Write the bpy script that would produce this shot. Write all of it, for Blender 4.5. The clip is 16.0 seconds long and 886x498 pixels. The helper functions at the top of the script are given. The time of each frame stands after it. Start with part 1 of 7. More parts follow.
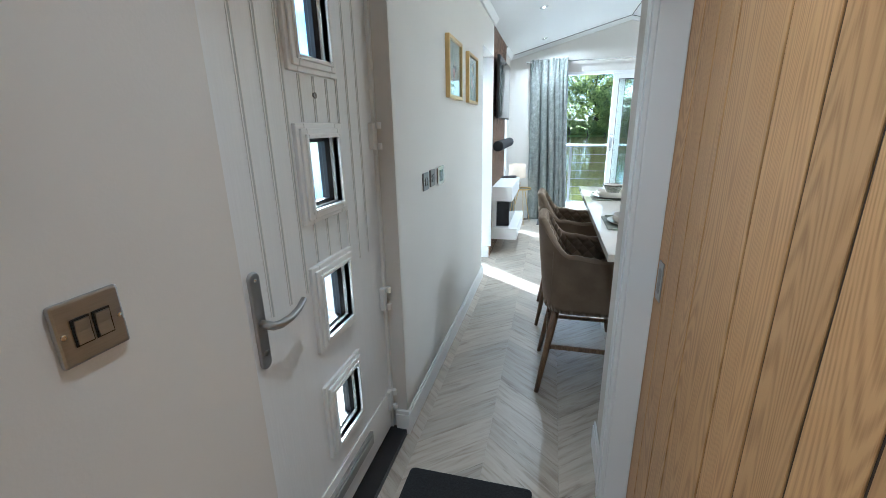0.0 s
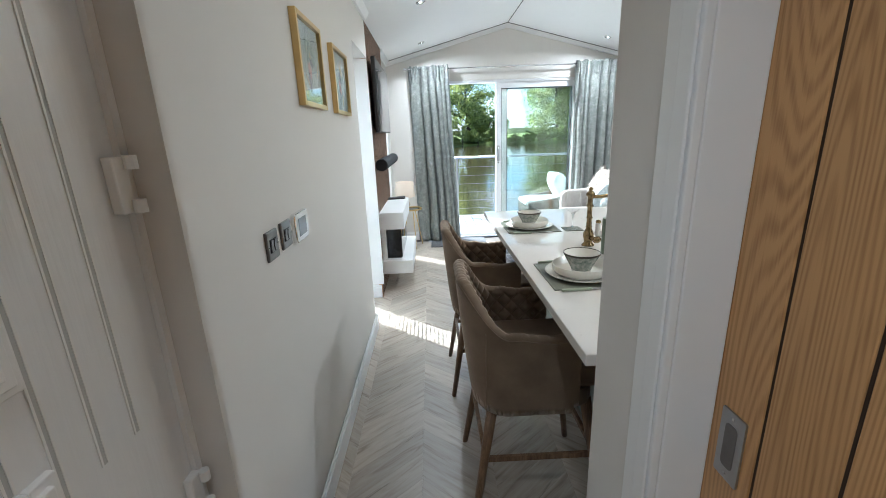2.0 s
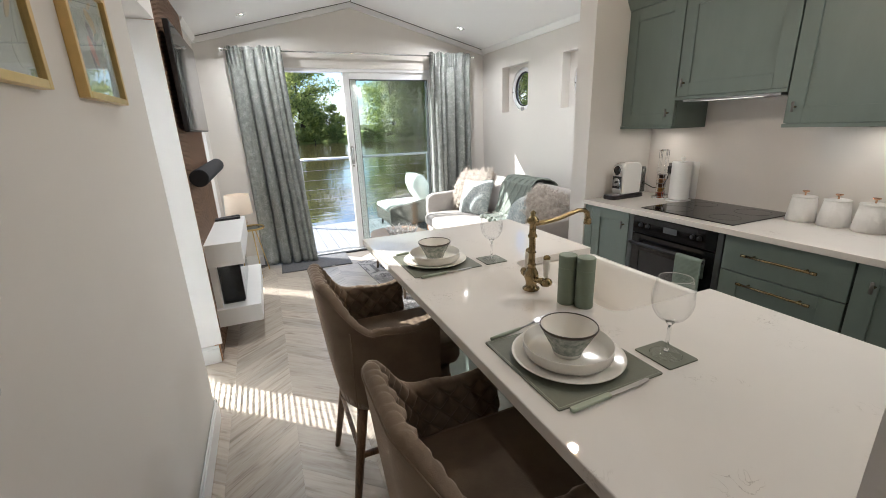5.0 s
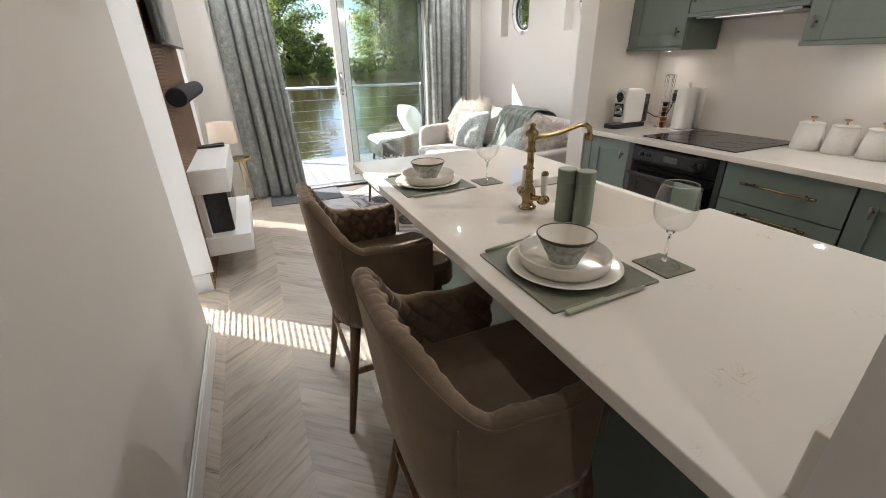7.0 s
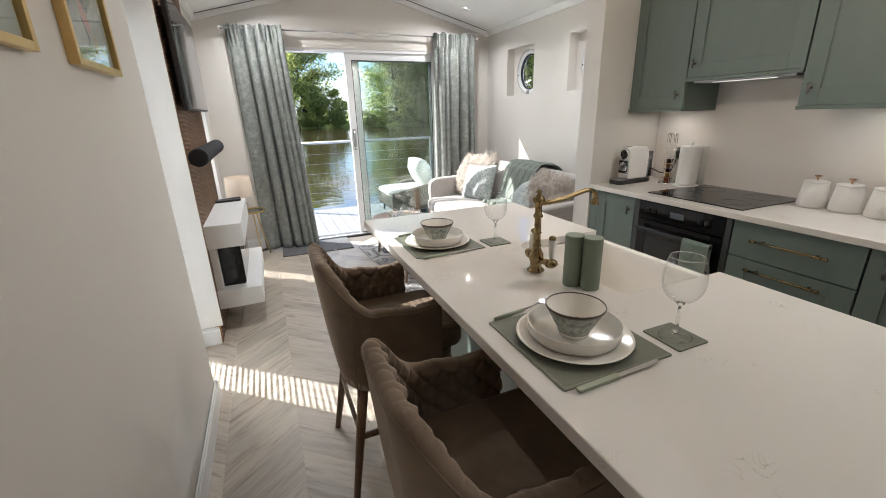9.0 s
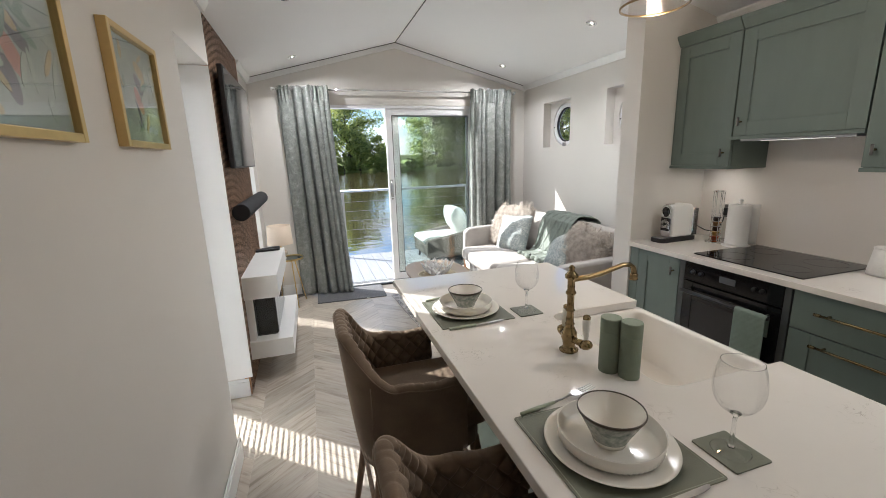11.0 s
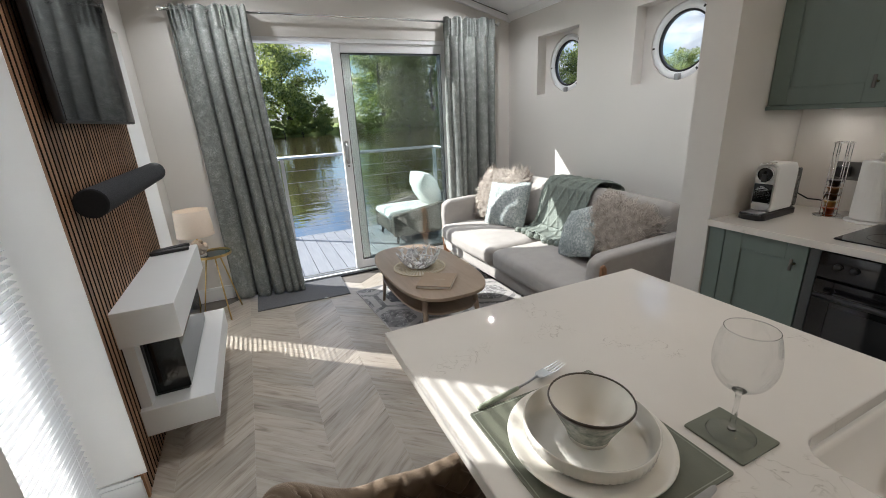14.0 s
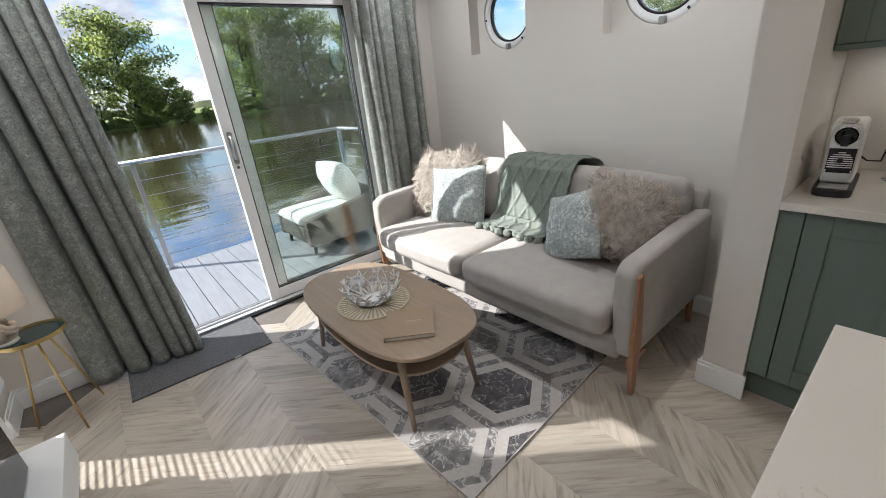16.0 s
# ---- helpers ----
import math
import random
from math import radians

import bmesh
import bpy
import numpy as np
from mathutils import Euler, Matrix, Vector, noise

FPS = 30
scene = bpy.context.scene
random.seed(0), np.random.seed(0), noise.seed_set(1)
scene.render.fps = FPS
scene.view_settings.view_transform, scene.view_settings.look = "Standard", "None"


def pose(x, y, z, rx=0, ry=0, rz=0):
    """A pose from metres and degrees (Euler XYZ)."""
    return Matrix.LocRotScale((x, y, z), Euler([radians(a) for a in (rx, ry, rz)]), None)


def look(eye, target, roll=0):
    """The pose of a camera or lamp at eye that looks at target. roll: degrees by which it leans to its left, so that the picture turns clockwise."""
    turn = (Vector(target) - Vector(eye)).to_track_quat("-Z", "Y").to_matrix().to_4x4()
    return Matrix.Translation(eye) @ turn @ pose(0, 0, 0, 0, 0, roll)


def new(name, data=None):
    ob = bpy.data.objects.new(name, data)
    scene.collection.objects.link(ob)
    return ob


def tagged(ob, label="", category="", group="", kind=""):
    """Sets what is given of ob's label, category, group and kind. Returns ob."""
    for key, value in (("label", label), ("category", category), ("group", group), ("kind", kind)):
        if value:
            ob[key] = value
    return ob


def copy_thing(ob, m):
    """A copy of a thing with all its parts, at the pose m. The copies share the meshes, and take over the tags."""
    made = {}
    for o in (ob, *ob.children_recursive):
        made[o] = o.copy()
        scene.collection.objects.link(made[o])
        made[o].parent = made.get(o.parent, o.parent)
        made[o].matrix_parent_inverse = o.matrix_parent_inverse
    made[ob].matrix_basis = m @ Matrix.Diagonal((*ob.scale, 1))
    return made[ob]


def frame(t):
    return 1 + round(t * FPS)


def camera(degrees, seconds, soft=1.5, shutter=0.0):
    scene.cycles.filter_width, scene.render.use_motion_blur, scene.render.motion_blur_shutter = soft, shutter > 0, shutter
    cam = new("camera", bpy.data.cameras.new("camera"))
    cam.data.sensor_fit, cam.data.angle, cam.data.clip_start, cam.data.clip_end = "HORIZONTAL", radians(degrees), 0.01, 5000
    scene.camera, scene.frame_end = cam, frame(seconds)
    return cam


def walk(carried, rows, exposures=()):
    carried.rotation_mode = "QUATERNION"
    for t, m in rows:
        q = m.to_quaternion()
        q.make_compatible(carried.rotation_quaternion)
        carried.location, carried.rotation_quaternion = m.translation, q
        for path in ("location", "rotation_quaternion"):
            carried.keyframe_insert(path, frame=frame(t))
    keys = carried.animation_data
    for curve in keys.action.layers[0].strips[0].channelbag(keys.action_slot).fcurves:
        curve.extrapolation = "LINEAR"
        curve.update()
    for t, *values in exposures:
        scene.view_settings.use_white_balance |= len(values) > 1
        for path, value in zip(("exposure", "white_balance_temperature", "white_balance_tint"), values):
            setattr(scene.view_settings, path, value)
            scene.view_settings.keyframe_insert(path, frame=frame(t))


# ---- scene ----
cam = camera(94.5, 16.0, soft=0.9)
PATH = [
    (0.0, (0.183, 0.122, 1.414), (-0.306, 1.975, 0.844), -1.1),
    (0.5, (0.131, 0.251, 1.428), (-0.136, 2.173, 0.943), -2.0),
    (1, (0.104, 0.495, 1.433), (-0.077, 2.43, 0.957), -3.3),
    (1.5, (0.118, 0.687, 1.443), (0.049, 2.621, 0.936), -2.9),
    (2, (0.062, 0.897, 1.451), (0.103, 2.823, 0.914), -2.2),
    (2.5, (0.059, 1.074, 1.47), (0.188, 2.996, 0.93), -1.5),
    (3, (0.104, 1.284, 1.489), (0.328, 3.2, 0.961), -1.2),
    (3.5, (0.101, 1.429, 1.503), (0.505, 3.321, 0.998), -1.3),
    (4, (0.025, 1.582, 1.505), (0.636, 3.423, 1.017), -1.4),
    (4.2, (0.003, 1.622, 1.506), (0.69, 3.437, 1.021), -0.8),
    (6.5, (0.002, 1.674, 1.376), (0.748, 3.347, 0.575), -1.3),
    (7, (0.004, 1.675, 1.375), (0.734, 3.339, 0.538), -1.3),
    (7.5, (0.01, 1.676, 1.376), (0.739, 3.347, 0.551), -1.2),
    (8, (0.011, 1.674, 1.382), (0.744, 3.364, 0.603), -1.1),
    (8.5, (0.005, 1.676, 1.403), (0.74, 3.394, 0.691), -1.2),
    (9, (0.008, 1.684, 1.435), (0.736, 3.436, 0.803), -1.6),
    (11.3, (0.098, 1.761, 1.524), (0.632, 3.64, 1.096), -1.5),
    (11.5, (0.121, 1.778, 1.524), (0.614, 3.669, 1.095), -1.3),
    (12, (0.139, 1.873, 1.518), (0.55, 3.781, 1.084), -1.0),
    (12.5, (0.118, 2.096, 1.498), (0.529, 4.0, 1.046), -1.2),
    (13, (0.102, 2.331, 1.485), (0.586, 4.209, 0.997), -1.6),
    (13.5, (0.143, 2.579, 1.461), (0.764, 4.401, 0.916), -2.4),
    (14, (0.181, 2.784, 1.452), (0.956, 4.522, 0.835), -2.9),
    (14.5, (0.15, 3.04, 1.432), (1.12, 4.643, 0.734), -3.6),
    (15, (0.157, 3.253, 1.448), (1.222, 4.783, 0.722), -5.3),
    (15.5, (0.24, 3.482, 1.43), (1.318, 5.0, 0.7), -6.8),
    (16, (0.29, 3.672, 1.453), (1.434, 5.125, 0.691), -6.3),
]
EXPOSE = [(0.0, 2.50, 4950, 0), (1.0, 2.35, 5050, 2), (1.5, 2.16, 5150, 4), (2.0, 2.20, 5350, 4), (2.5, 2.15, 5500, 4), (3.0, 1.95, 6000, 10), (3.5, 1.72, 6050, 10), (4.2, 1.75, 6000, 10), (6.5, 1.78, 6250, 12), (8.0, 1.78, 6250, 12), (9.2, 1.68, 6100, 11), (11.3, 1.58, 6050, 11), (12.8, 1.46, 6000, 10), (14.0, 1.08, 6000, 10), (16.0, 1.06, 6050, 11)]
walk(cam, [(t, look(eye, target, roll)) for t, eye, target, roll in PATH], exposures=EXPOSE)


# ---- light ----
SUN_DIR = Vector((-1.0, 0.85, 0.86)).normalized()
world = bpy.data.worlds.new("sky")
scene.world = world
world.use_nodes = True
wn, wl = world.node_tree.nodes, world.node_tree.links
wn.clear()
sky = wn.new("ShaderNodeTexSky")
sky.sky_type, sky.sun_disc = "NISHITA", False
sky.dust_density, sky.ozone_density = 0.2, 3.0
sky.sun_elevation = math.asin(SUN_DIR.z)
sky.sun_rotation = math.atan2(SUN_DIR.x, SUN_DIR.y)
wcoord = wn.new("ShaderNodeTexCoord")
wmap = wn.new("ShaderNodeMapping")
wmap.inputs["Scale"].default_value = (3.0, 3.0, 7.0)
wnoise = wn.new("ShaderNodeTexNoise")
wnoise.inputs["Scale"].default_value, wnoise.inputs["Detail"].default_value, wnoise.inputs["Roughness"].default_value = 1.3, 8, 0.58
wramp = wn.new("ShaderNodeValToRGB")
wramp.color_ramp.elements[0].position, wramp.color_ramp.elements[1].position = 0.41, 0.55
wmix = wn.new("ShaderNodeMix")
wmix.data_type = "RGBA"
wshade = wn.new("ShaderNodeTexNoise")
wshade.inputs["Scale"].default_value, wshade.inputs["Detail"].default_value = 3.1, 5
wtone = wn.new("ShaderNodeValToRGB")
wtone.color_ramp.elements[0].position, wtone.color_ramp.elements[1].position = 0.38, 0.60
wtone.color_ramp.elements[0].color, wtone.color_ramp.elements[1].color = (0.50, 0.54, 0.62, 1), (1.0, 1.0, 1.0, 1)
wgain = wn.new("ShaderNodeVectorMath")
wgain.operation = "SCALE"
wgain.inputs["Scale"].default_value = 4.6
wl.new(wmap.outputs["Vector"], wshade.inputs["Vector"])
wl.new(wshade.outputs["Fac"], wtone.inputs["Fac"])
wl.new(wtone.outputs["Color"], wgain.inputs[0])
wl.new(wgain.outputs["Vector"], wmix.inputs["B"])
wbg = wn.new("ShaderNodeBackground")
wbg.inputs["Strength"].default_value = 0.12
wout = wn.new("ShaderNodeOutputWorld")
wl.new(wcoord.outputs["Generated"], wmap.inputs["Vector"])
wl.new(wmap.outputs["Vector"], wnoise.inputs["Vector"])
wl.new(wnoise.outputs["Fac"], wramp.inputs["Fac"])
wsep, whaze, wmax = wn.new("ShaderNodeSeparateXYZ"), wn.new("ShaderNodeMapRange"), wn.new("ShaderNodeMath")
whaze.inputs["From Min"].default_value, whaze.inputs["From Max"].default_value = 0.02, 0.14
whaze.inputs["To Min"].default_value, whaze.inputs["To Max"].default_value = 0.85, 0.0
wmax.operation = "MAXIMUM"
wl.new(wcoord.outputs["Generated"], wsep.inputs["Vector"])
wl.new(wsep.outputs["Z"], whaze.inputs["Value"])
wl.new(wramp.outputs["Color"], wmax.inputs[0])
wl.new(whaze.outputs["Result"], wmax.inputs[1])
wl.new(wmax.outputs[0], wmix.inputs["Factor"])
whs = wn.new("ShaderNodeHueSaturation")
whs.inputs["Saturation"].default_value, whs.inputs["Value"].default_value = 1.35, 0.78
wl.new(sky.outputs["Color"], whs.inputs["Color"])
wl.new(whs.outputs["Color"], wmix.inputs["A"])
wl.new(wmix.outputs["Result"], wbg.inputs["Color"])
wl.new(wbg.outputs["Background"], wout.inputs["Surface"])

sun = new("sun", bpy.data.lights.new("sun", "SUN"))
sun.data.energy, sun.data.angle, sun.data.color = 5.0, radians(0.55), (1.0, 0.95, 0.86)
sun.matrix_world = look(SUN_DIR * 30, (0, 0, 0))


# ---- materials ----
def mat(name, color, rough=0.5, metal=0.0, vary=0.0, scale=8.0, stretch=(1, 1, 1), bump=0.0, bump_scale=60.0, alt=None, spec=None, random_vary=0.0, coords="Object", bump_dist=0.002):
    """A painted or grained surface: colour varies by noise towards alt, fine relief by a second noise."""
    m = bpy.data.materials.new(name)
    m.use_nodes = True
    n, l = m.node_tree.nodes, m.node_tree.links
    b = n["Principled BSDF"]
    b.inputs["Base Color"].default_value = (*color, 1)
    b.inputs["Roughness"].default_value, b.inputs["Metallic"].default_value = rough, metal
    if spec is not None:
        b.inputs["Specular IOR Level"].default_value = spec
    co = n.new("ShaderNodeTexCoord")
    mp = n.new("ShaderNodeMapping")
    mp.inputs["Scale"].default_value = stretch
    l.new(co.outputs[coords], mp.inputs["Vector"])
    last = None
    if vary or alt:
        t = n.new("ShaderNodeTexNoise")
        t.inputs["Scale"].default_value, t.inputs["Detail"].default_value, t.inputs["Roughness"].default_value = scale, 6, 0.6
        l.new(mp.outputs["Vector"], t.inputs["Vector"])
        r = n.new("ShaderNodeMapRange")
        r.inputs["From Min"].default_value, r.inputs["From Max"].default_value = 0.3, 0.7
        l.new(t.outputs["Fac"], r.inputs["Value"])
        x = n.new("ShaderNodeMix")
        x.data_type = "RGBA"
        x.inputs["A"].default_value = (*color, 1)
        x.inputs["B"].default_value = (*(alt or [c * (1 - vary) for c in color]), 1)
        l.new(r.outputs["Result"], x.inputs["Factor"])
        last = x.outputs["Result"]
        if random_vary:
            oi = n.new("ShaderNodeObjectInfo")
            rr = n.new("ShaderNodeMapRange")
            rr.inputs["To Min"].default_value, rr.inputs["To Max"].default_value = 1 - random_vary, 1 + random_vary
            l.new(oi.outputs["Random"], rr.inputs["Value"])
            hs = n.new("ShaderNodeHueSaturation")
            l.new(rr.outputs["Result"], hs.inputs["Value"])
            l.new(last, hs.inputs["Color"])
            last = hs.outputs["Color"]
        l.new(last, b.inputs["Base Color"])
    if bump:
        t2 = n.new("ShaderNodeTexNoise")
        t2.inputs["Scale"].default_value, t2.inputs["Detail"].default_value = bump_scale, 4
        l.new(mp.outputs["Vector"], t2.inputs["Vector"])
        bp = n.new("ShaderNodeBump")
        bp.inputs["Strength"].default_value, bp.inputs["Distance"].default_value = bump, bump_dist
        l.new(t2.outputs["Fac"], bp.inputs["Height"])
        l.new(bp.outputs["Normal"], b.inputs["Normal"])
    return m


def wood(name, dark, light, axis=2, scale=3.0, rough=0.5, random_vary=0.12, rings=0.5):
    """Wood with long grain along one axis, shifted from piece to piece."""
    m = bpy.data.materials.new(name)
    m.use_nodes = True
    n, l = m.node_tree.nodes, m.node_tree.links
    b = n["Principled BSDF"]
    b.inputs["Roughness"].default_value = rough
    co, oi = n.new("ShaderNodeTexCoord"), n.new("ShaderNodeObjectInfo")
    mul = n.new("ShaderNodeMath")
    mul.operation = "MULTIPLY"
    mul.inputs[1].default_value = 37.0
    l.new(oi.outputs["Random"], mul.inputs[0])
    add = n.new("ShaderNodeVectorMath")
    l.new(co.outputs["Object"], add.inputs[0])
    l.new(mul.outputs[0], add.inputs[1])
    mp = n.new("ShaderNodeMapping")
    s = [14.0, 14.0, 14.0]
    s[axis] = 0.9
    mp.inputs["Scale"].default_value = s
    l.new(add.outputs[0], mp.inputs["Vector"])
    t = n.new("ShaderNodeTexNoise")
    t.inputs["Scale"].default_value, t.inputs["Detail"].default_value, t.inputs["Distortion"].default_value = scale, 7, rings
    l.new(mp.outputs["Vector"], t.inputs["Vector"])
    fine = n.new("ShaderNodeTexNoise")
    fine.inputs["Scale"].default_value, fine.inputs["Detail"].default_value = scale * 7, 3
    l.new(mp.outputs["Vector"], fine.inputs["Vector"])
    mixf = n.new("ShaderNodeMix")
    mixf.inputs["Factor"].default_value = 0.4
    l.new(t.outputs["Fac"], mixf.inputs["A"])
    l.new(fine.outputs["Fac"], mixf.inputs["B"])
    r = n.new("ShaderNodeValToRGB")
    r.color_ramp.elements[0].position, r.color_ramp.elements[1].position = 0.36, 0.62
    r.color_ramp.elements[0].color, r.color_ramp.elements[1].color = (*dark, 1), (*light, 1)
    l.new(mixf.outputs["Result"], r.inputs["Fac"])
    rr = n.new("ShaderNodeMapRange")
    rr.inputs["To Min"].default_value, rr.inputs["To Max"].default_value = 1 - random_vary, 1 + random_vary
    l.new(oi.outputs["Random"], rr.inputs["Value"])
    hs = n.new("ShaderNodeHueSaturation")
    l.new(rr.outputs["Result"], hs.inputs["Value"])
    l.new(r.outputs["Color"], hs.inputs["Color"])
    l.new(hs.outputs["Color"], b.inputs["Base Color"])
    bp = n.new("ShaderNodeBump")
    bp.inputs["Strength"].default_value, bp.inputs["Distance"].default_value = 0.25, 0.001
    l.new(fine.outputs["Fac"], bp.inputs["Height"])
    l.new(bp.outputs["Normal"], b.inputs["Normal"])
    return m


def glass(name, tint=(1, 1, 1), rough=0.0, ior=1.45):
    m = bpy.data.materials.new(name)
    m.use_nodes = True
    b = m.node_tree.nodes["Principled BSDF"]
    b.inputs["Base Color"].default_value = (*tint, 1)
    b.inputs["Roughness"].default_value, b.inputs["IOR"].default_value = rough, ior
    b.inputs["Transmission Weight"].default_value = 1.0
    return m


def glow(name, color, strength):
    m = bpy.data.materials.new(name)
    m.use_nodes = True
    b = m.node_tree.nodes["Principled BSDF"]
    b.inputs["Base Color"].default_value = (*color, 1)
    b.inputs["Emission Color"].default_value = (*color, 1)
    b.inputs["Emission Strength"].default_value = strength
    return m


def figured_oak(name, dark, light):
    """Flat-sawn oak: long cathedral figures (the level lines of a stretched noise) and fine pores along z."""
    m = bpy.data.materials.new(name)
    m.use_nodes = True
    n, l = m.node_tree.nodes, m.node_tree.links
    b = n["Principled BSDF"]
    b.inputs["Roughness"].default_value = 0.42
    co, oi, mul, add = n.new("ShaderNodeTexCoord"), n.new("ShaderNodeObjectInfo"), n.new("ShaderNodeMath"), n.new("ShaderNodeVectorMath")
    mul.operation = "MULTIPLY"
    mul.inputs[1].default_value = 41.0
    l.new(oi.outputs["Random"], mul.inputs[0])
    l.new(co.outputs["Object"], add.inputs[0])
    l.new(mul.outputs[0], add.inputs[1])
    mp, mp2 = n.new("ShaderNodeMapping"), n.new("ShaderNodeMapping")
    mp.inputs["Scale"].default_value = (1, 8.0, 0.6)
    mp2.inputs["Scale"].default_value = (1, 260.0, 7.0)
    l.new(add.outputs[0], mp.inputs["Vector"])
    l.new(add.outputs[0], mp2.inputs["Vector"])
    field, pores = n.new("ShaderNodeTexNoise"), n.new("ShaderNodeTexNoise")
    field.inputs["Scale"].default_value, field.inputs["Detail"].default_value, field.inputs["Roughness"].default_value = 1.0, 1.0, 0.3
    pores.inputs["Scale"].default_value, pores.inputs["Detail"].default_value = 1.0, 3
    l.new(mp.outputs["Vector"], field.inputs["Vector"])
    l.new(mp2.outputs["Vector"], pores.inputs["Vector"])
    turns, wave, mixf = n.new("ShaderNodeMath"), n.new("ShaderNodeMath"), n.new("ShaderNodeMix")
    turns.operation, wave.operation = "MULTIPLY", "SINE"
    turns.inputs[1].default_value = 260.0
    l.new(field.outputs["Fac"], turns.inputs[0])
    l.new(turns.outputs[0], wave.inputs[0])
    rng = n.new("ShaderNodeMapRange")
    rng.inputs["From Min"].default_value = -1.0
    l.new(wave.outputs[0], rng.inputs["Value"])
    mixf.inputs["Factor"].default_value = 0.68
    l.new(rng.outputs["Result"], mixf.inputs["A"])
    l.new(pores.outputs["Fac"], mixf.inputs["B"])
    r = n.new("ShaderNodeValToRGB")
    r.color_ramp.elements[0].position, r.color_ramp.elements[1].position = 0.22, 0.60
    r.color_ramp.elements[0].color, r.color_ramp.elements[1].color = (*dark, 1), (*light, 1)
    l.new(mixf.outputs["Result"], r.inputs["Fac"])
    hs, rr = n.new("ShaderNodeHueSaturation"), n.new("ShaderNodeMapRange")
    rr.inputs["To Min"].default_value, rr.inputs["To Max"].default_value = 0.9, 1.1
    l.new(oi.outputs["Random"], rr.inputs["Value"])
    l.new(rr.outputs["Result"], hs.inputs["Value"])
    l.new(r.outputs["Color"], hs.inputs["Color"])
    l.new(hs.outputs["Color"], b.inputs["Base Color"])
    bp = n.new("ShaderNodeBump")
    bp.inputs["Strength"].default_value, bp.inputs["Distance"].default_value = 0.25, 0.0008
    l.new(mixf.outputs["Result"], bp.inputs["Height"])
    l.new(bp.outputs["Normal"], b.inputs["Normal"])
    return m


WALL = mat("cream_emulsion", (0.70, 0.672, 0.632), 0.75, vary=0.03, scale=1.5, bump=0.12, bump_scale=180)
REVEAL_BRIGHT = mat("brightened_white_emulsion", (0.83, 0.82, 0.80), 0.7, vary=0.03, scale=2, bump=0.1, bump_scale=160)
CEIL = mat("ceiling_white", (0.85, 0.85, 0.85), 0.6, vary=0.02, scale=1.2, bump=0.05, bump_scale=90)
GLOSS_WHITE = mat("white_gloss_paint", (0.82, 0.82, 0.81), 0.3, vary=0.03, scale=4, bump=0.05, bump_scale=40)
UPVC = mat("white_upvc", (0.83, 0.84, 0.85), 0.3, vary=0.02, scale=5)
DOOR_WHITE = mat("white_grained_door", (0.80, 0.81, 0.82), 0.38, vary=0.04, scale=6, stretch=(8, 8, 0.6), bump=0.25, bump_scale=18)
OAK = figured_oak("oak_board", (0.305, 0.152, 0.051), (0.485, 0.272, 0.108))
SLAT_WOOD = wood("walnut_slat", (0.15, 0.075, 0.038), (0.34, 0.19, 0.10), 2, 3.0, 0.5, 0.15)
SLAT_EDGE = wood("oak_edge", (0.34, 0.17, 0.08), (0.5, 0.28, 0.14), 2, 3.0, 0.5, 0.05)
FELT = mat("black_felt", (0.02, 0.018, 0.017), 0.95, vary=0.3, scale=90)
QUARTZ = None
SAGE = mat("sage_painted_wood", (0.14, 0.178, 0.158), 0.42, vary=0.08, scale=5, stretch=(3, 3, 0.7), bump=0.08, bump_scale=60)
STEEL = mat("brushed_steel", (0.46, 0.46, 0.46), 0.32, 1.0, vary=0.12, scale=40, stretch=(1, 1, 14))
CHROME = mat("chrome", (0.80, 0.80, 0.80), 0.08, 1.0)
DARK_STEEL = mat("dark_nickel", (0.22, 0.21, 0.20), 0.3, 1.0, vary=0.15, scale=30)
BRASS = mat("antique_brass", (0.33, 0.24, 0.125), 0.28, 1.0, vary=0.3, scale=14)
GOLD = mat("brushed_gold", (0.66, 0.47, 0.2), 0.33, 1.0, vary=0.12, scale=20)
BLACK = mat("black_plastic", (0.012, 0.012, 0.013), 0.4, vary=0.2, scale=30)
BLACK_GLOSS = mat("black_glass", (0.008, 0.008, 0.009), 0.05)
CERAMIC = mat("cream_ceramic", (0.80, 0.77, 0.70), 0.16, vary=0.03, scale=10)
SINK_WHITE = mat("white_fireclay", (0.84, 0.81, 0.76), 0.12, vary=0.02, scale=6)
FABRIC_BROWN = mat("taupe_velvet", (0.215, 0.156, 0.105), 0.85, vary=0.25, scale=9, bump=0.4, bump_scale=260, alt=(0.15, 0.106, 0.07))
FABRIC_BROWN.node_tree.nodes["Principled BSDF"].inputs["Sheen Weight"].default_value = 0.4
for one in (FABRIC_BROWN,):
    sheen = one.node_tree.nodes["Principled BSDF"]
    sheen.inputs["Sheen Weight"].default_value, sheen.inputs["Sheen Roughness"].default_value = 0.55, 0.35
    sheen.inputs["Sheen Tint"].default_value = (0.85, 0.72, 0.60, 1)
FABRIC_SOFA = mat("grey_chenille", (0.405, 0.38, 0.355), 0.92, vary=0.12, scale=11, bump=0.35, bump_scale=300)
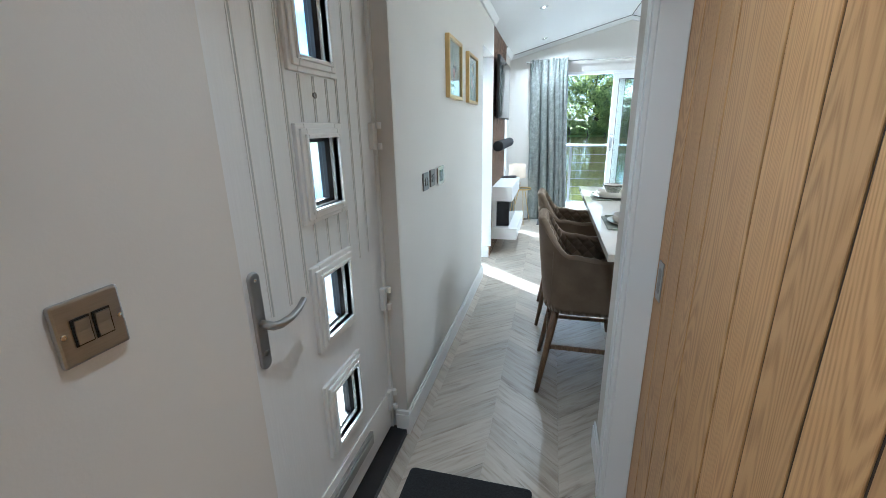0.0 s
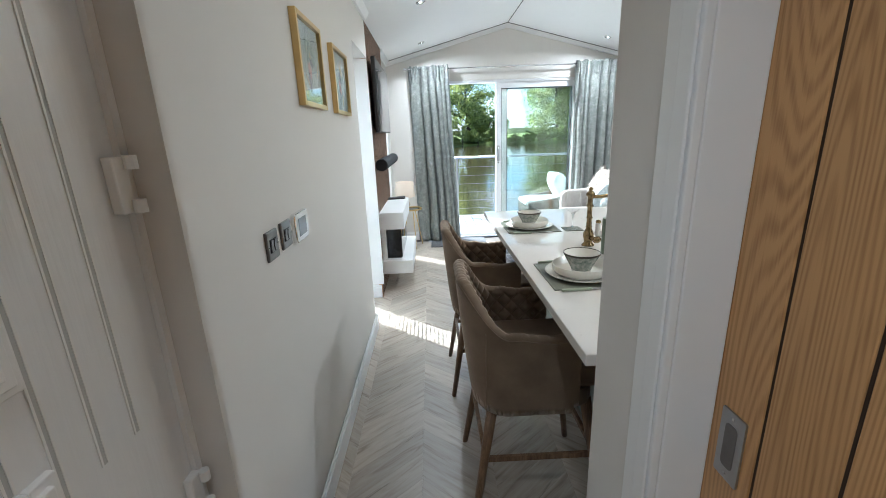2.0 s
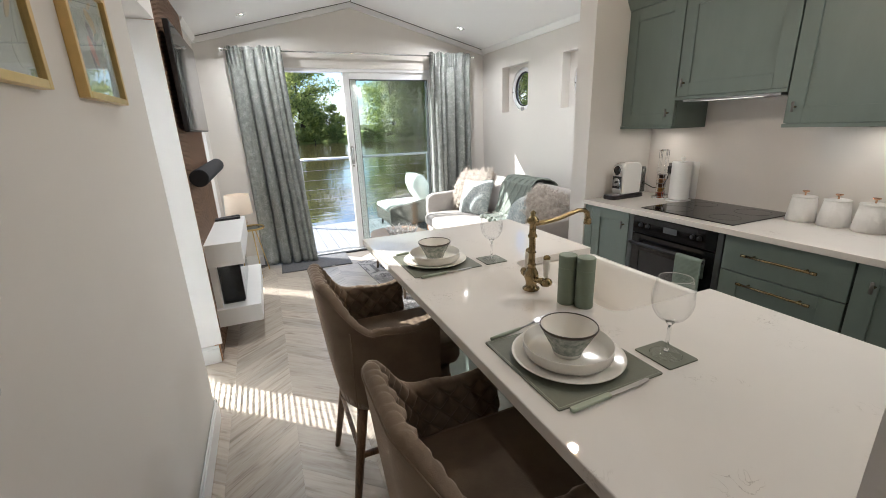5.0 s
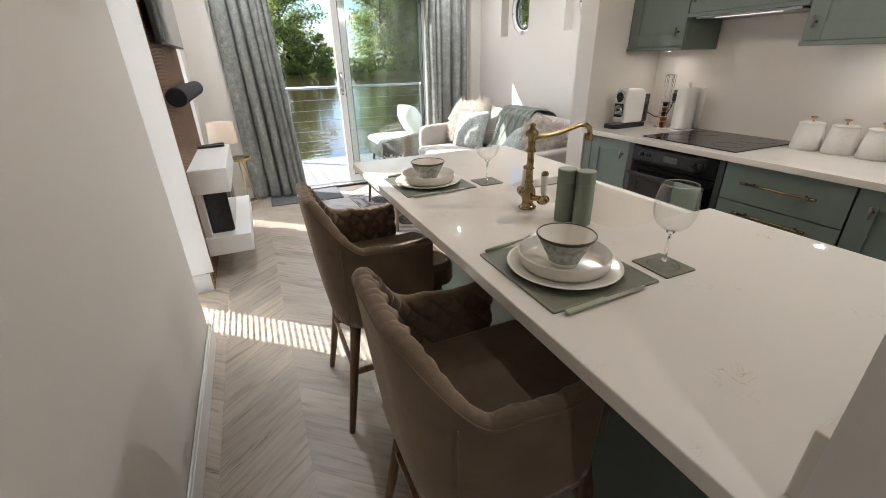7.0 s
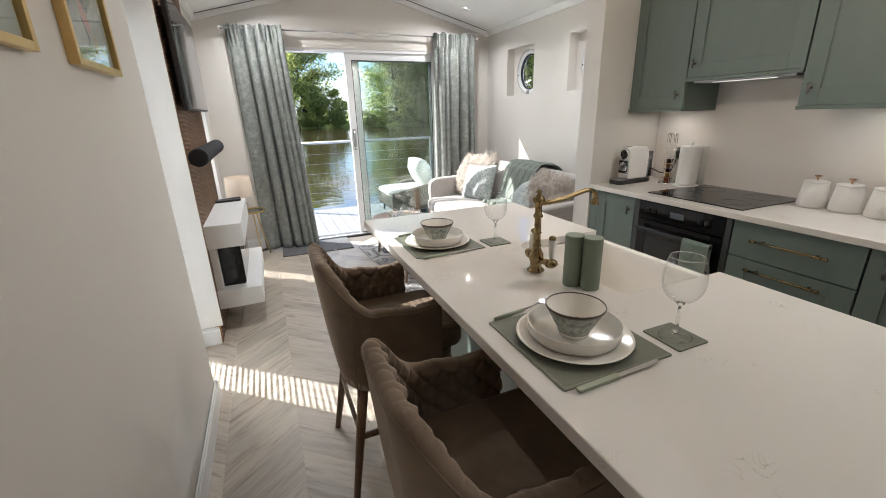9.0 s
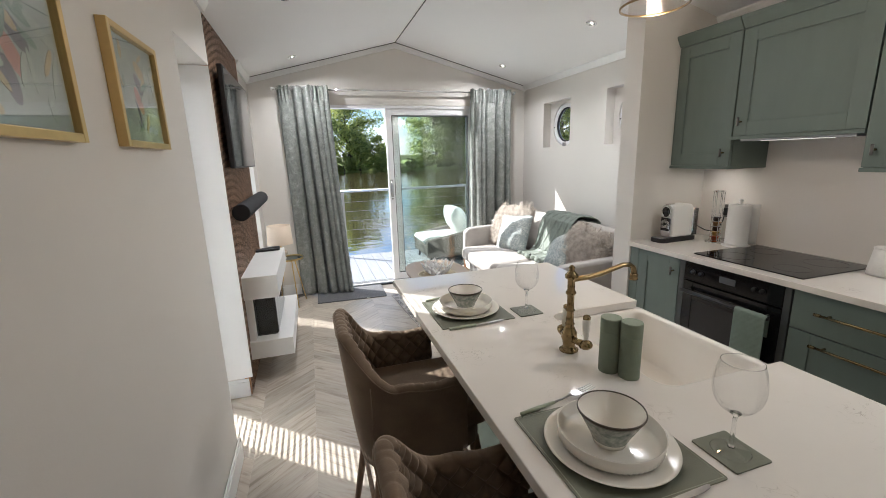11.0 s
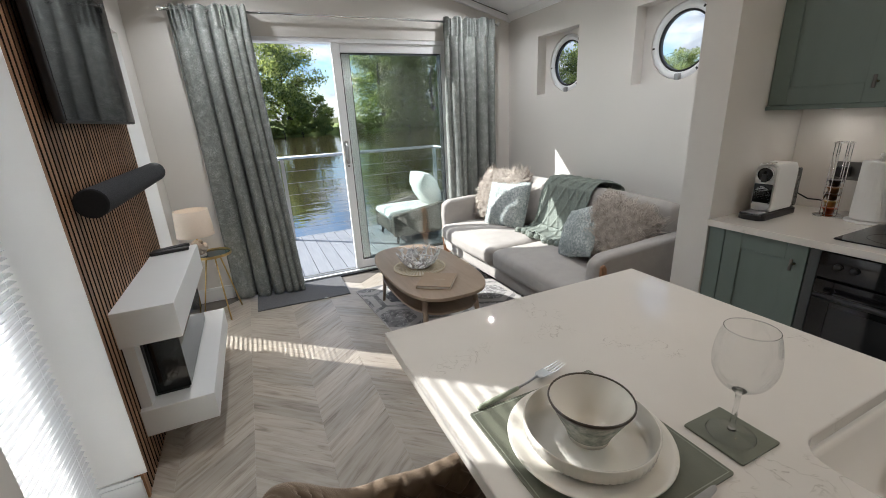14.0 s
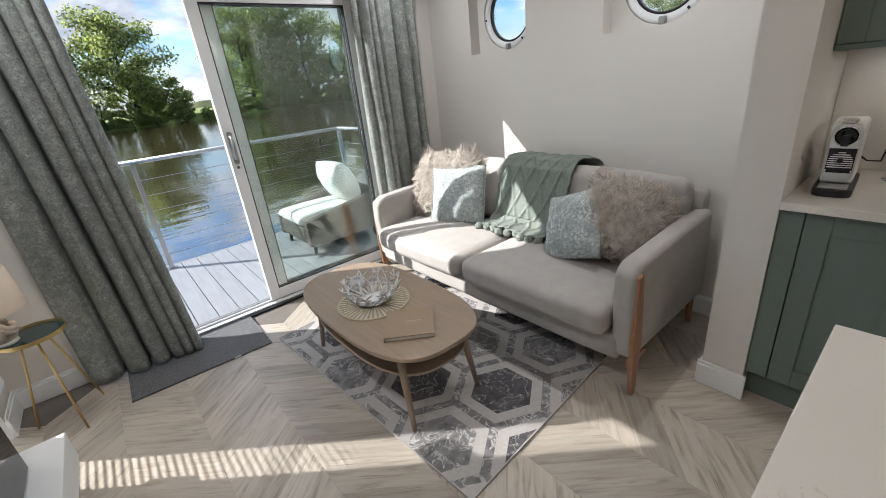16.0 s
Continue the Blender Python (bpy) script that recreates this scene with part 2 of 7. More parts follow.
def thin_glass(name, tint=(1, 1, 1), least=0.01, most=0.6, blend=0.1):
    """A single sheet of thin glass: clear, with a sharp reflection that grows towards the rim."""
    m = bpy.data.materials.new(name)
    m.use_nodes = True
    n, l = m.node_tree.nodes, m.node_tree.links
    n.remove(n["Principled BSDF"])
    clear, shine, fr, mix = n.new("ShaderNodeBsdfTransparent"), n.new("ShaderNodeBsdfGlossy"), n.new("ShaderNodeLayerWeight"), n.new("ShaderNodeMixShader")
    clear.inputs["Color"].default_value = (*tint, 1)
    shine.inputs["Roughness"].default_value = 0.0
    fr.inputs["Blend"].default_value = blend
    rng = n.new("ShaderNodeMapRange")
    rng.inputs["To Min"].default_value, rng.inputs["To Max"].default_value = least, most
    l.new(fr.outputs["Facing"], rng.inputs["Value"])
    l.new(rng.outputs["Result"], mix.inputs["Fac"])
    l.new(clear.outputs["BSDF"], mix.inputs[1])
    l.new(shine.outputs["BSDF"], mix.inputs[2])
    l.new(mix.outputs["Shader"], n["Material Output"].inputs["Surface"])
    return m


THIN = thin_glass("thin_clear_glass", (0.985, 0.99, 0.99))
DOOR_PANE = thin_glass("patio_glass", (0.965, 0.985, 0.975), 0.035, 0.8)
WINE_GLASS = thin_glass("wine_glass", (0.98, 0.985, 0.985), 0.015, 0.9, 0.14)
STEM_GLASS = glass("stem_glass", (0.95, 0.96, 0.96))
GLAZING = thin_glass("picture_glass", (0.98, 0.985, 0.98), 0.04, 0.9)
PANE = glass("pane_glass", (0.97, 0.99, 0.98))


# ---- building blocks ----
def part(name, bm, material, parent=None, label="", smooth=False, bevel=0.0, m=None):
    """Links a bmesh as one mesh object, under a thing or part if one is given."""
    me = bpy.data.meshes.new(name)
    bm.to_mesh(me)
    bm.free()
    if smooth:
        me.polygons.foreach_set("use_smooth", [True] * len(me.polygons))
    for one in material if isinstance(material, (list, tuple)) else [material]:
        me.materials.append(one)
    ob = new(name, me)
    if parent:
        ob.parent = parent
    if m is not None:
        ob.matrix_basis = m
    if label:
        tagged(ob, label)
    if bevel:
        mod = ob.modifiers.new("bevel", "BEVEL")
        mod.width, mod.segments, mod.limit_method, mod.angle_limit = bevel, 4 if smooth else 2, "ANGLE", radians(40 if not smooth else 25)
        mod.harden_normals = smooth
    return ob


def thing(name, label, category, m=None, group="", kind=""):
    """An Empty at the base of a thing."""
    ob = tagged(new(name), label, category, group, kind)
    ob.empty_display_size = 0.1
    if m is not None:
        ob.matrix_basis = m
    return ob


def box(x0, x1, y0, y1, z0, z1, bm=None):
    bm = bm or bmesh.new()
    v = [bm.verts.new((x, y, z)) for z in (z0, z1) for x, y in ((x0, y0), (x1, y0), (x1, y1), (x0, y1))]
    for f in ((3, 2, 1, 0), (4, 5, 6, 7), (0, 1, 5, 4), (1, 2, 6, 5), (2, 3, 7, 6), (3, 0, 4, 7)):
        bm.faces.new([v[i] for i in f])
    return bm


def boxes(*rows):
    bm = bmesh.new()
    for r in rows:
        box(*r, bm=bm)
    return bm


def prism(points, a, b, axis="z", bm=None):
    """An outline in a plane, drawn out from a to b along an axis."""
    bm = bm or bmesh.new()
    put = {"z": lambda p, c: (p[0], p[1], c), "y": lambda p, c: (p[0], c, p[1]), "x": lambda p, c: (c, p[0], p[1])}[axis]
    lo, hi = [bm.verts.new(put(p, a)) for p in points], [bm.verts.new(put(p, b)) for p in points]
    bm.faces.new(lo[::-1])
    bm.faces.new(hi)
    for i in range(len(points)):
        j = (i + 1) % len(points)
        bm.faces.new((lo[i], lo[j], hi[j], hi[i]))
    bmesh.ops.recalc_face_normals(bm, faces=bm.faces)
    return bm


def lathe(profile, steps=32, bm=None, at=(0, 0, 0)):
    """A turned shape from (radius, height) pairs; it is closed where the radius is 0."""
    bm = bm or bmesh.new()
    rings = []
    for r, z in profile:
        if r < 1e-6:
            rings.append([bm.verts.new((at[0], at[1], at[2] + z))])
        else:
            rings.append([bm.verts.new((at[0] + r * math.cos(2 * math.pi * i / steps), at[1] + r * math.sin(2 * math.pi * i / steps), at[2] + z)) for i in range(steps)])
    for a, b in zip(rings, rings[1:]):
        for i in range(steps):
            j = (i + 1) % steps
            if len(a) == 1 and len(b) == 1:
                continue
            if len(a) == 1:
                bm.faces.new((a[0], b[i], b[j]))
            elif len(b) == 1:
                bm.faces.new((a[i], a[j], b[0]))
            else:
                bm.faces.new((a[i], a[j], b[j], b[i]))
    bmesh.ops.recalc_face_normals(bm, faces=bm.faces)
    return bm


def tube(path, radius, sides=10, bm=None, caps=True):
    """A round bar along points; radius is a number or one for each point."""
    bm = bm or bmesh.new()
    pts = [Vector(p) for p in path]
    radii = radius if isinstance(radius, (list, tuple)) else [radius] * len(pts)
    rings, side = [], None
    for i, p in enumerate(pts):
        d = (pts[min(i + 1, len(pts) - 1)] - pts[max(i - 1, 0)]).normalized()
        if side is None:
            side = d.orthogonal().normalized()
        side = (side - d * side.dot(d)).normalized()
        up = d.cross(side)
        rings.append([bm.verts.new(p + radii[i] * (side * math.cos(2 * math.pi * k / sides) + up * math.sin(2 * math.pi * k / sides))) for k in range(sides)])
    for a, b in zip(rings, rings[1:]):
        for k in range(sides):
            bm.faces.new((a[k], a[(k + 1) % sides], b[(k + 1) % sides], b[k]))
    if caps:
        bm.faces.new(rings[0][::-1])
        bm.faces.new(rings[-1])
    return bm


def grid(nu, nv, fn, bm=None):
    """A sheet: fn(u, v) gives the place for u, v in 0..1."""
    bm = bm or bmesh.new()
    v = [[bm.verts.new(fn(i / nu, j / nv)) for j in range(nv + 1)] for i in range(nu + 1)]
    for i in range(nu):
        for j in range(nv):
            bm.faces.new((v[i][j], v[i + 1][j], v[i + 1][j + 1], v[i][j + 1]))
    return bm


def rounded(x0, x1, y0, y1, r, n=6):
    """The outline of a rounded rectangle."""
    out = []
    for cx, cy, a0 in ((x1 - r, y1 - r, 0), (x0 + r, y1 - r, 90), (x0 + r, y0 + r, 180), (x1 - r, y0 + r, 270)):
        for k in range(n + 1):
            a = radians(a0 + 90 * k / n)
            out.append((cx + r * math.cos(a), cy + r * math.sin(a)))
    return out


# ---- structure ----
LX, RX, FY, EAVE, RIDGE_X, RIDGE_Z = -0.42, 2.755, 6.65, 2.36, 1.11, 2.79
BACK_Y = -1.3


def ceil_z(x):
    return RIDGE_Z - abs(x - RIDGE_X) * (RIDGE_Z - EAVE) / (RX - RIDGE_X)


def structure(name, bm, material, label, bevel=0.0):
    return tagged(part(name, bm, material, bevel=bevel), label, kind="structure")


structure("floor", box(-0.9, 3.0, BACK_Y, 6.85, -0.12, -0.004), mat("floor_joint", (0.16, 0.14, 0.12), 0.8, vary=0.2), "screed under pale grey oak chevron flooring")
structure("wall_west", boxes(
    (-0.66, LX, BACK_Y, 0.78, 0, 2.5), (-0.66, LX, 0.78, 1.68, 2.03, 2.5), (-0.66, LX, 1.68, 3.85, 0, 2.5),
    (-0.66, LX, 3.85, 4.51, 2.07, 2.5), (-0.66, -0.47, 4.51, 5.86, 0, 2.5), (-0.66, -0.47, 5.86, 6.37, 2.07, 2.5), (-0.66, -0.47, 6.37, 6.65, 0, 2.5)),
    WALL, "cream painted wall with a front door and two tall window recesses")
gable = [(-0.66, 2.125), (2.95, 2.125), (2.95, 2.5), (RIDGE_X, 2.95), (-0.66, 2.5)]
bm = prism(gable, FY, 6.78, "y")
box(-0.66, -0.06, FY, 6.78, 0, 2.125, bm)
box(2.10, 2.95, FY, 6.78, 0, 2.125, bm)
structure("wall_north", bm, WALL, "cream painted gable wall round the patio door")
N1, N2 = (5.65, 6.18), (4.56, 5.09)
bm = boxes((RX, 2.95, BACK_Y, 6.65, 0, 1.60), (RX, 2.95, BACK_Y, 6.65, 2.10, 2.5))
for y0, y1 in ((BACK_Y, N2[0]), (N2[1], N1[0]), (N1[1], 6.65)):
    box(RX, 2.95, y0, y1, 1.60, 2.10, bm)
structure("wall_east", bm, WALL, "cream painted wall with two square porthole niches")
structure("pier_wall", box(2.14, RX, 4.0, 4.16, 0, 2.6), WALL, "cream painted wall pier at the end of the kitchen")
structure("partition_wall", boxes((0.446, RX, 1.50, 1.78, 0, 2.75), (0.60, 0.70, BACK_Y, 1.50, 0, 2.75)), WALL, "cream painted partition between hall and kitchen")
structure("wall_south", box(-0.66, 0.70, BACK_Y - 0.15, BACK_Y, 0, 2.75), WALL, "cream painted wall closing the hall")
c_out = [(-0.75, ceil_z(-0.75)), (RIDGE_X, RIDGE_Z), (2.98, ceil_z(2.98)), (2.98, 2.5 + 0.3), (RIDGE_X, 3.1), (-0.75, 2.8)]
structure("ceiling", prism(c_out, BACK_Y - 0.2, 6.9, "y"), CEIL, "white vaulted ceiling of smooth panels")


# ---- trims ----
def skirting(name, rows):
    """Square-edged white skirting with a thinner moulded top."""
    for x0, x1, y0, y1 in rows:
        bm = box(x0, x1, y0, y1, 0, 0.105)
        dx, dy = x1 - x0, y1 - y0
        if dx < dy:
            box(x0 + 0.004, x1 - 0.004, y0, y1, 0.105, 0.125, bm)
        else:
            box(x0, x1, y0 + 0.004, y1 - 0.004, 0.105, 0.125, bm)
        structure(name, bm, GLOSS_WHITE, "white painted skirting board along the wall", 0.003)


skirting("baseboard", [(LX, LX + 0.016, 1.68, 3.85), (-0.47, -0.404, 1.656, 1.68), (LX, LX + 0.016, BACK_Y, 0.78), (-0.62, LX + 0.016, 3.85, 3.866), (-0.62, -0.445, 4.494, 4.51), (-0.47, -0.454, 6.37, FY), (-0.454, -0.06, FY - 0.016, FY),
                       (2.10, RX - 0.016, FY - 0.016, FY), (RX - 0.016, RX, 4.16, FY), (2.14, RX - 0.016, 4.16, 4.176), (2.124, 2.14, 3.985, 4.176), (0.43, 0.446, 1.58, 1.796), (0.446, 0.72, 1.78, 1.796)])
# cove along the eaves and up the gable, its fine shadow line painted as a dark strip
for x, s, y0, y1 in ((LX, 1, BACK_Y, 4.51), (-0.47, 1, 5.86, FY), (RX, -1, 1.78, FY)):
    structure("cornice", prism([(x, ceil_z(x) - 0.045), (x + s * 0.018, ceil_z(x) - 0.045), (x + s * 0.045, ceil_z(x + 0.045 * s) - 0.012), (x + s * 0.045, ceil_z(x + 0.045 * s) + 0.01), (x, ceil_z(x) + 0.01)], y0, y1, "y"), GLOSS_WHITE, "slim white cornice between wall and ceiling")
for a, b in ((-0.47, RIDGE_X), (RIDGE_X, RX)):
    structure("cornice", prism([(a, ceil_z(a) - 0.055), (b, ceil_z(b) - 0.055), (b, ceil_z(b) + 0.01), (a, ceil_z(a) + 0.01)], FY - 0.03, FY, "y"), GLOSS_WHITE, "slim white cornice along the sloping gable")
    structure("trim", prism([(a, ceil_z(a) - 0.006), (b, ceil_z(b) - 0.006), (b, ceil_z(b) + 0.01), (a, ceil_z(a) + 0.01)], FY - 0.04, FY - 0.034, "y"), mat("painted_shadow_line", (0.12, 0.12, 0.12), 0.8), "dark strip painted as the shadow line beside the cornice")
structure("trim", box(RIDGE_X - 0.004, RIDGE_X + 0.004, BACK_Y, FY - 0.04, RIDGE_Z - 0.006, RIDGE_Z + 0.003), mat("ridge_joint", (0.15, 0.15, 0.15), 0.8), "dark joint along the ceiling ridge")

# ---- hall ----
# front door in its recess: white boarded leaf with four small windows
DX = -0.50
door = tagged(thing("door_1", "white boarded front door with four square glazed panes, closed", "door"), kind="structure")
panes_z = [0.362, 0.772, 1.188, 1.607]
PANE_Y, PANE_W, PANE_H = 1.262, 0.172, 0.202
bm = bmesh.new()
y_lo, y_hi = PANE_Y - PANE_W / 2, PANE_Y + PANE_W / 2
box(DX - 0.045, DX, 0.80, y_lo, 0.03, 2.0, bm)
box(DX - 0.045, DX, y_hi, 1.66, 0.03, 2.0, bm)
zs = [0.03] + [z for p in panes_z for z in (p, p + PANE_H)] + [2.0]
for a, b in zip(zs[::2], zs[1::2]):
    box(DX - 0.045, DX, y_lo, y_hi, a, b, bm)
leaf = part("leaf", bm, DOOR_WHITE, door)
# grey strips on the leaf paint the shading of its board grooves
GROOVE_SHADE = mat("door_groove_shade", (0.50, 0.51, 0.51), 0.6)
for y in (0.955, 1.035, 1.118, 1.192, 1.265, 1.338, 1.402, 1.474, 1.551):
    spans = [(0.945, 1.98)] if not y_lo - 0.02 < y < y_hi + 0.02 else [(a, b) for a, b in zip([p + PANE_H + 0.045 for p in panes_z[1:]], [p - 0.045 for p in panes_z[2:]] + [1.98])]
    for a, b in spans:
        for s in (-1, 1):
            part("board_bead", box(DX, DX + 0.0022, y + s * 0.0055 - 0.0018, y + s * 0.0055 + 0.0018, a, b), GLOSS_WHITE, leaf)
        part("groove", box(DX, DX + 0.001, y - 0.004, y + 0.004, a, b), GROOVE_SHADE, leaf)
for p in panes_z:
    a0, a1, b0, b1 = y_lo, y_hi, p, p + PANE_H
    surround = bmesh.new()
    for out, depth in ((0.042, 0.012), (0.028, 0.02), (0.012, 0.026)):
        for r in ((a0 - out, a0, b0 - out, b1 + out), (a1, a1 + out, b0 - out, b1 + out), (a0, a1, b0 - out, b0), (a0, a1, b1, b1 + out)):
            box(DX - 0.003, DX + depth, r[0], r[1], r[2], r[3], surround)
    part("pane_surround", surround, GLOSS_WHITE, door, bevel=0.003)
    part("rubber_seal", boxes((DX - 0.04, DX - 0.012, a0, a0 + 0.012, b0, b1), (DX - 0.04, DX - 0.012, a1 - 0.03, a1, b0, b1), (DX - 0.04, DX - 0.012, a0, a1, b0, b0 + 0.012), (DX - 0.04, DX - 0.012, a0, a1, b1 - 0.012, b1)), BLACK, door)
    pane = part("pane", box(DX - 0.03, DX - 0.024, a0, a1, b0, b1), PANE, door)
    pane.visible_shadow = False
part("kick_strip", box(DX, DX + 0.006, 0.81, 1.655, 0.04, 0.235), GLOSS_WHITE, door, bevel=0.003)
part("letter_plate", boxes((DX + 0.006, DX + 0.02, 1.02, 1.43, 0.135, 0.195), (DX + 0.02, DX + 0.024, 1.04, 1.41, 0.145, 0.185)), STEEL, door, "brushed steel letter plate", bevel=0.004)
plate = part("handle_plate", prism(rounded(0.88, 0.915, 0.83, 1.09, 0.017), DX, DX + 0.011, "x"), STEEL, door, "brushed steel handle plate", bevel=0.003)
part("lever", tube([(DX + 0.01, 0.8975, 0.955), (DX + 0.045, 0.8975, 0.953), (DX + 0.055, 0.915, 0.952), (DX + 0.056, 0.955, 0.952), (DX + 0.054, 0.99, 0.958), (DX + 0.05, 1.025, 0.972)], [0.011, 0.011, 0.011, 0.01, 0.009, 0.008], 12), STEEL, plate, smooth=True)
part("screw", lathe([(0, 0.002), (0.005, 0.001), (0.005, -0.002)], 12), CHROME, plate, m=pose(DX + 0.012, 0.8975, 1.07, 0, 90, 0), smooth=True)
part("lock_cylinder", lathe([(0, 0.003), (0.008, 0.003), (0.009, -0.002)], 14), DARK_STEEL, plate, m=pose(DX + 0.012, 0.8975, 0.875, 0, 90, 0), smooth=True)
part("spyhole", lathe([(0, 0.001), (0.005, 0.003), (0.009, 0.003), (0.01, -0.002)], 16), DARK_STEEL, door, m=pose(DX + 0.001, 1.265, 1.51, 0, 90, 0))
for z in (0.14, 0.655, 1.335):
    h = part("hinge", boxes((DX + 0.0, DX + 0.02, 1.625, 1.66, z, z + 0.10)), GLOSS_WHITE, door, bevel=0.003)
    for dz in (0, 0.078):
        part("hinge_knuckle", lathe([(0, 0), (0.011, 0), (0.011, 0.024), (0, 0.024)], 12), GLOSS_WHITE, h, m=pose(DX + 0.03, 1.655, z + dz))
structure("door_frame", boxes((-0.57, DX + 0.012, 0.78, 0.80, 0, 2.03), (-0.57, DX + 0.012, 1.661, 1.68, 0, 2.03), (-0.57, DX + 0.012, 0.80, 1.661, 2.0, 2.03)), GLOSS_WHITE, "white frame round the front door")
structure("door_sill", box(-0.60, LX + 0.002, 0.78, 1.672, 0, 0.028), BLACK, "dark threshold strip under the front door")


def switch_plate(y0, y1, z0, z1, finish, rockers, label, x=LX):
    """A raised metal plate with rocker switches and two screws."""
    sw = thing("light_switch", label, "switch")
    part("faceplate", prism(rounded(y0, y1, z0, z1, 0.004, 3), x, x + 0.009, "x"), finish, sw, bevel=0.0045)
    c, zc = (y0 + y1) / 2, (z0 + z1) / 2
    for k in range(rockers):
        cy = c + (k - (rockers - 1) / 2) * 0.027
        part("rocker_surround", box(x + 0.009, x + 0.0105, cy - 0.0118, cy + 0.0118, zc - 0.0195, zc + 0.0195), BLACK, sw)
        part("rocker", prism([(x + 0.0105, zc - 0.0168), (x + 0.0128, zc - 0.0168), (x + 0.0115, zc), (x + 0.0134, zc + 0.0168), (x + 0.0105, zc + 0.0168)], cy - 0.0094, cy + 0.0094, "y"), finish, sw)
    for s in (-1, 1):
        part("screw", lathe([(0, 0.0015), (0.0035, 0.001), (0.004, -0.001)], 10), CHROME, sw, m=pose(x + 0.0095, c + s * (y1 - y0) * 0.41, zc, 0, 90, 0))
    return sw


switch_plate(0.447, 0.536, 1.118, 1.208, STEEL, 2, "brushed steel double light switch on the hall wall")
switch_plate(2.035, 2.121, 1.113, 1.201, DARK_STEEL, 2, "dark nickel double light switch on the hall wall")
switch_plate(2.156, 2.242, 1.117, 1.205, DARK_STEEL, 2, "dark nickel switch beside the thermostat")
WHITE_FACE = mat("white_glass_face", (0.66, 0.67, 0.65), 0.08)
th = thing("thermostat", "white wall thermostat with a grey touch screen", "thermostat")
part("casing", prism(rounded(2.275, 2.405, 1.112, 1.207, 0.008, 4), LX + 0.012, LX + 0.017, "x"), WHITE_FACE, th, bevel=0.001)
part("screen", box(LX + 0.017, LX + 0.018, 2.298, 2.382, 1.128, 1.190), mat("grey_screen", (0.10, 0.105, 0.11), 0.12), th)
part("bezel_edge", prism(rounded(2.272, 2.408, 1.109, 1.210, 0.01, 4), LX, LX + 0.0155, "x"), CHROME, th, bevel=0.002)

# framed prints of leaves, kept as plain painted shapes
PRINT_LEAF = [mat("print_leaf", (0.20, 0.30, 0.24), 0.6), mat("print_pale_leaf", (0.42, 0.50, 0.44), 0.6), mat("print_pink", (0.55, 0.27, 0.22), 0.6), mat("print_slate", (0.12, 0.13, 0.15), 0.6), mat("print_ochre", (0.5, 0.4, 0.2), 0.6)]


def framed_print(y0, y1, z0, z1, seed, label):
    fr = thing("framed_print", label, "picture", group="hall prints")
    w, d = 0.019, 0.026
    bm = boxes((LX, LX + d, y0, y0 + w, z0, z1), (LX, LX + d, y1 - w, y1, z0, z1), (LX, LX + d, y0 + w, y1 - w, z0, z0 + w), (LX, LX + d, y0 + w, y1 - w, z1 - w, z1))
    part("frame", bm, GOLD, fr, bevel=0.002)
    sheet = part("print", box(LX + 0.002, LX + 0.010, y0 + w, y1 - w, z0 + w, z1 - w), mat("print_paper", (0.40, 0.47, 0.44), 0.7, vary=0.1, scale=9), fr)
    rnd = random.Random(seed)
    for k in range(26):
        cy, cz = rnd.uniform(y0 + 0.05, y1 - 0.05), rnd.uniform(z0 + 0.05, z1 - 0.05)
        a, ln, th_ = rnd.uniform(-1.2, 1.2), rnd.uniform(0.025, 0.055), rnd.uniform(0.006, 0.013)
        if k < 4:
            cy, cz, a, ln, th_ = (y0 + y1) / 2 + 0.02 * (k - 1), (z0 + z1) / 2 + 0.045 * (k - 1.5), 0.3 + 0.25 * k, 0.045, 0.02
        pts = []
        for i in range(12):
            q = 2 * math.pi * i / 12
            u, v = th_ * math.cos(q), ln * math.sin(q)
            yy, zz = cy + u * math.cos(a) - v * math.sin(a), cz + u * math.sin(a) + v * math.cos(a)
            pts.append((min(max(yy, y0 + w + 0.002), y1 - w - 0.002), min(max(zz, z0 + w + 0.002), z1 - w - 0.002)))
        part("painted_shape", prism(pts, LX + 0.010, LX + 0.0101 + 0.00004 * k, "x"), PRINT_LEAF[2 if k in (1,) else 3 if k < 3 else rnd.choice((0, 1, 1, 4))], sheet)
    pane = part("glazing", box(LX + 0.015, LX + 0.017, y0 + w, y1 - w, z0 + w, z1 - w), GLAZING, fr)
    pane.visible_shadow = False


framed_print(2.535, 2.885, 1.577, 1.91, 3, "gold framed tropical bird and leaf print on the hall wall")
framed_print(3.105, 3.475, 1.577, 1.905, 8, "gold framed tropical leaf print beside the recess")

# sliding oak door in the partition, with its casing
od = tagged(thing("door_2", "boarded oak sliding door with a recessed steel pull, shut", "door"), kind="structure")
board_edges = [1.506, 1.389, 1.273, 1.154, 0.946, 0.812] + [0.690 - 0.118 * k for k in range(10)]
for y1, y0 in zip(board_edges, board_edges[1:]):
    part("board", prism([(0.535, y1 - 0.0030), (0.535, y0 + 0.0030), (0.531, y0 + 0.0032), (0.530, y0 + 0.0044), (0.530, y1 - 0.0044), (0.531, y1 - 0.0032)], 0.01, 2.03, "z"), OAK, od)
# core coloured near black to put shade into the gaps between boards
part("core", box(0.5328, 0.57, board_edges[-1], 1.502, 0.01, 2.03), mat("oak_groove_shade", (0.035, 0.018, 0.008), 0.9), od)
pull = part("flush_pull", prism(rounded(1.413, 1.464, 0.882, 1.006, 0.003, 2), 0.5265, 0.531, "x"), STEEL, od, "recessed brushed steel flush pull")
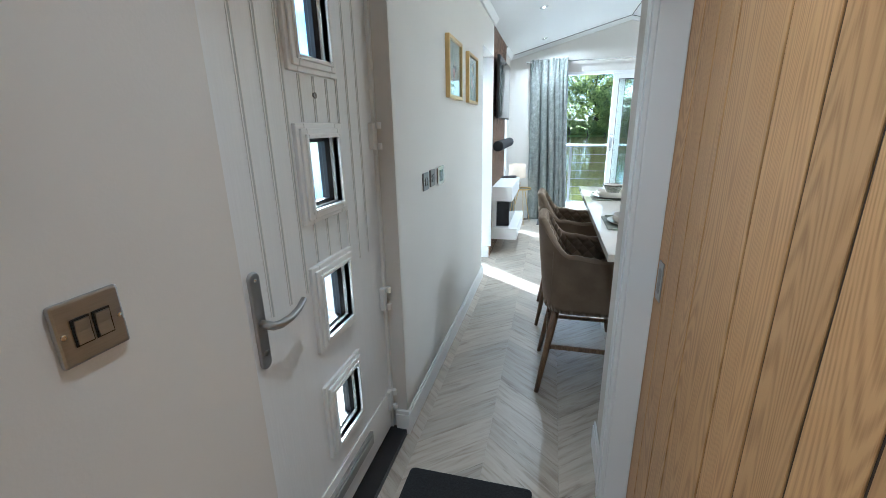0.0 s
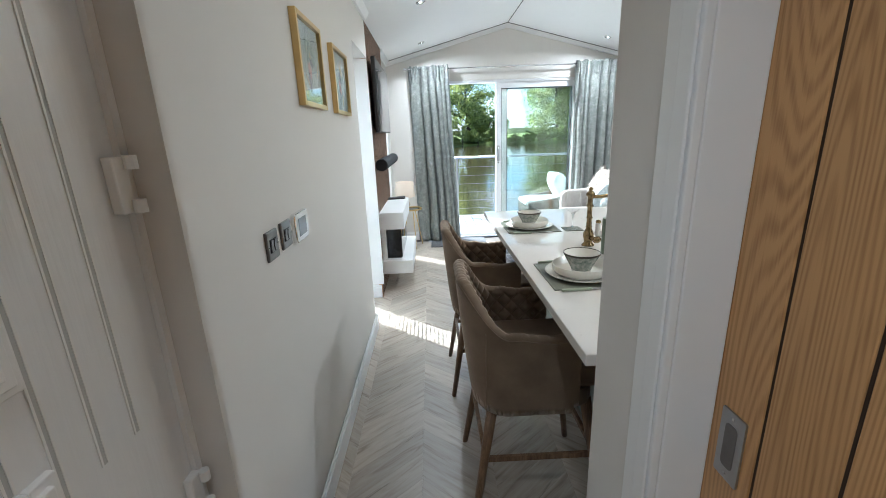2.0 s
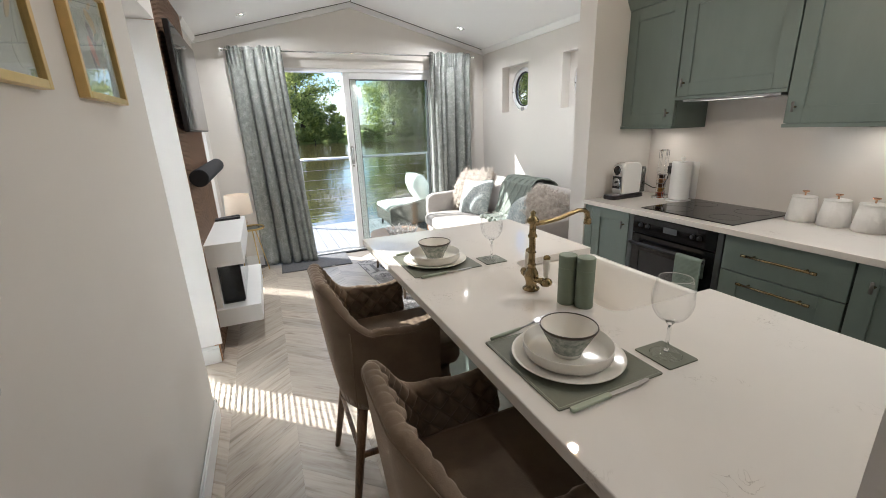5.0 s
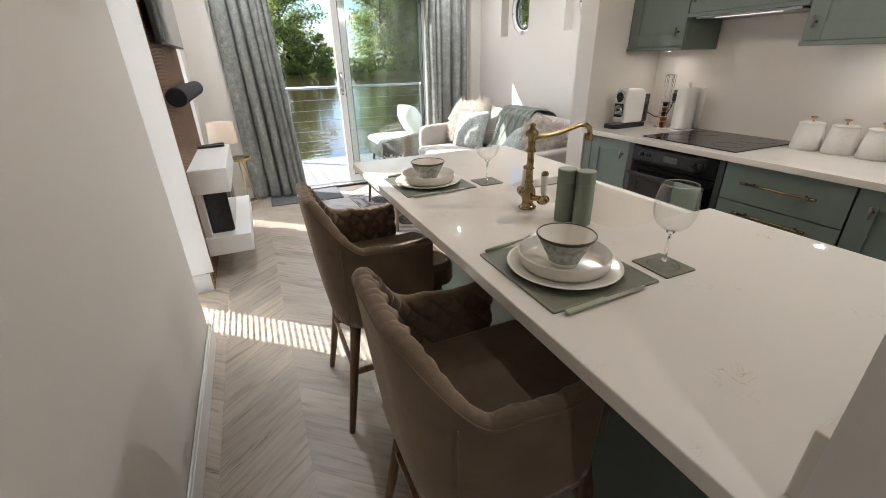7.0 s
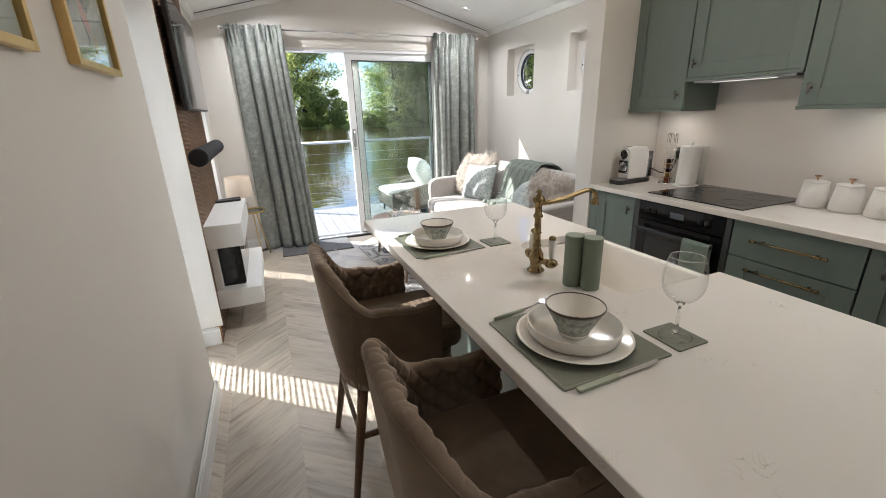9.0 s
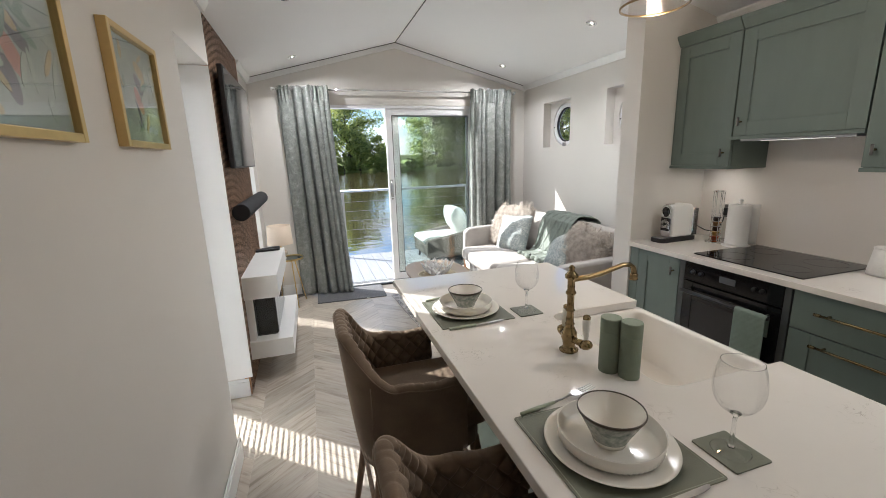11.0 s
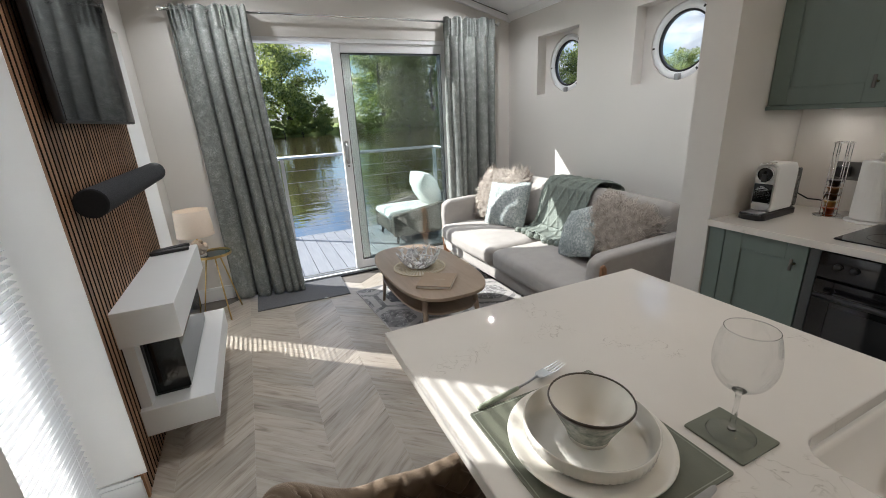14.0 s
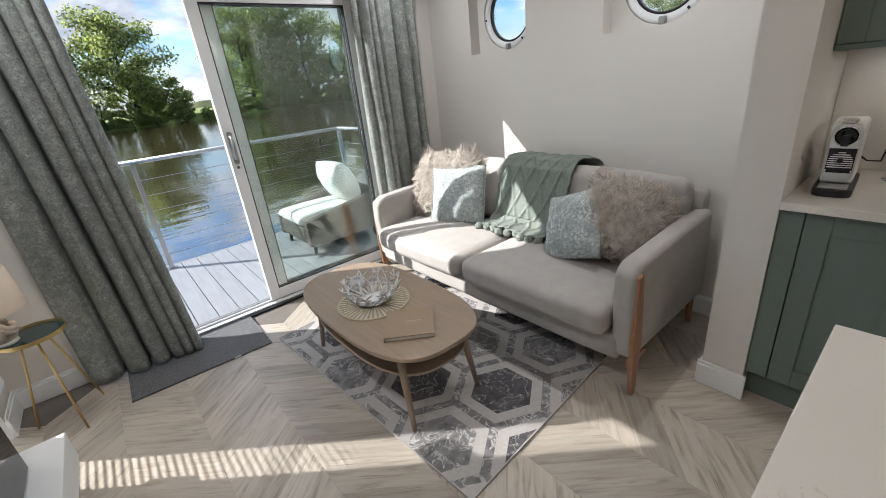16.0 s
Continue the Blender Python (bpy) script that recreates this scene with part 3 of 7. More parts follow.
part("pull_recess", prism(rounded(1.426, 1.452, 0.904, 0.984, 0.008, 4), 0.526, 0.5268, "x"), DARK_STEEL, pull)
for z in (0.892, 0.996):
    part("screw", lathe([(0, 0.001), (0.003, 0.0005), (0.003, -0.001)], 8), CHROME, pull, m=pose(0.5262, 1.4385, z, 0, -90, 0))
structure("door_casing", boxes((0.43, 0.446, 1.485, 1.575, 0, 2.10), (0.424, 0.43, 1.492, 1.53, 0, 2.10), (0.446, 0.53, 1.485, 1.50, 0, 2.07)), GLOSS_WHITE, "white moulded casing beside the oak door", 0.003)
hall_mat = thing("doormat", "charcoal ribbed doormat on the hall floor", "mat")
part("ribbed_top", prism(rounded(-0.33, 0.18, 0.78, 1.465, 0.02, 3), 0.0005, 0.010, "z"), mat("charcoal_pile", (0.028, 0.029, 0.031), 0.98, vary=0.5, scale=120, bump=1.0, bump_scale=300, bump_dist=0.004), hall_mat)

# ---- slatted panel, television, sound bar, fireplace ----
panel = thing("slat_panel", "floor to ceiling walnut slatted wall panel with an oak edge", "wall panel")
part("felt_backing", box(-0.47, -0.462, 4.527, 5.84, 0.002, 2.384), FELT, panel)
part("edge_strip", box(-0.47, -0.438, 4.512, 4.527, 0.002, 2.384), SLAT_EDGE, panel, "oak edge strip")
n_slat = 35
me_slat = None
for k in range(n_slat):
    y = 4.531 + k * (5.84 - 4.531) / n_slat
    if me_slat is None:
        s = part("slat", box(-0.463, -0.441, 0, 0.0235, 0.002, 2.384), SLAT_WOOD, panel, m=pose(0, y, 0))
        s.data.materials.append(FELT)
        for f in s.data.polygons:
            if abs(f.normal.y) > 0.9:
                f.material_index = 1
        me_slat = s.data
    else:
        s = new("slat", me_slat)
        s.parent, s.matrix_basis = panel, pose(0, y, 0)
tv = thing("television", "flat black wall-mounted television on the slatted panel", "television")
part("bracket", boxes((-0.445, -0.41, 5.05, 5.40, 1.65, 1.95)), BLACK, tv)
part("casing", box(-0.41, -0.378, 4.685, 5.725, 1.492, 2.118), BLACK, tv, bevel=0.006)
part("screen", box(-0.378, -0.376, 4.693, 5.717, 1.502, 2.110), BLACK_GLOSS, tv, "glossy black screen")
bar = thing("sound_bar", "black fabric cylindrical sound bar on the slatted panel", "speaker")
part("grille", tube([(-0.385, 4.70, 1.205), (-0.385, 4.703, 1.205), (-0.385, 5.947, 1.205), (-0.385, 5.95, 1.205)], [0.05, 0.056, 0.056, 0.05], 28), mat("speaker_fabric", (0.018, 0.019, 0.022), 0.9, vary=0.3, scale=160, bump=0.5, bump_scale=400), bar, smooth=False)
for yb in (4.95, 5.45):
    part("wall_bracket", box(-0.445, -0.40, yb, yb + 0.10, 1.19, 1.22), BLACK, bar)
fire = thing("wall_fireplace", "white floating electric fireplace with black glass firebox", "fireplace")
FPW = mat("fireplace_white", (0.76, 0.76, 0.75), 0.45, vary=0.03, scale=4)
part("top_shelf", box(-0.445, -0.215, 4.69, 5.67, 0.605, 0.765), FPW, fire, bevel=0.003)
part("base_shelf", box(-0.445, -0.155, 4.69, 5.70, 0.165, 0.295), FPW, fire, bevel=0.003)
part("back_panel", box(-0.445, -0.40, 4.72, 5.66, 0.295, 0.605), FPW, fire)
fb = part("firebox", boxes((-0.40, -0.392, 4.79, 5.57, 0.297, 0.604), (-0.392, -0.262, 4.79, 5.57, 0.297, 0.303)), BLACK, fire)
part("firebox_glass", boxes((-0.258, -0.255, 4.80, 5.56, 0.303, 0.603), (-0.392, -0.258, 4.80, 4.803, 0.303, 0.603), (-0.392, -0.258, 5.557, 5.56, 0.303, 0.603)), glass("smoked_glass", (0.10, 0.105, 0.11)), fire, "smoked glass firebox front")
for k in range(14):
    part("firebox_fin", box(-0.392, -0.384, 4.82 + k * 0.052, 4.842 + k * 0.052, 0.31, 0.595), BLACK_GLOSS, fb)
rnd = random.Random(4)
for k in range(16):
    bm = bmesh.new()
    bmesh.ops.create_icosphere(bm, subdivisions=1, radius=rnd.uniform(0.018, 0.035))
    part("coal", bm, mat("coal", (0.03, 0.027, 0.025), 0.8, vary=0.5, scale=50, bump=0.5) if k == 0 else bpy.data.materials["coal"], fire, m=pose(-0.33 + rnd.uniform(-0.035, 0.035), 4.86 + k * 0.042, 0.318, rnd.uniform(0, 90), rnd.uniform(0, 90), 0))
for dx, y, a in ((-0.345, 5.615, -63), (-0.345, 5.55, -80)):
    rc = thing("remote_control", "slim black remote control lying on the fireplace shelf", "remote", pose(dx, y, 0.765, 0, 0, a), "remotes")
    part("body", prism(rounded(-0.022, 0.022, -0.10, 0.10, 0.018, 4), 0.001, 0.018, "z"), BLACK, rc, bevel=0.003)
    part("keypad", prism(rounded(-0.014, 0.014, -0.07, 0.08, 0.01, 3), 0.018, 0.0195, "z"), mat("grey_keys", (0.06, 0.06, 0.065), 0.5) if a == -63 else bpy.data.materials["grey_keys"], rc)

# ---- tall side windows with venetian blinds ----
SLATS = mat("white_blind_slat", (0.80, 0.81, 0.82), 0.5)
for k, (y0, y1) in enumerate(((3.85, 4.51), (5.86, 6.37))):
    w = tagged(thing("window_%d" % (k + 1), "tall white framed side window behind a venetian blind", "window"), kind="structure")
    gy0 = y0 + (0.31 if k == 0 else 0.22)
    part("window_frame", boxes((-0.70, -0.645, y0, gy0, 0, 2.07), (-0.70, -0.645, y1 - 0.05, y1, 0, 2.07), (-0.70, -0.645, gy0, y1 - 0.05, 0, 0.06), (-0.70, -0.645, gy0, y1 - 0.05, 2.01, 2.07)), UPVC, w)
    p = part("pane", box(-0.68, -0.674, gy0, y1 - 0.05, 0.06, 2.01), PANE, w)
    p.visible_shadow = False
    # reveals coloured whiter than the cream wall to carry the window's light
    for ya, yb in ((y0, y0 + 0.004), (y1 - 0.004, y1)):
        structure("window_reveal", box(-0.64, (LX if k == 0 else -0.47) - 0.001, ya, yb, 0.13, 2.066), REVEAL_BRIGHT, "white reveal beside the tall side window, window light put into its colour")
    blind = thing("venetian_blind", "white venetian blind hanging in a tall recess, slats tilted open", "blind", group="side window blinds")
    part("headrail", box(-0.60, -0.57, y0 + 0.01, y1 - 0.012, 2.03, 2.065), UPVC, blind)
    me = None
    n = 74
    for i in range(n):
        z = 0.03 + i * (2.0 - 0.03) / n
        if me is None:
            s = part("slat", prism([(-0.0115, -0.0035), (0, -0.0005), (0.0115, -0.0035), (0.0115, -0.0028), (0, 0.0003), (-0.0115, -0.0028)], y0 + 0.012, y1 - 0.015, "y"), SLATS, blind, m=pose(-0.585, 0, z, 0, 20, 0))
            me = s.data
        else:
            s = new("slat", me)
            s.parent, s.matrix_basis = blind, pose(-0.585, 0, z, 0, 20, 0)
    part("bottom_rail", box(-0.598, -0.572, y0 + 0.012, y1 - 0.015, 0.008, 0.022), UPVC, blind)
    for y in (y0 + 0.1, y1 - 0.09):
        part("ladder_cord", boxes((-0.5705, -0.5695, y, y + 0.002, 0.02, 2.03), (-0.6005, -0.5995, y, y + 0.002, 0.02, 2.03)), SLATS, blind)

# ---- ceiling lights ----
LAMP = glow("warm_led", (1.0, 0.93, 0.82), 12.0)


def downlight(x, y, watts, spread=150):
    """A recessed downlight with a chrome ring and its lamp."""
    a = math.degrees(math.atan2(RIDGE_Z - EAVE, RX - RIDGE_X)) * (-1 if x < RIDGE_X else 1)
    d = thing("downlight", "small recessed chrome ceiling downlight, lit", "downlight", pose(x, y, ceil_z(x), 0, a, 0), "ceiling downlights")
    part("trim_ring", lathe([(0.010, -0.003), (0.027, -0.005), (0.030, -0.009), (0.042, -0.007), (0.044, 0.001), (0.010, 0.001), (0.010, -0.003)], 28), CHROME, d, smooth=True)
    part("lens", lathe([(0, -0.004), (0.010, -0.004), (0.010, 0.001), (0, 0.001)], 20), LAMP, d)
    la = bpy.data.lights.new("downlight_lamp", "AREA")
    la.shape, la.size, la.energy, la.color = "DISK", 0.018, watts, (1.0, 0.97, 0.93)
    la.spread = radians(spread)
    lo = new("downlight_lamp", la)
    lo.matrix_world = pose(x, y, ceil_z(x), 0, a, 0) @ pose(0, 0, -0.006)


# (2.236, 1.95) is an unseen lamp added to brighten the kitchen; hall pair unseen too
for x, y, watts in ((0.012, 6.185, 3.0), (0.035, 4.68, 3.0), (2.226, 6.19, 3.4), (2.236, 4.665, 3.4), (2.236, 1.95, 3.2), (0.05, 0.70, 1.1), (0.05, -0.5, 0.9)):
    downlight(x, y, watts, 100 if y < 1.5 else 150)

pendant = thing("pendant_light", "clear glass pendant lamp hanging over the island, lit", "lamp", pose(1.30, 3.05, 2.03))
part("shade", lathe([(0.115, 0.0), (0.113, 0.02), (0.10, 0.07), (0.07, 0.13), (0.03, 0.165), (0.028, 0.162), (0.067, 0.127), (0.097, 0.068), (0.110, 0.02), (0.112, 0.0), (0.115, 0.0)][:5], 36), THIN, pendant, smooth=True).visible_shadow = False
part("rim", lathe([(0.111, -0.003), (0.117, -0.003), (0.117, 0.003), (0.111, 0.003), (0.111, -0.003)], 36), BRASS, pendant, smooth=True)
part("bulb", lathe([(0, 0.04), (0.018, 0.046), (0.028, 0.07), (0.024, 0.10), (0.012, 0.13), (0, 0.132)], 20), glow("warm_bulb", (1.0, 0.62, 0.25), 9.0), pendant, smooth=True)
part("lamp_holder", lathe([(0, 0.12), (0.016, 0.122), (0.018, 0.17), (0.03, 0.175), (0.012, 0.20), (0, 0.20)], 20), BRASS, pendant, smooth=True)
pl_ = bpy.data.lights.new("pendant_lamp", "POINT")
pl_.energy, pl_.color, pl_.shadow_soft_size = 2.6, (1.0, 0.80, 0.60), 0.025
new("pendant_lamp", pl_).matrix_world = pose(1.30, 3.05, 2.045)
part("flex", tube([(0, 0, 0.20), (0, 0, ceil_z(1.30) - 2.03)], 0.003, 8), BLACK, pendant)
part("ceiling_rose", lathe([(0, -0.02), (0.045, -0.018), (0.05, 0.005), (0, 0.005)], 24), BRASS, pendant, m=pose(0, 0, ceil_z(1.30) - 2.03), smooth=True)

# ---- patio door ----
pd = tagged(thing("door_3", "white sliding patio door, standing half open to the deck", "patio door"), kind="structure")
part("outer_frame", boxes((-0.06, -0.005, 6.66, 6.775, 0, 2.125), (2.045, 2.10, 6.66, 6.775, 0, 2.125), (-0.005, 2.045, 6.66, 6.775, 2.092, 2.125), (-0.005, 2.045, 6.66, 6.775, -0.02, 0.022)), UPVC, pd)
part("sill_track", boxes((-0.005, 2.045, 6.70, 6.706, 0.022, 0.034), (-0.005, 2.045, 6.75, 6.756, 0.022, 0.034)), STEEL, pd)
part("threshold_strip", box(-0.04, 2.08, 6.625, 6.66, 0.0, 0.012), BLACK, pd)


def leaf_of(x0, x1, y, name):
    """A glazed leaf with its four rails and a pane."""
    lf = part(name, boxes((x0, x0 + 0.072, y, y + 0.045, 0.036, 2.092), (x1 - 0.05, x1, y, y + 0.045, 0.036, 2.092), (x0 + 0.072, x1 - 0.05, y, y + 0.045, 0.036, 0.115), (x0 + 0.072, x1 - 0.05, y, y + 0.045, 2.017, 2.092)), UPVC, pd, bevel=0.004)
    part("glazing_seal", boxes((x0 + 0.072, x0 + 0.079, y + 0.006, y + 0.04, 0.115, 2.017), (x1 - 0.057, x1 - 0.05, y + 0.006, y + 0.04, 0.115, 2.017), (x0 + 0.079, x1 - 0.057, y + 0.006, y + 0.04, 0.115, 0.122), (x0 + 0.079, x1 - 0.057, y + 0.006, y + 0.04, 2.010, 2.017)), BLACK, lf)
    for dy in (0.012, 0.032):
        p = part("pane", box(x0 + 0.072, x1 - 0.05, y + dy, y + dy + 0.004, 0.115, 2.017), DOOR_PANE, lf)
        p.visible_shadow = False
    return lf


leaf_in = leaf_of(0.965, 2.045, 6.68, "sliding_leaf")
leaf_out = leaf_of(1.05, 2.045, 6.73, "fixed_leaf")
h = part("door_handle", tube([(1.0, 6.68, 1.11), (1.0, 6.645, 1.112), (1.0, 6.635, 1.13), (1.0, 6.635, 1.23), (1.0, 6.645, 1.248), (1.0, 6.68, 1.25)], 0.010, 12), STEEL, leaf_in, "brushed steel pull handle", smooth=True)
part("handle_plate", prism(rounded(0.983, 1.017, 1.07, 1.28, 0.015, 4), 6.672, 6.68, "y"), STEEL, leaf_in)
part("lock_cylinder", lathe([(0, 0.004), (0.009, 0.003), (0.01, -0.002)], 14), DARK_STEEL, leaf_in, m=pose(1.0, 6.672, 1.05, 90, 0, 0))


# ---- curtains ----
def jacquard(name, dark, light, scale=55.0):
    """Chenille weave: mottled pale sprigs on a darker ground, with a nubbly thread relief."""
    m = mat(name, dark, 0.93, alt=light, scale=scale, bump=0.8, bump_scale=330, bump_dist=0.003)
    n, l = m.node_tree.nodes, m.node_tree.links
    t = n["Noise Texture"]
    t.inputs["Detail"].default_value, t.inputs["Roughness"].default_value, t.inputs["Distortion"].default_value = 5, 0.7, 1.3
    n["Map Range"].inputs["From Min"].default_value, n["Map Range"].inputs["From Max"].default_value = 0.44, 0.58
    big = n.new("ShaderNodeTexNoise")
    big.inputs["Scale"].default_value, big.inputs["Detail"].default_value = scale * 0.16, 3
    l.new(n["Mapping"].outputs["Vector"], big.inputs["Vector"])
    r = n.new("ShaderNodeMapRange")
    r.inputs["From Min"].default_value, r.inputs["From Max"].default_value = 0.35, 0.65
    r.inputs["To Min"].default_value, r.inputs["To Max"].default_value = 0.35, 1.0
    l.new(big.outputs["Fac"], r.inputs["Value"])
    mu = n.new("ShaderNodeMath")
    mu.operation = "MULTIPLY"
    l.new(n["Map Range"].outputs["Result"], mu.inputs[0])
    l.new(r.outputs["Result"], mu.inputs[1])
    l.new(mu.outputs[0], n["Mix"].inputs["Factor"])
    return m


CURTAIN = jacquard("sage_jacquard", (0.155, 0.168, 0.157), (0.42, 0.435, 0.412), 115.0)


def curtain(xa, xb, ya, yb, name_label, seed, pleats=6):
    """A lined pencil-pleat curtain: deep folds that open out towards the hem."""
    cu = thing("curtain", name_label, "curtain", group="patio door curtains")
    rnd = random.Random(seed)
    ph = [rnd.uniform(-0.5, 0.5) for _ in range(pleats + 2)]
    amp = [rnd.uniform(0.65, 1.25) for _ in range(pleats + 2)]
    amp[0], amp[1] = 0.35, 0.6
    width = [rnd.uniform(0.45, 1.6) for _ in range(pleats)]
    edge_u = [sum(width[:i]) / sum(width) for i in range(pleats + 1)]

    def fold_no(u):
        for i in range(pleats):
            if u <= edge_u[i + 1] or i == pleats - 1:
                return i + (u - edge_u[i]) / (edge_u[i + 1] - edge_u[i])

    def place(u, v, off=0.0):
        z = 0.02 + v * (2.30 - 0.02)
        low = 1 - v
        u0 = u
        u = u + (0.05 + 0.02 * low) * math.sin(2 * math.pi * u * 1.5 + seed) * math.sin(math.pi * u)
        k = fold_no(max(0.0, min(1.0, u + 0.018 * math.sin(2.6 * v + seed + 5 * u)))) 
        i = int(max(0, min(k, pleats - 1e-6)))
        f = k - i
        a = amp[i] * (1 - f) + amp[i + 1] * f
        x = (xa[0] + (xb[0] - xa[0]) * low) * (1 - u) + (xa[1] + (xb[1] - xa[1]) * low) * u
        depth = 0.075 + 0.04 * low ** 0.7
        ang = math.pi * (k + ph[i] * 0.12)
        fold = abs(math.sin(ang)) ** 0.62
        y = 6.60 - depth * 2.0 * a * (fold - 0.30) - 0.02 * low
        y += 0.022 * noise.noise(Vector((u * 9, v * 2.2, seed))) + 0.008 * noise.noise(Vector((u * 26, v * 5, seed + 3)))
        x -= (0.011 + 0.006 * low ** 0.5) * math.sin(2 * ang)
        if v > 0.93:
            y += (0.024 if v > 0.955 else 0.014) * math.sin(2 * math.pi * u0 * 15 + 2 * math.sin(9 * u0))
            z += 0.03 * noise.noise(Vector((u0 * 22, seed, 0))) * (v - 0.93) / 0.07
        return (x, min(y, 6.64) + off, z)
    bm = grid(200, 50, lambda u, v: place(u, v))
    ob = part("drape", bm, CURTAIN, cu, smooth=True)
    so = ob.modifiers.new("thickness", "SOLIDIFY")
    so.thickness = 0.004
    part("heading_tape", grid(150, 2, lambda u, v: place(u, 0.935 + 0.062 * v, -0.006)), CURTAIN, cu, smooth=True)
    return cu


curtain((-0.175, 0.335), (-0.13, 0.44), 0, 0, "sage grey patterned curtain hanging in deep folds, drawn open", 2)
curtain((2.00, 2.495), (1.97, 2.47), 0, 0, "sage grey patterned curtain gathered behind the sofa, drawn open", 5)
rod = thing("curtain_rail", "slim chrome curtain pole with ball finials over the patio door", "curtain pole")
part("pole", tube([(-0.19, 6.56, 2.268), (2.53, 6.56, 2.268)], 0.009, 14), CHROME, rod, smooth=True)
for x, s in ((-0.19, -1), (2.53, 1)):
    part("finial", lathe([(0, 0), (0.012, 0.002), (0.012, 0.008), (0.008, 0.012), (0.016, 0.02), (0.021, 0.033), (0.016, 0.047), (0, 0.053)], 20), CHROME, rod, m=pose(x, 6.56, 2.268, 0, 90 * s, 0), smooth=True)
for x in (-0.165, 2.51):
    part("wall_bracket", boxes((x - 0.008, x + 0.008, 6.56, 6.65, 2.262, 2.274), (x - 0.016, x + 0.016, 6.643, 6.65, 2.238, 2.298)), CHROME, rod)

# ---- portholes ----
for k, (y0, y1) in enumerate((N1, N2)):
    cy, cz = (y0 + y1) / 2 - 0.03, 1.842
    w = tagged(thing("window_%d" % (k + 3), "round white porthole window in a square wall niche", "porthole", pose(2.878, cy, cz, 0, -90, 0)), kind="structure")
    part("window_frame", lathe([(0.180, -0.03), (0.186, 0.008), (0.205, 0.022), (0.226, 0.02), (0.236, 0.0), (0.236, -0.03)], 48), UPVC, w, smooth=True)
    part("rubber_seal", lathe([(0.173, 0.004), (0.181, 0.009), (0.187, 0.007), (0.187, -0.02), (0.173, -0.02), (0.173, 0.004)], 48), BLACK, w, smooth=True)
    p = part("pane", lathe([(0, -0.012), (0.178, -0.012), (0.178, -0.018), (0, -0.018)], 48), PANE, w)
    p.visible_shadow = False
    part("catch", box(-0.236, -0.195, -0.018, 0.018, 0.015, 0.045), STEEL, w, bevel=0.006)
    for a in (95, 215, 325):
        part("screw_cap", box(-0.008, 0.008, -0.006, 0.006, 0, 0.004), BLACK, w, m=pose(0.215 * math.cos(radians(a)), 0.215 * math.sin(radians(a)), 0.02, 0, 0, a))
    # the backing board that closes the niche round the porthole
    bm = bmesh.new()
    ring_in = [(0.232 * math.cos(2 * math.pi * i / 48), 0.232 * math.sin(2 * math.pi * i / 48)) for i in range(48)]
    half_y, zt, zb = (y1 - y0) / 2, 2.10 - cz, 1.60 - cz
    ring_out = []
    for c, s in ring_in:
        f = min((half_y + 0.05) / abs(c) if abs(c) > 1e-6 else 9e9, ((zt if s > 0 else -zb) + 0.05) / abs(s) if abs(s) > 1e-6 else 9e9)
        ring_out.append((c * f, s * f))
    va = [bm.verts.new((2.88, cy + 0.0 + a, cz + b)) for a, b in ring_in]
    vb = [bm.verts.new((2.88, cy + a, cz + b)) for a, b in ring_out]
    for i in range(48):
        j = (i + 1) % 48
        bm.faces.new((va[i], va[j], vb[j], vb[i]))
    ob = structure("niche_back", bm, WALL, "cream painted back of the porthole niche")
    so = ob.modifiers.new("thickness", "SOLIDIFY")
    so.thickness, so.offset = 0.03, -1 if k < 0 else 1

# ---- outside: deck, rail, river, far bank ----
DECK = mat("grey_composite_deck", (0.30, 0.31, 0.33), 0.6, vary=0.2, scale=5, stretch=(9, 0.5, 1), bump=0.4, bump_scale=60, random_vary=0.08)
deck = tagged(thing("deck", "grey composite boarded deck over the water", "deck"), kind="structure")
me = None
for k in range(30):
    x = -1.0 + k * 0.148
    if me is None:
        b = part("plank", box(0, 0.142, 6.86, 8.52, -0.055, -0.03), DECK, deck, m=pose(x, 0, 0))
        me = b.data
    else:
        b = new("plank", me)
        b.parent, b.matrix_basis = deck, pose(x, 0, 0)
part("joists", box(-1.0, 3.43, 6.86, 8.5, -0.25, -0.06), BLACK, deck)
part("fascia", box(-1.0, 3.43, 8.52, 8.545, -0.25, -0.028), DECK, deck)
deck_w = tagged(thing("pontoon", "pale grey boarded walkway outside the front door", "deck"), kind="structure")
me = None
for k in range(26):
    y = -1.6 + k * 0.148
    if me is None:
        b = part("plank", box(-2.2, -0.72, 0, 0.14, -0.085, -0.06), DECK, deck_w, m=pose(0, y, 0))
        me = b.data
    else:
        b = new("plank", me)
        b.parent, b.matrix_basis = deck_w, pose(0, y, 0)
rail = thing("deck_railing", "stainless steel railing with tension wires round the deck", "railing")
for x, y in ((0.53, 8.42), (1.58, 8.42), (2.63, 8.42), (2.63, 7.0)):
    if x != 1.58:
        p = part("post", box(x - 0.02, x + 0.02, y - 0.02, y + 0.02, -0.03, 1.02), STEEL, rail)
        part("foot_plate", box(x - 0.045, x + 0.045, y - 0.045, y + 0.045, -0.03, -0.02), STEEL, p)
part("handrail", tube([(0.40, 8.42, 1.04), (2.60, 8.42, 1.04), (2.63, 8.39, 1.04), (2.63, 6.9, 1.04)], 0.021, 14), STEEL, rail, smooth=True)
for k in range(6):
    z = 0.12 + k * 0.15
    part("wire", tube([(0.53, 8.42, z), (2.63, 8.42, z), (2.63, 7.0, z)], 0.003, 6), STEEL, rail)

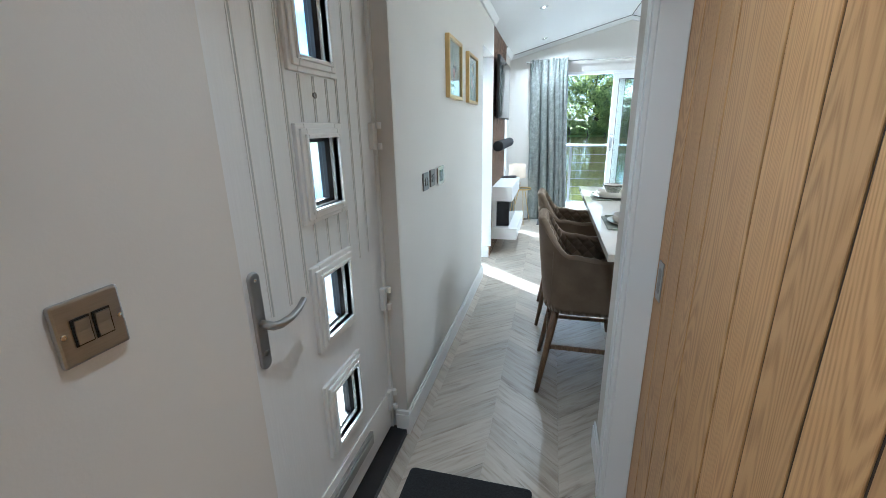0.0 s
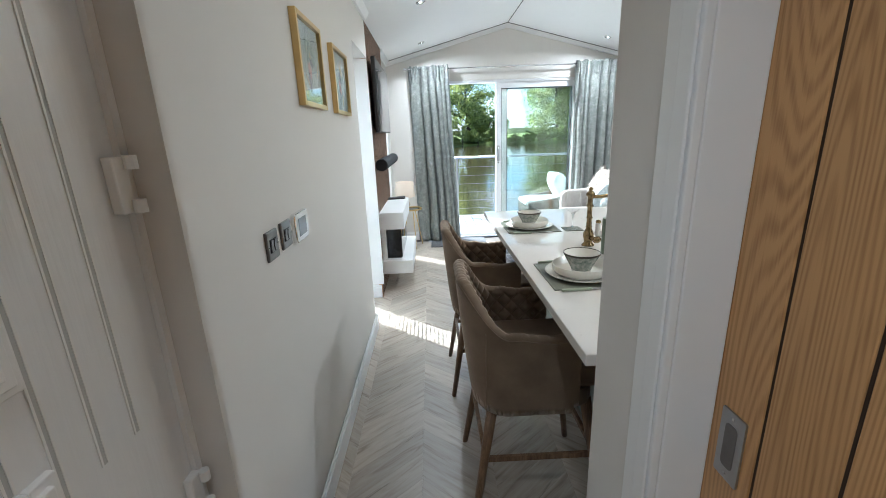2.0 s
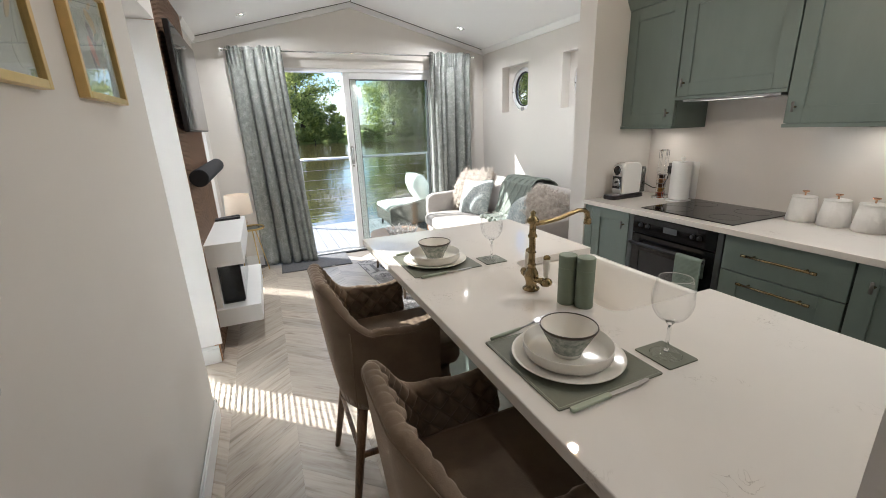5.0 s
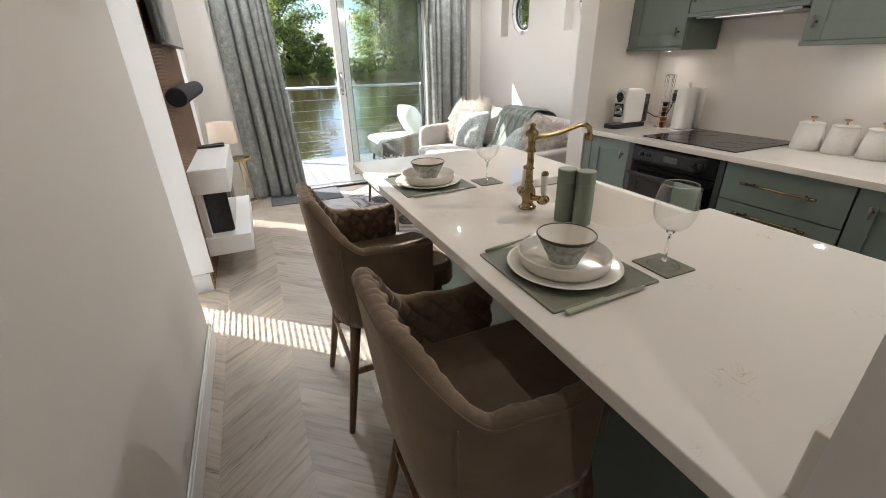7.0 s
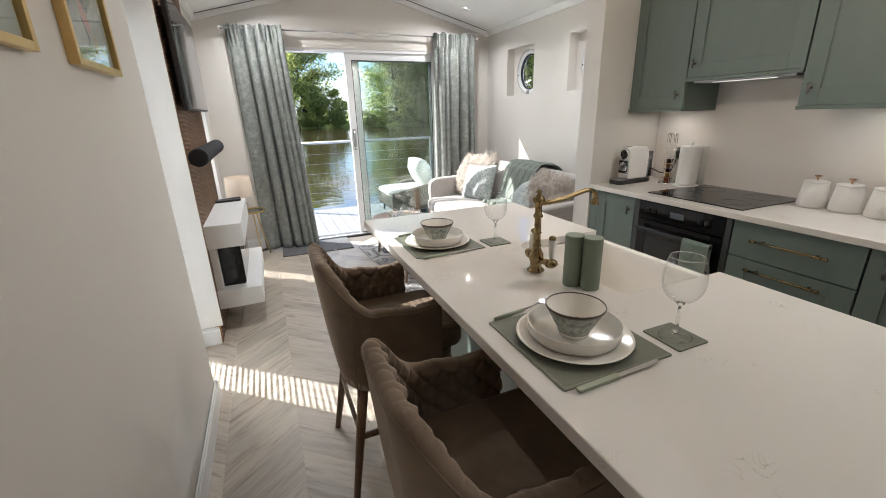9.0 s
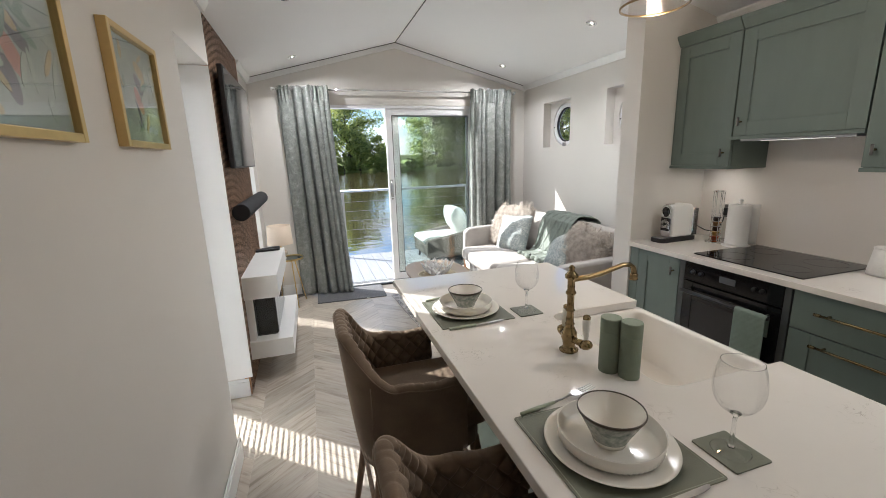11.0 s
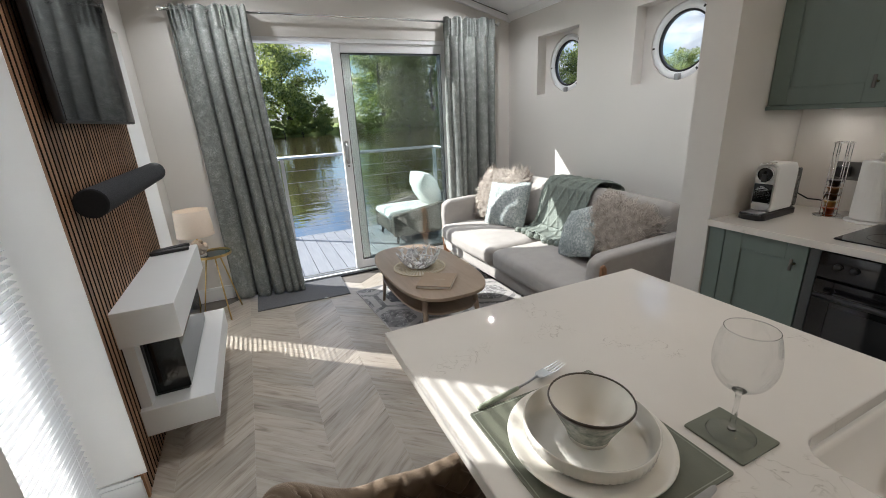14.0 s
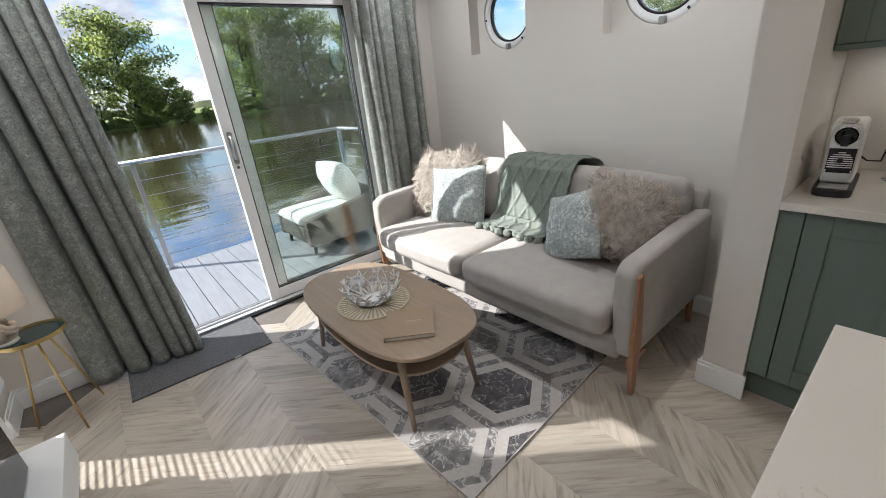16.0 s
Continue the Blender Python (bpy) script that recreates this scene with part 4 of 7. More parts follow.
def pillow(sx, sy, sz, n=22, power=0.5, puff=1.0, seed=1, wrinkle=0.0):
    """A stuffed cushion: a square pinched at its corners, full in the middle, in the x-y plane."""
    bm = bmesh.new()
    rnd = noise

    def side(sgn):
        def fn(u, v):
            a, b = 2 * u - 1, 2 * v - 1
            e = max(0.0, (1 - abs(a) ** 3) * (1 - abs(b) ** 3)) ** power
            pin = 1 - 0.06 * (1 - a * a) * abs(b) ** 3
            pin2 = 1 - 0.06 * (1 - b * b) * abs(a) ** 3
            w = wrinkle * rnd.noise(Vector((a * 3 + seed, b * 3, sgn * 2.0 + seed)))
            return (sx / 2 * a * pin2, sy / 2 * b * pin, sgn * (sz / 2 * e * puff + w * e))
        return fn
    grid(n, n, side(1), bm)
    grid(n, n, side(-1), bm)
    bmesh.ops.remove_doubles(bm, verts=bm.verts, dist=1e-5)
    bmesh.ops.recalc_face_normals(bm, faces=bm.faces)
    return bm


armchair = thing("garden_armchair", "grey woven garden armchair with white cushions on the deck", "garden chair", pose(2.02, 7.78, -0.03, 0, 0, 0))
WEAVE = mat("grey_weave", (0.13, 0.112, 0.095), 0.8, vary=0.6, scale=70, stretch=(1, 1, 3), bump=0.8, bump_scale=70, bump_dist=0.006)
CANVAS = mat("white_canvas", (0.72, 0.72, 0.70), 0.9, vary=0.04, scale=12, bump=0.2, bump_scale=200)
part("seat_base", box(-0.42, 0.36, -0.32, 0.32, 0.12, 0.30), WEAVE, armchair, bevel=0.03)
part("backrest", prism([(0.26, 0.12), (0.40, 0.12), (0.44, 0.50), (0.40, 0.53), (0.34, 0.50)], -0.40, 0.40, "y"), WEAVE, armchair, bevel=0.03)
for s in (-1, 1):
    part("armrest", prism([(-0.42, 0.10), (0.30, 0.10), (0.35, 0.50), (0.16, 0.46), (-0.20, 0.40), (-0.42, 0.37)], s * 0.36 - 0.045, s * 0.36 + 0.045, "y"), WEAVE, armchair, bevel=0.03)
for x in (-0.36, 0.34):
    for y in (-0.33, 0.33):
        part("leg", tube([(x * 0.95, y * 0.95, 0.14), (x, y, 0.0)], [0.022, 0.015], 10), BLACK, armchair)
part("seat_cushion", pillow(0.70, 0.60, 0.14, power=0.22), CANVAS, armchair, smooth=True, m=pose(-0.10, 0, 0.345))
part("back_cushion", pillow(0.46, 0.50, 0.28, power=0.55, wrinkle=0.01), CANVAS, armchair, smooth=True, m=pose(0.17, -0.02, 0.60, 0, 64, 0))

# the river is one wide rippled sheet
WATER = bpy.data.materials.new("river_water")
WATER.use_nodes = True
n_, l_ = WATER.node_tree.nodes, WATER.node_tree.links
b_ = n_["Principled BSDF"]
b_.inputs["Base Color"].default_value = (0.04, 0.032, 0.015, 1)
b_.inputs["Roughness"].default_value, b_.inputs["IOR"].default_value = 0.012, 3.0
b_.inputs["Specular IOR Level"].default_value = 1.0
co_ = n_.new("ShaderNodeTexCoord")
mp_ = n_.new("ShaderNodeMapping")
mp_.inputs["Scale"].default_value = (0.55, 1.6, 1)
no_ = n_.new("ShaderNodeTexNoise")
no_.inputs["Scale"].default_value, no_.inputs["Detail"].default_value = 1.1, 4
bu_ = n_.new("ShaderNodeBump")
bu_.inputs["Strength"].default_value, bu_.inputs["Distance"].default_value = 0.22, 0.05
l_.new(co_.outputs["Object"], mp_.inputs["Vector"])
l_.new(mp_.outputs["Vector"], no_.inputs["Vector"])
l_.new(no_.outputs["Fac"], bu_.inputs["Height"])
l_.new(bu_.outputs["Normal"], b_.inputs["Normal"])
structure("water", box(-900, 900, -900, 900, -1.2, -0.6), WATER, "brown rippled river reflecting trees and sky")
GRASS = mat("meadow_grass", (0.16, 0.24, 0.05), 0.9, vary=0.4, scale=0.15, alt=(0.27, 0.30, 0.08), bump=0.5, bump_scale=2, bump_dist=0.2)
bank_y = 80.0
bm = grid(80, 14, lambda u, v: (-300 + 700 * u, bank_y + (620 * v * v) + 2.0 * noise.noise(Vector((u * 40, 0, 0))) * (1 - v), -0.75 + min(1.0, v * 14) * (1.3 + 0.5 * noise.noise(Vector((u * 60, v * 9, 2)))) + 0.9 * v))
structure("ground", bm, GRASS, "green meadow on the far bank of the river")
structure("ground_east", grid(12, 30, lambda u, v: (34 + 500 * u, -120 + 260 * v, -0.8 + min(1, u * 12) * 1.6 + 0.2 * noise.noise(Vector((u * 9, v * 20, 5))))), GRASS, "green bank beside the mooring")

BARK = mat("bark", (0.075, 0.06, 0.045), 0.95, vary=0.4, scale=3, stretch=(4, 4, 0.5), bump=0.8, bump_scale=9, bump_dist=0.05)


def leaf_mat(name, color, through_color):
    """A leaf: glossy green upper side, and light that passes through it."""
    m = mat(name, color, 0.6, vary=0.5, scale=0.7)
    n, l = m.node_tree.nodes, m.node_tree.links
    tr, mix = n.new("ShaderNodeBsdfTranslucent"), n.new("ShaderNodeMixShader")
    tr.inputs["Color"].default_value = (*through_color, 1)
    mix.inputs["Fac"].default_value = 0.5
    l.new(n["Principled BSDF"].outputs["BSDF"], mix.inputs[1])
    l.new(tr.outputs["BSDF"], mix.inputs[2])
    l.new(mix.outputs["Shader"], n["Material Output"].inputs["Surface"])
    return m


LEAVES = [leaf_mat("leaf_fresh", (0.18, 0.225, 0.07), (0.52, 0.58, 0.17)), leaf_mat("leaf_dark", (0.085, 0.12, 0.042), (0.22, 0.29, 0.08))]


def tree_mesh(seed, height, spread, leaf, count, low=0.18):
    """Trunk with limbs, and a crown of small leaf clusters set along the limbs' ends, with gaps."""
    rnd = random.Random(seed)
    wood_bm = bmesh.new()
    top = height * 0.72
    trunk = [Vector((0.25 * math.sin(i), 0.2 * math.cos(i * 1.7), top * i / 6)) for i in range(7)]
    tube(trunk, [0.028 * height * (1 - 0.8 * i / 6) for i in range(7)], 8, wood_bm)
    tips = []
    for k in range(26):
        f = low + (1 - low) * (k + rnd.random()) / 26
        base = Vector((0, 0, top * f))
        a = k * 2.4 + rnd.uniform(-0.5, 0.5)
        reach = spread * (0.35 + 0.65 * math.sin(math.pi * min(1, 0.18 + 0.72 * f))) * rnd.uniform(0.7, 1.1)
        rise = height * (0.05 + 0.17 * rnd.random()) * (0.5 + f)
        end = base + Vector((reach * math.cos(a), reach * math.sin(a), rise))
        mid = base.lerp(end, 0.5) + Vector((0, 0, rise * 0.25))
        tube([base, mid, end], [0.009 * height * (1.1 - f), 0.005 * height, 0.001 * height], 5, wood_bm)
        tips += [(end, 0.16), (mid, 0.13), (base.lerp(end, 0.78) + Vector((0, 0, rise * 0.2)), 0.15)]
    tips.append((Vector((0, 0, height * 0.92)), 0.12))
    verts, faces, mats = [], [], []
    for _ in range(count):
        c, r = rnd.choice(tips)
        d = Vector((rnd.gauss(0, 1), rnd.gauss(0, 1), rnd.gauss(0, 0.8))).normalized() * (rnd.random() ** 0.45) * r * height * 0.75
        p = c + d
        if p.z < 0.05 * height:
            continue
        u = Vector((rnd.gauss(0, 1), rnd.gauss(0, 1), rnd.gauss(0, 1))).normalized()
        w = u.orthogonal().normalized()
        s = leaf * rnd.uniform(0.6, 1.3)
        i = len(verts)
        verts += [p - u * s, p + w * s * 0.6, p + u * s, p - w * s * 0.6]
        faces.append((i, i + 1, i + 2, i + 3))
        mats.append(0 if rnd.random() < 0.6 else 1)
    crown = bpy.data.meshes.new("crown")
    crown.from_pydata(verts, [], faces)
    for lm in LEAVES:
        crown.materials.append(lm)
    crown.polygons.foreach_set("material_index", mats)
    return wood_bm, crown


def tree(label, seed, height, spread, m, leaf=0.24, count=9000, low=0.18):
    t = thing("tree", label, "tree", m, "river bank trees")
    wood_bm, crown = tree_mesh(seed, height, spread, leaf, count, low)
    part("trunk", wood_bm, BARK, t)
    c = new("crown", crown)
    c.parent = t
    return t


t1 = tree("tall leafy green bank tree with an open crown", 11, 15.5, 5.8, pose(7.4, 83, -0.2), count=12000)
t2 = tree("broad dark green bank tree with drooping limbs", 23, 16.5, 6.5, pose(25.5, 86, -0.2), count=11000)
bush = tree("low rounded bank shrub of dense leaves", 31, 6.0, 3.6, pose(12.2, 83.5, -0.3), 0.2, 6000, 0.02)
for src, x, y, s, a in ((t1, -2.5, 85, 0.95, 80), (t1, -13, 86, 1.05, 200), (t2, 36.5, 86, 1.05, 70), (t2, 47, 84, 0.95, 160), (t1, 31, 90, 1.15, 20), (t1, 56, 86, 1.1, 290), (t2, -24, 88, 1.0, 30), (t1, 66, 88, 1.2, 10), (t2, 78, 85, 1.1, 100),
                        (bush, 3.0, 80.6, 0.6, 50), (bush, -1.5, 80.4, 0.55, 10), (bush, -5, 80.6, 0.7, 140), (bush, 6.2, 80.3, 0.55, 250), (bush, 9.2, 80.4, 0.6, 200), (bush, 13.0, 80.4, 0.42, 300), (bush, 16.2, 80.3, 0.3, 40), (bush, 19.0, 80.4, 0.34, 140), (bush, 21.8, 80.5, 0.55, 90), (bush, 25.5, 80.3, 0.6, 200), (bush, 29, 80.5, 0.7, 0), (bush, 32.5, 80.3, 0.6, 130), (bush, 36, 80.5, 0.7, 60), (bush, 40, 80.4, 0.6, 10), (bush, 44, 80.6, 0.75, 100), (bush, 48, 80.4, 0.6, 240), (bush, 52, 80.6, 0.8, 10), (bush, -9.5, 80.6, 0.7, 70), (bush, -14, 80.8, 0.9, 20), (bush, 57, 80.6, 0.8, 20), (bush, 62, 80.6, 0.9, 220), (bush, 67, 80.6, 0.9, 20),
                        (t1, 60, 15, 0.62, 40), (t2, 70, 34, 0.55, 10), (bush, 56, 20, 0.85, 30), (t1, 66, 52, 0.6, 130), (bush, 56, 38, 0.8, 0), (bush, 16, 150, 0.6, 0)):
    copy_thing(src, pose(x, y, (-0.55 if y < 82 else -0.1) if y > 60 else 0.6, 0, 0, a) @ Matrix.Scale(s, 4))
structure("field_edge", grid(60, 4, lambda u, v: (-60 + 200 * u, 180 + 3 * v, 0.5 + 2.6 * v * (1 + 0.35 * noise.noise(Vector((u * 50, 0, 0)))))), mat("reed_bed", (0.36, 0.33, 0.16), 0.95, vary=0.4, scale=1.5, alt=(0.2, 0.25, 0.1)), "pale reeds at the end of the far meadow")


# ---- kitchen ----
def quartz(name):
    """Warm white quartz with sparse broken grey veins and flecks."""
    m = mat(name, (0.695, 0.66, 0.61), 0.02, vary=0.03, scale=3)
    n, l = m.node_tree.nodes, m.node_tree.links
    b = n["Principled BSDF"]
    co = n.new("ShaderNodeTexCoord")
    t1 = n.new("ShaderNodeTexNoise")
    t1.inputs["Scale"].default_value, t1.inputs["Detail"].default_value, t1.inputs["Distortion"].default_value = 27.0, 6, 0.8
    ab = n.new("ShaderNodeMath")
    ab.operation = "SUBTRACT"
    ab.inputs[1].default_value = 0.5
    ab2 = n.new("ShaderNodeMath")
    ab2.operation = "ABSOLUTE"
    r1 = n.new("ShaderNodeMapRange")
    r1.inputs["From Min"].default_value, r1.inputs["From Max"].default_value, r1.inputs["To Min"].default_value, r1.inputs["To Max"].default_value = 0.003, 0.014, 1.0, 0.0
    t2 = n.new("ShaderNodeTexNoise")
    t2.inputs["Scale"].default_value, t2.inputs["Detail"].default_value = 5.5, 6
    r2 = n.new("ShaderNodeMapRange")
    r2.inputs["From Min"].default_value, r2.inputs["From Max"].default_value = 0.57, 0.66
    mu = n.new("ShaderNodeMath")
    mu.operation = "MULTIPLY"
    mx = n.new("ShaderNodeMix")
    mx.data_type = "RGBA"
    mx.inputs["B"].default_value = (0.49, 0.455, 0.405, 1)
    src = b.inputs["Base Color"].links[0].from_socket
    l.new(co.outputs["Object"], t1.inputs["Vector"])
    l.new(co.outputs["Object"], t2.inputs["Vector"])
    l.new(t1.outputs["Fac"], ab.inputs[0])
    l.new(ab.outputs[0], ab2.inputs[0])
    l.new(ab2.outputs[0], r1.inputs["Value"])
    l.new(t2.outputs["Fac"], r2.inputs["Value"])
    l.new(r1.outputs["Result"], mu.inputs[0])
    l.new(r2.outputs["Result"], mu.inputs[1])
    l.new(mu.outputs[0], mx.inputs["Factor"])
    l.new(src, mx.inputs["A"])
    l.new(mx.outputs["Result"], b.inputs["Base Color"])
    return m


QUARTZ = quartz("white_quartz")
# sage darkened for the carcasses, so gaps between fronts look shaded
SAGE_SHADED = mat("sage_gap_shade", (0.03, 0.04, 0.036), 0.7)
TAP_BRASS = mat("aged_brass", (0.36, 0.265, 0.135), 0.24, 1.0, vary=0.35, scale=18)


def shaker(parent, x, y0, y1, z0, z1, name="door", rail_w=0.075, rail_h=0.075):
    """A shaker front facing the room: four rails round a sunk panel."""
    d = part(name, box(x + 0.008, x + 0.018, y0 + 0.004, y1 - 0.004, z0 + 0.004, z1 - 0.004), SAGE, parent)
    for a, b in ((y0, y0 + rail_w), (y1 - rail_w, y1)):
        part("stile", box(x, x + 0.02, a, b, z0, z1), SAGE, d, bevel=0.0015)
    for a, b in ((z0, z0 + rail_h), (z1 - rail_h, z1)):
        part("rail", box(x, x + 0.02, y0 + rail_w, y1 - rail_w, a, b), SAGE, d, bevel=0.0015)
    return d


def t_knob(parent, x, y, z, flat=False):
    k = part("handle", tube([(x + 0.001, y, z), (x - 0.026, y, z)], 0.0055, 10), TAP_BRASS, parent, "small aged brass T-bar handle", smooth=True)
    d = (0, 0.024, 0) if flat else (0, 0, 0.024)
    part("handle_bar", tube([(x - 0.028, y - d[1], z - d[2]), (x - 0.028, y + d[1], z + d[2])], 0.0065, 10), DARK_STEEL, parent, smooth=True)


def bar_handle(parent, x, y0, y1, z):
    k = part("handle", tube([(x - 0.03, y0, z), (x - 0.03, y1, z)], 0.006, 10), TAP_BRASS, parent, "long aged brass bar handle", smooth=True)
    for y in (y0 + 0.035, y1 - 0.035):
        part("handle_stem", tube([(x + 0.001, y, z), (x - 0.028, y, z)], 0.0055, 8), TAP_BRASS, k, smooth=True)
    for y in (y0, y1):
        part("handle_collar", tube([(x - 0.03, y - 0.012, z), (x - 0.03, y + 0.012, z)], 0.0075, 10), TAP_BRASS, k, smooth=True)


KX = 2.15


def base_unit(y0, y1, label):
    u = thing("base_cabinet", label, "kitchen unit", group="kitchen base units")
    part("carcass", box(KX + 0.024, RX, y0, y1, 0.14, 0.888), SAGE_SHADED, u)
    part("plinth", box(KX + 0.06, RX, y0, y1, 0.0, 0.14), SAGE, u)
    return u


u = base_unit(3.592, 3.998, "sage green shaker base cabinet beside the wall pier")
part("filler", box(KX, KX + 0.022, 3.925, 3.998, 0.145, 0.885), SAGE, u, bevel=0.0015)
d = shaker(u, KX, 3.594, 3.921, 0.145, 0.885)
t_knob(d, KX, 3.632, 0.80)
u = base_unit(2.440, 2.970, "sage green drawer unit with long brass handles")
for z0, z1 in ((0.70, 0.885), (0.43, 0.695), (0.145, 0.425)):
    if z0 > 0.6:
        d = part("drawer", box(KX, KX + 0.02, 2.443, 2.967, z0, z1), SAGE, u, bevel=0.0015)
    else:
        d = shaker(u, KX, 2.443, 2.967, z0, z1, "drawer", 0.09, 0.06)
    bar_handle(d, KX, 2.56, 2.85, z1 - 0.045 if z0 < 0.6 else 0.80)
u = base_unit(1.80, 2.437, "sage green shaker base cabinet with two doors")
for y0, y1, ky in ((2.122, 2.434, 2.40), (1.803, 2.118, 1.85)):
    d = shaker(u, KX, y0, y1, 0.145, 0.885)
    t_knob(d, KX, ky - 0.03, 0.80)

oven = thing("built_in_oven", "black built-in oven with a glass door under the hob", "oven")
part("housing", box(KX + 0.02, RX, 2.975, 3.588, 0.14, 0.888), BLACK, oven)
part("plinth", box(KX + 0.06, RX, 2.975, 3.588, 0.0, 0.14), SAGE, oven)
part("side_trim", box(KX, KX + 0.02, 3.555, 3.588, 0.145, 0.885), mat("dark_trim", (0.05, 0.055, 0.055), 0.4), oven)
part("side_trim", box(KX, KX + 0.02, 2.975, 3.005, 0.145, 0.885), bpy.data.materials["dark_trim"], oven)
cp = part("control_panel", box(KX - 0.004, KX + 0.02, 3.008, 3.552, 0.775, 0.878), BLACK_GLOSS, oven, bevel=0.002)
part("display", box(KX - 0.0055, KX - 0.004, 3.24, 3.33, 0.81, 0.845), mat("dim_display", (0.10, 0.11, 0.12), 0.2), cp)
for y in (3.10, 3.14, 3.44, 3.49):
    part("control_knob", lathe([(0, 0.012), (0.012, 0.012), (0.014, 0.0), (0, 0.0)], 18), BLACK, cp, m=pose(KX - 0.004, y, 0.827, 0, -90, 0), smooth=True)
od_ = part("oven_door", boxes((KX - 0.002, KX + 0.02, 3.008, 3.07, 0.20, 0.765), (KX - 0.002, KX + 0.02, 3.49, 3.552, 0.20, 0.765), (KX - 0.002, KX + 0.02, 3.07, 3.49, 0.20, 0.27), (KX - 0.002, KX + 0.02, 3.07, 3.49, 0.66, 0.765)), BLACK_GLOSS, oven, bevel=0.002)
part("oven_window", box(KX + 0.002, KX + 0.01, 3.07, 3.49, 0.27, 0.66), mat("oven_glass", (0.02, 0.02, 0.022), 0.06), od_)
oh = part("oven_handle", tube([(KX - 0.045, 3.03, 0.715), (KX - 0.045, 3.53, 0.715)], 0.011, 12), BLACK, od_, smooth=True)
for y in (3.06, 3.50):
    part("handle_stem", tube([(KX - 0.002, y, 0.715), (KX - 0.045, y, 0.715)], 0.008, 8), BLACK, od_)
towel = thing("tea_towel", "quilted sage green cloth hung over the oven handle", "cloth")
TOWEL = mat("sage_quilt", (0.20, 0.255, 0.215), 0.9, vary=0.15, scale=30, bump=0.3, bump_scale=200)


def towel_at(u, v):
    y = 3.035 + 0.155 * u
    s = v * 0.42
    q = 0.0022 * abs(math.sin(28 * (u * 0.155 * 3.4 + s * 3.4)) * math.sin(28 * (u * 0.155 * 3.4 - s * 3.4)))
    if s < 0.10:
        return (KX - 0.031 + q, y, 0.615 + s)
    if s < 0.135:
        a = math.pi * (s - 0.10) / 0.035
        return (KX - 0.045 + 0.014 * math.cos(a), y, 0.715 + 0.014 * math.sin(a) + q)
    return (KX - 0.0605 - q - 0.008 * math.sin(u * 3.0) * (s - 0.135) * 2, y, 0.715 - (s - 0.135))


part("cloth", grid(30, 80, towel_at), TOWEL, towel, smooth=True).modifiers.new("thickness", "SOLIDIFY").thickness = 0.004

wt = thing("worktop", "white quartz kitchen worktop along the wall", "worktop")
part("slab", box(2.12, RX, 1.782, 3.998, 0.889, 0.92), QUARTZ, wt, bevel=0.003)
sb = thing("splashback", "glossy cream splashback panel behind the hob", "splashback")
part("sheet", box(RX - 0.008, RX - 0.0005, 1.785, 3.998, 0.921, 1.62), mat("cream_gloss_panel", (0.74, 0.70, 0.66), 0.16, vary=0.02, scale=2), sb)
hob = thing("induction_hob", "black glass induction hob set in the worktop", "hob")
part("glass_top", prism(rounded(2.19, 2.71, 2.965, 3.545, 0.008, 3), 0.9205, 0.926, "z"), BLACK_GLOSS, hob, bevel=0.0015)
for cx, cy, r in ((2.33, 3.10, 0.075), (2.33, 3.40, 0.09), (2.58, 3.10, 0.09), (2.58, 3.40, 0.075)):
    part("cooking_zone", lathe([(r, 0), (r + 0.0025, 0), (r + 0.0025, 0.0004), (r, 0.0004), (r, 0)], 40), mat("zone_print", (0.05, 0.05, 0.052), 0.2) if r == 0.075 and cy == 3.10 else bpy.data.materials["zone_print"], hob, m=pose(cx, cy, 0.9261))


def wall_unit(y0, y1, z0, label, doors, knob_y):
    u = thing("wall_cabinet", label, "kitchen unit", group="kitchen wall units")
    part("carcass", box(2.455, RX - 0.01, y0, y1, z0 + 0.005, 2.165), SAGE, u, bevel=0.001)
    part("pelmet", box(2.425, RX - 0.01, y0, y1, z0 - 0.012, z0 + 0.006), SAGE, u, bevel=0.001)
    w = (y1 - y0) / doors
    for k in range(doors):
        a, b = y0 + k * w + 0.002, y0 + (k + 1) * w - 0.002
        d = shaker(u, 2.432, a, b, z0 + 0.008, 2.163)
        t_knob(d, 2.432, knob_y[k], z0 + 0.085)
    part("cornice", prism([(2.43, 2.165), (2.40, 2.215), (2.395, 2.232), (RX - 0.01, 2.232), (RX - 0.01, 2.165)], y0, y1, "y"), SAGE, u, bevel=0.002)
    return u


wall_unit(3.582, 3.998, 1.415, "sage green shaker wall cabinet above the coffee machine", 1, [3.622])
wall_unit(2.963, 3.578, 1.585, "sage green shaker cooker hood cabinet over the hob", 1, [3.535])
wall_unit(2.37, 2.959, 1.415, "sage green shaker wall cabinet with a T-bar handle", 1, [2.915])
wall_unit(1.80, 2.366, 1.415, "sage green shaker wall cabinet near the partition", 1, [1.85])
hood = thing("hood_light", "slim steel extractor insert with a lit strip under the hood cabinet", "extractor")
part("steel_insert", box(2.45, 2.72, 3.0, 3.54, 1.562, 1.5735), STEEL, hood)
part("light_strip", box(2.47, 2.485, 3.10, 3.44, 1.5595, 1.562), glow("hood_led", (1.0, 0.95, 0.85), 0.3), hood)
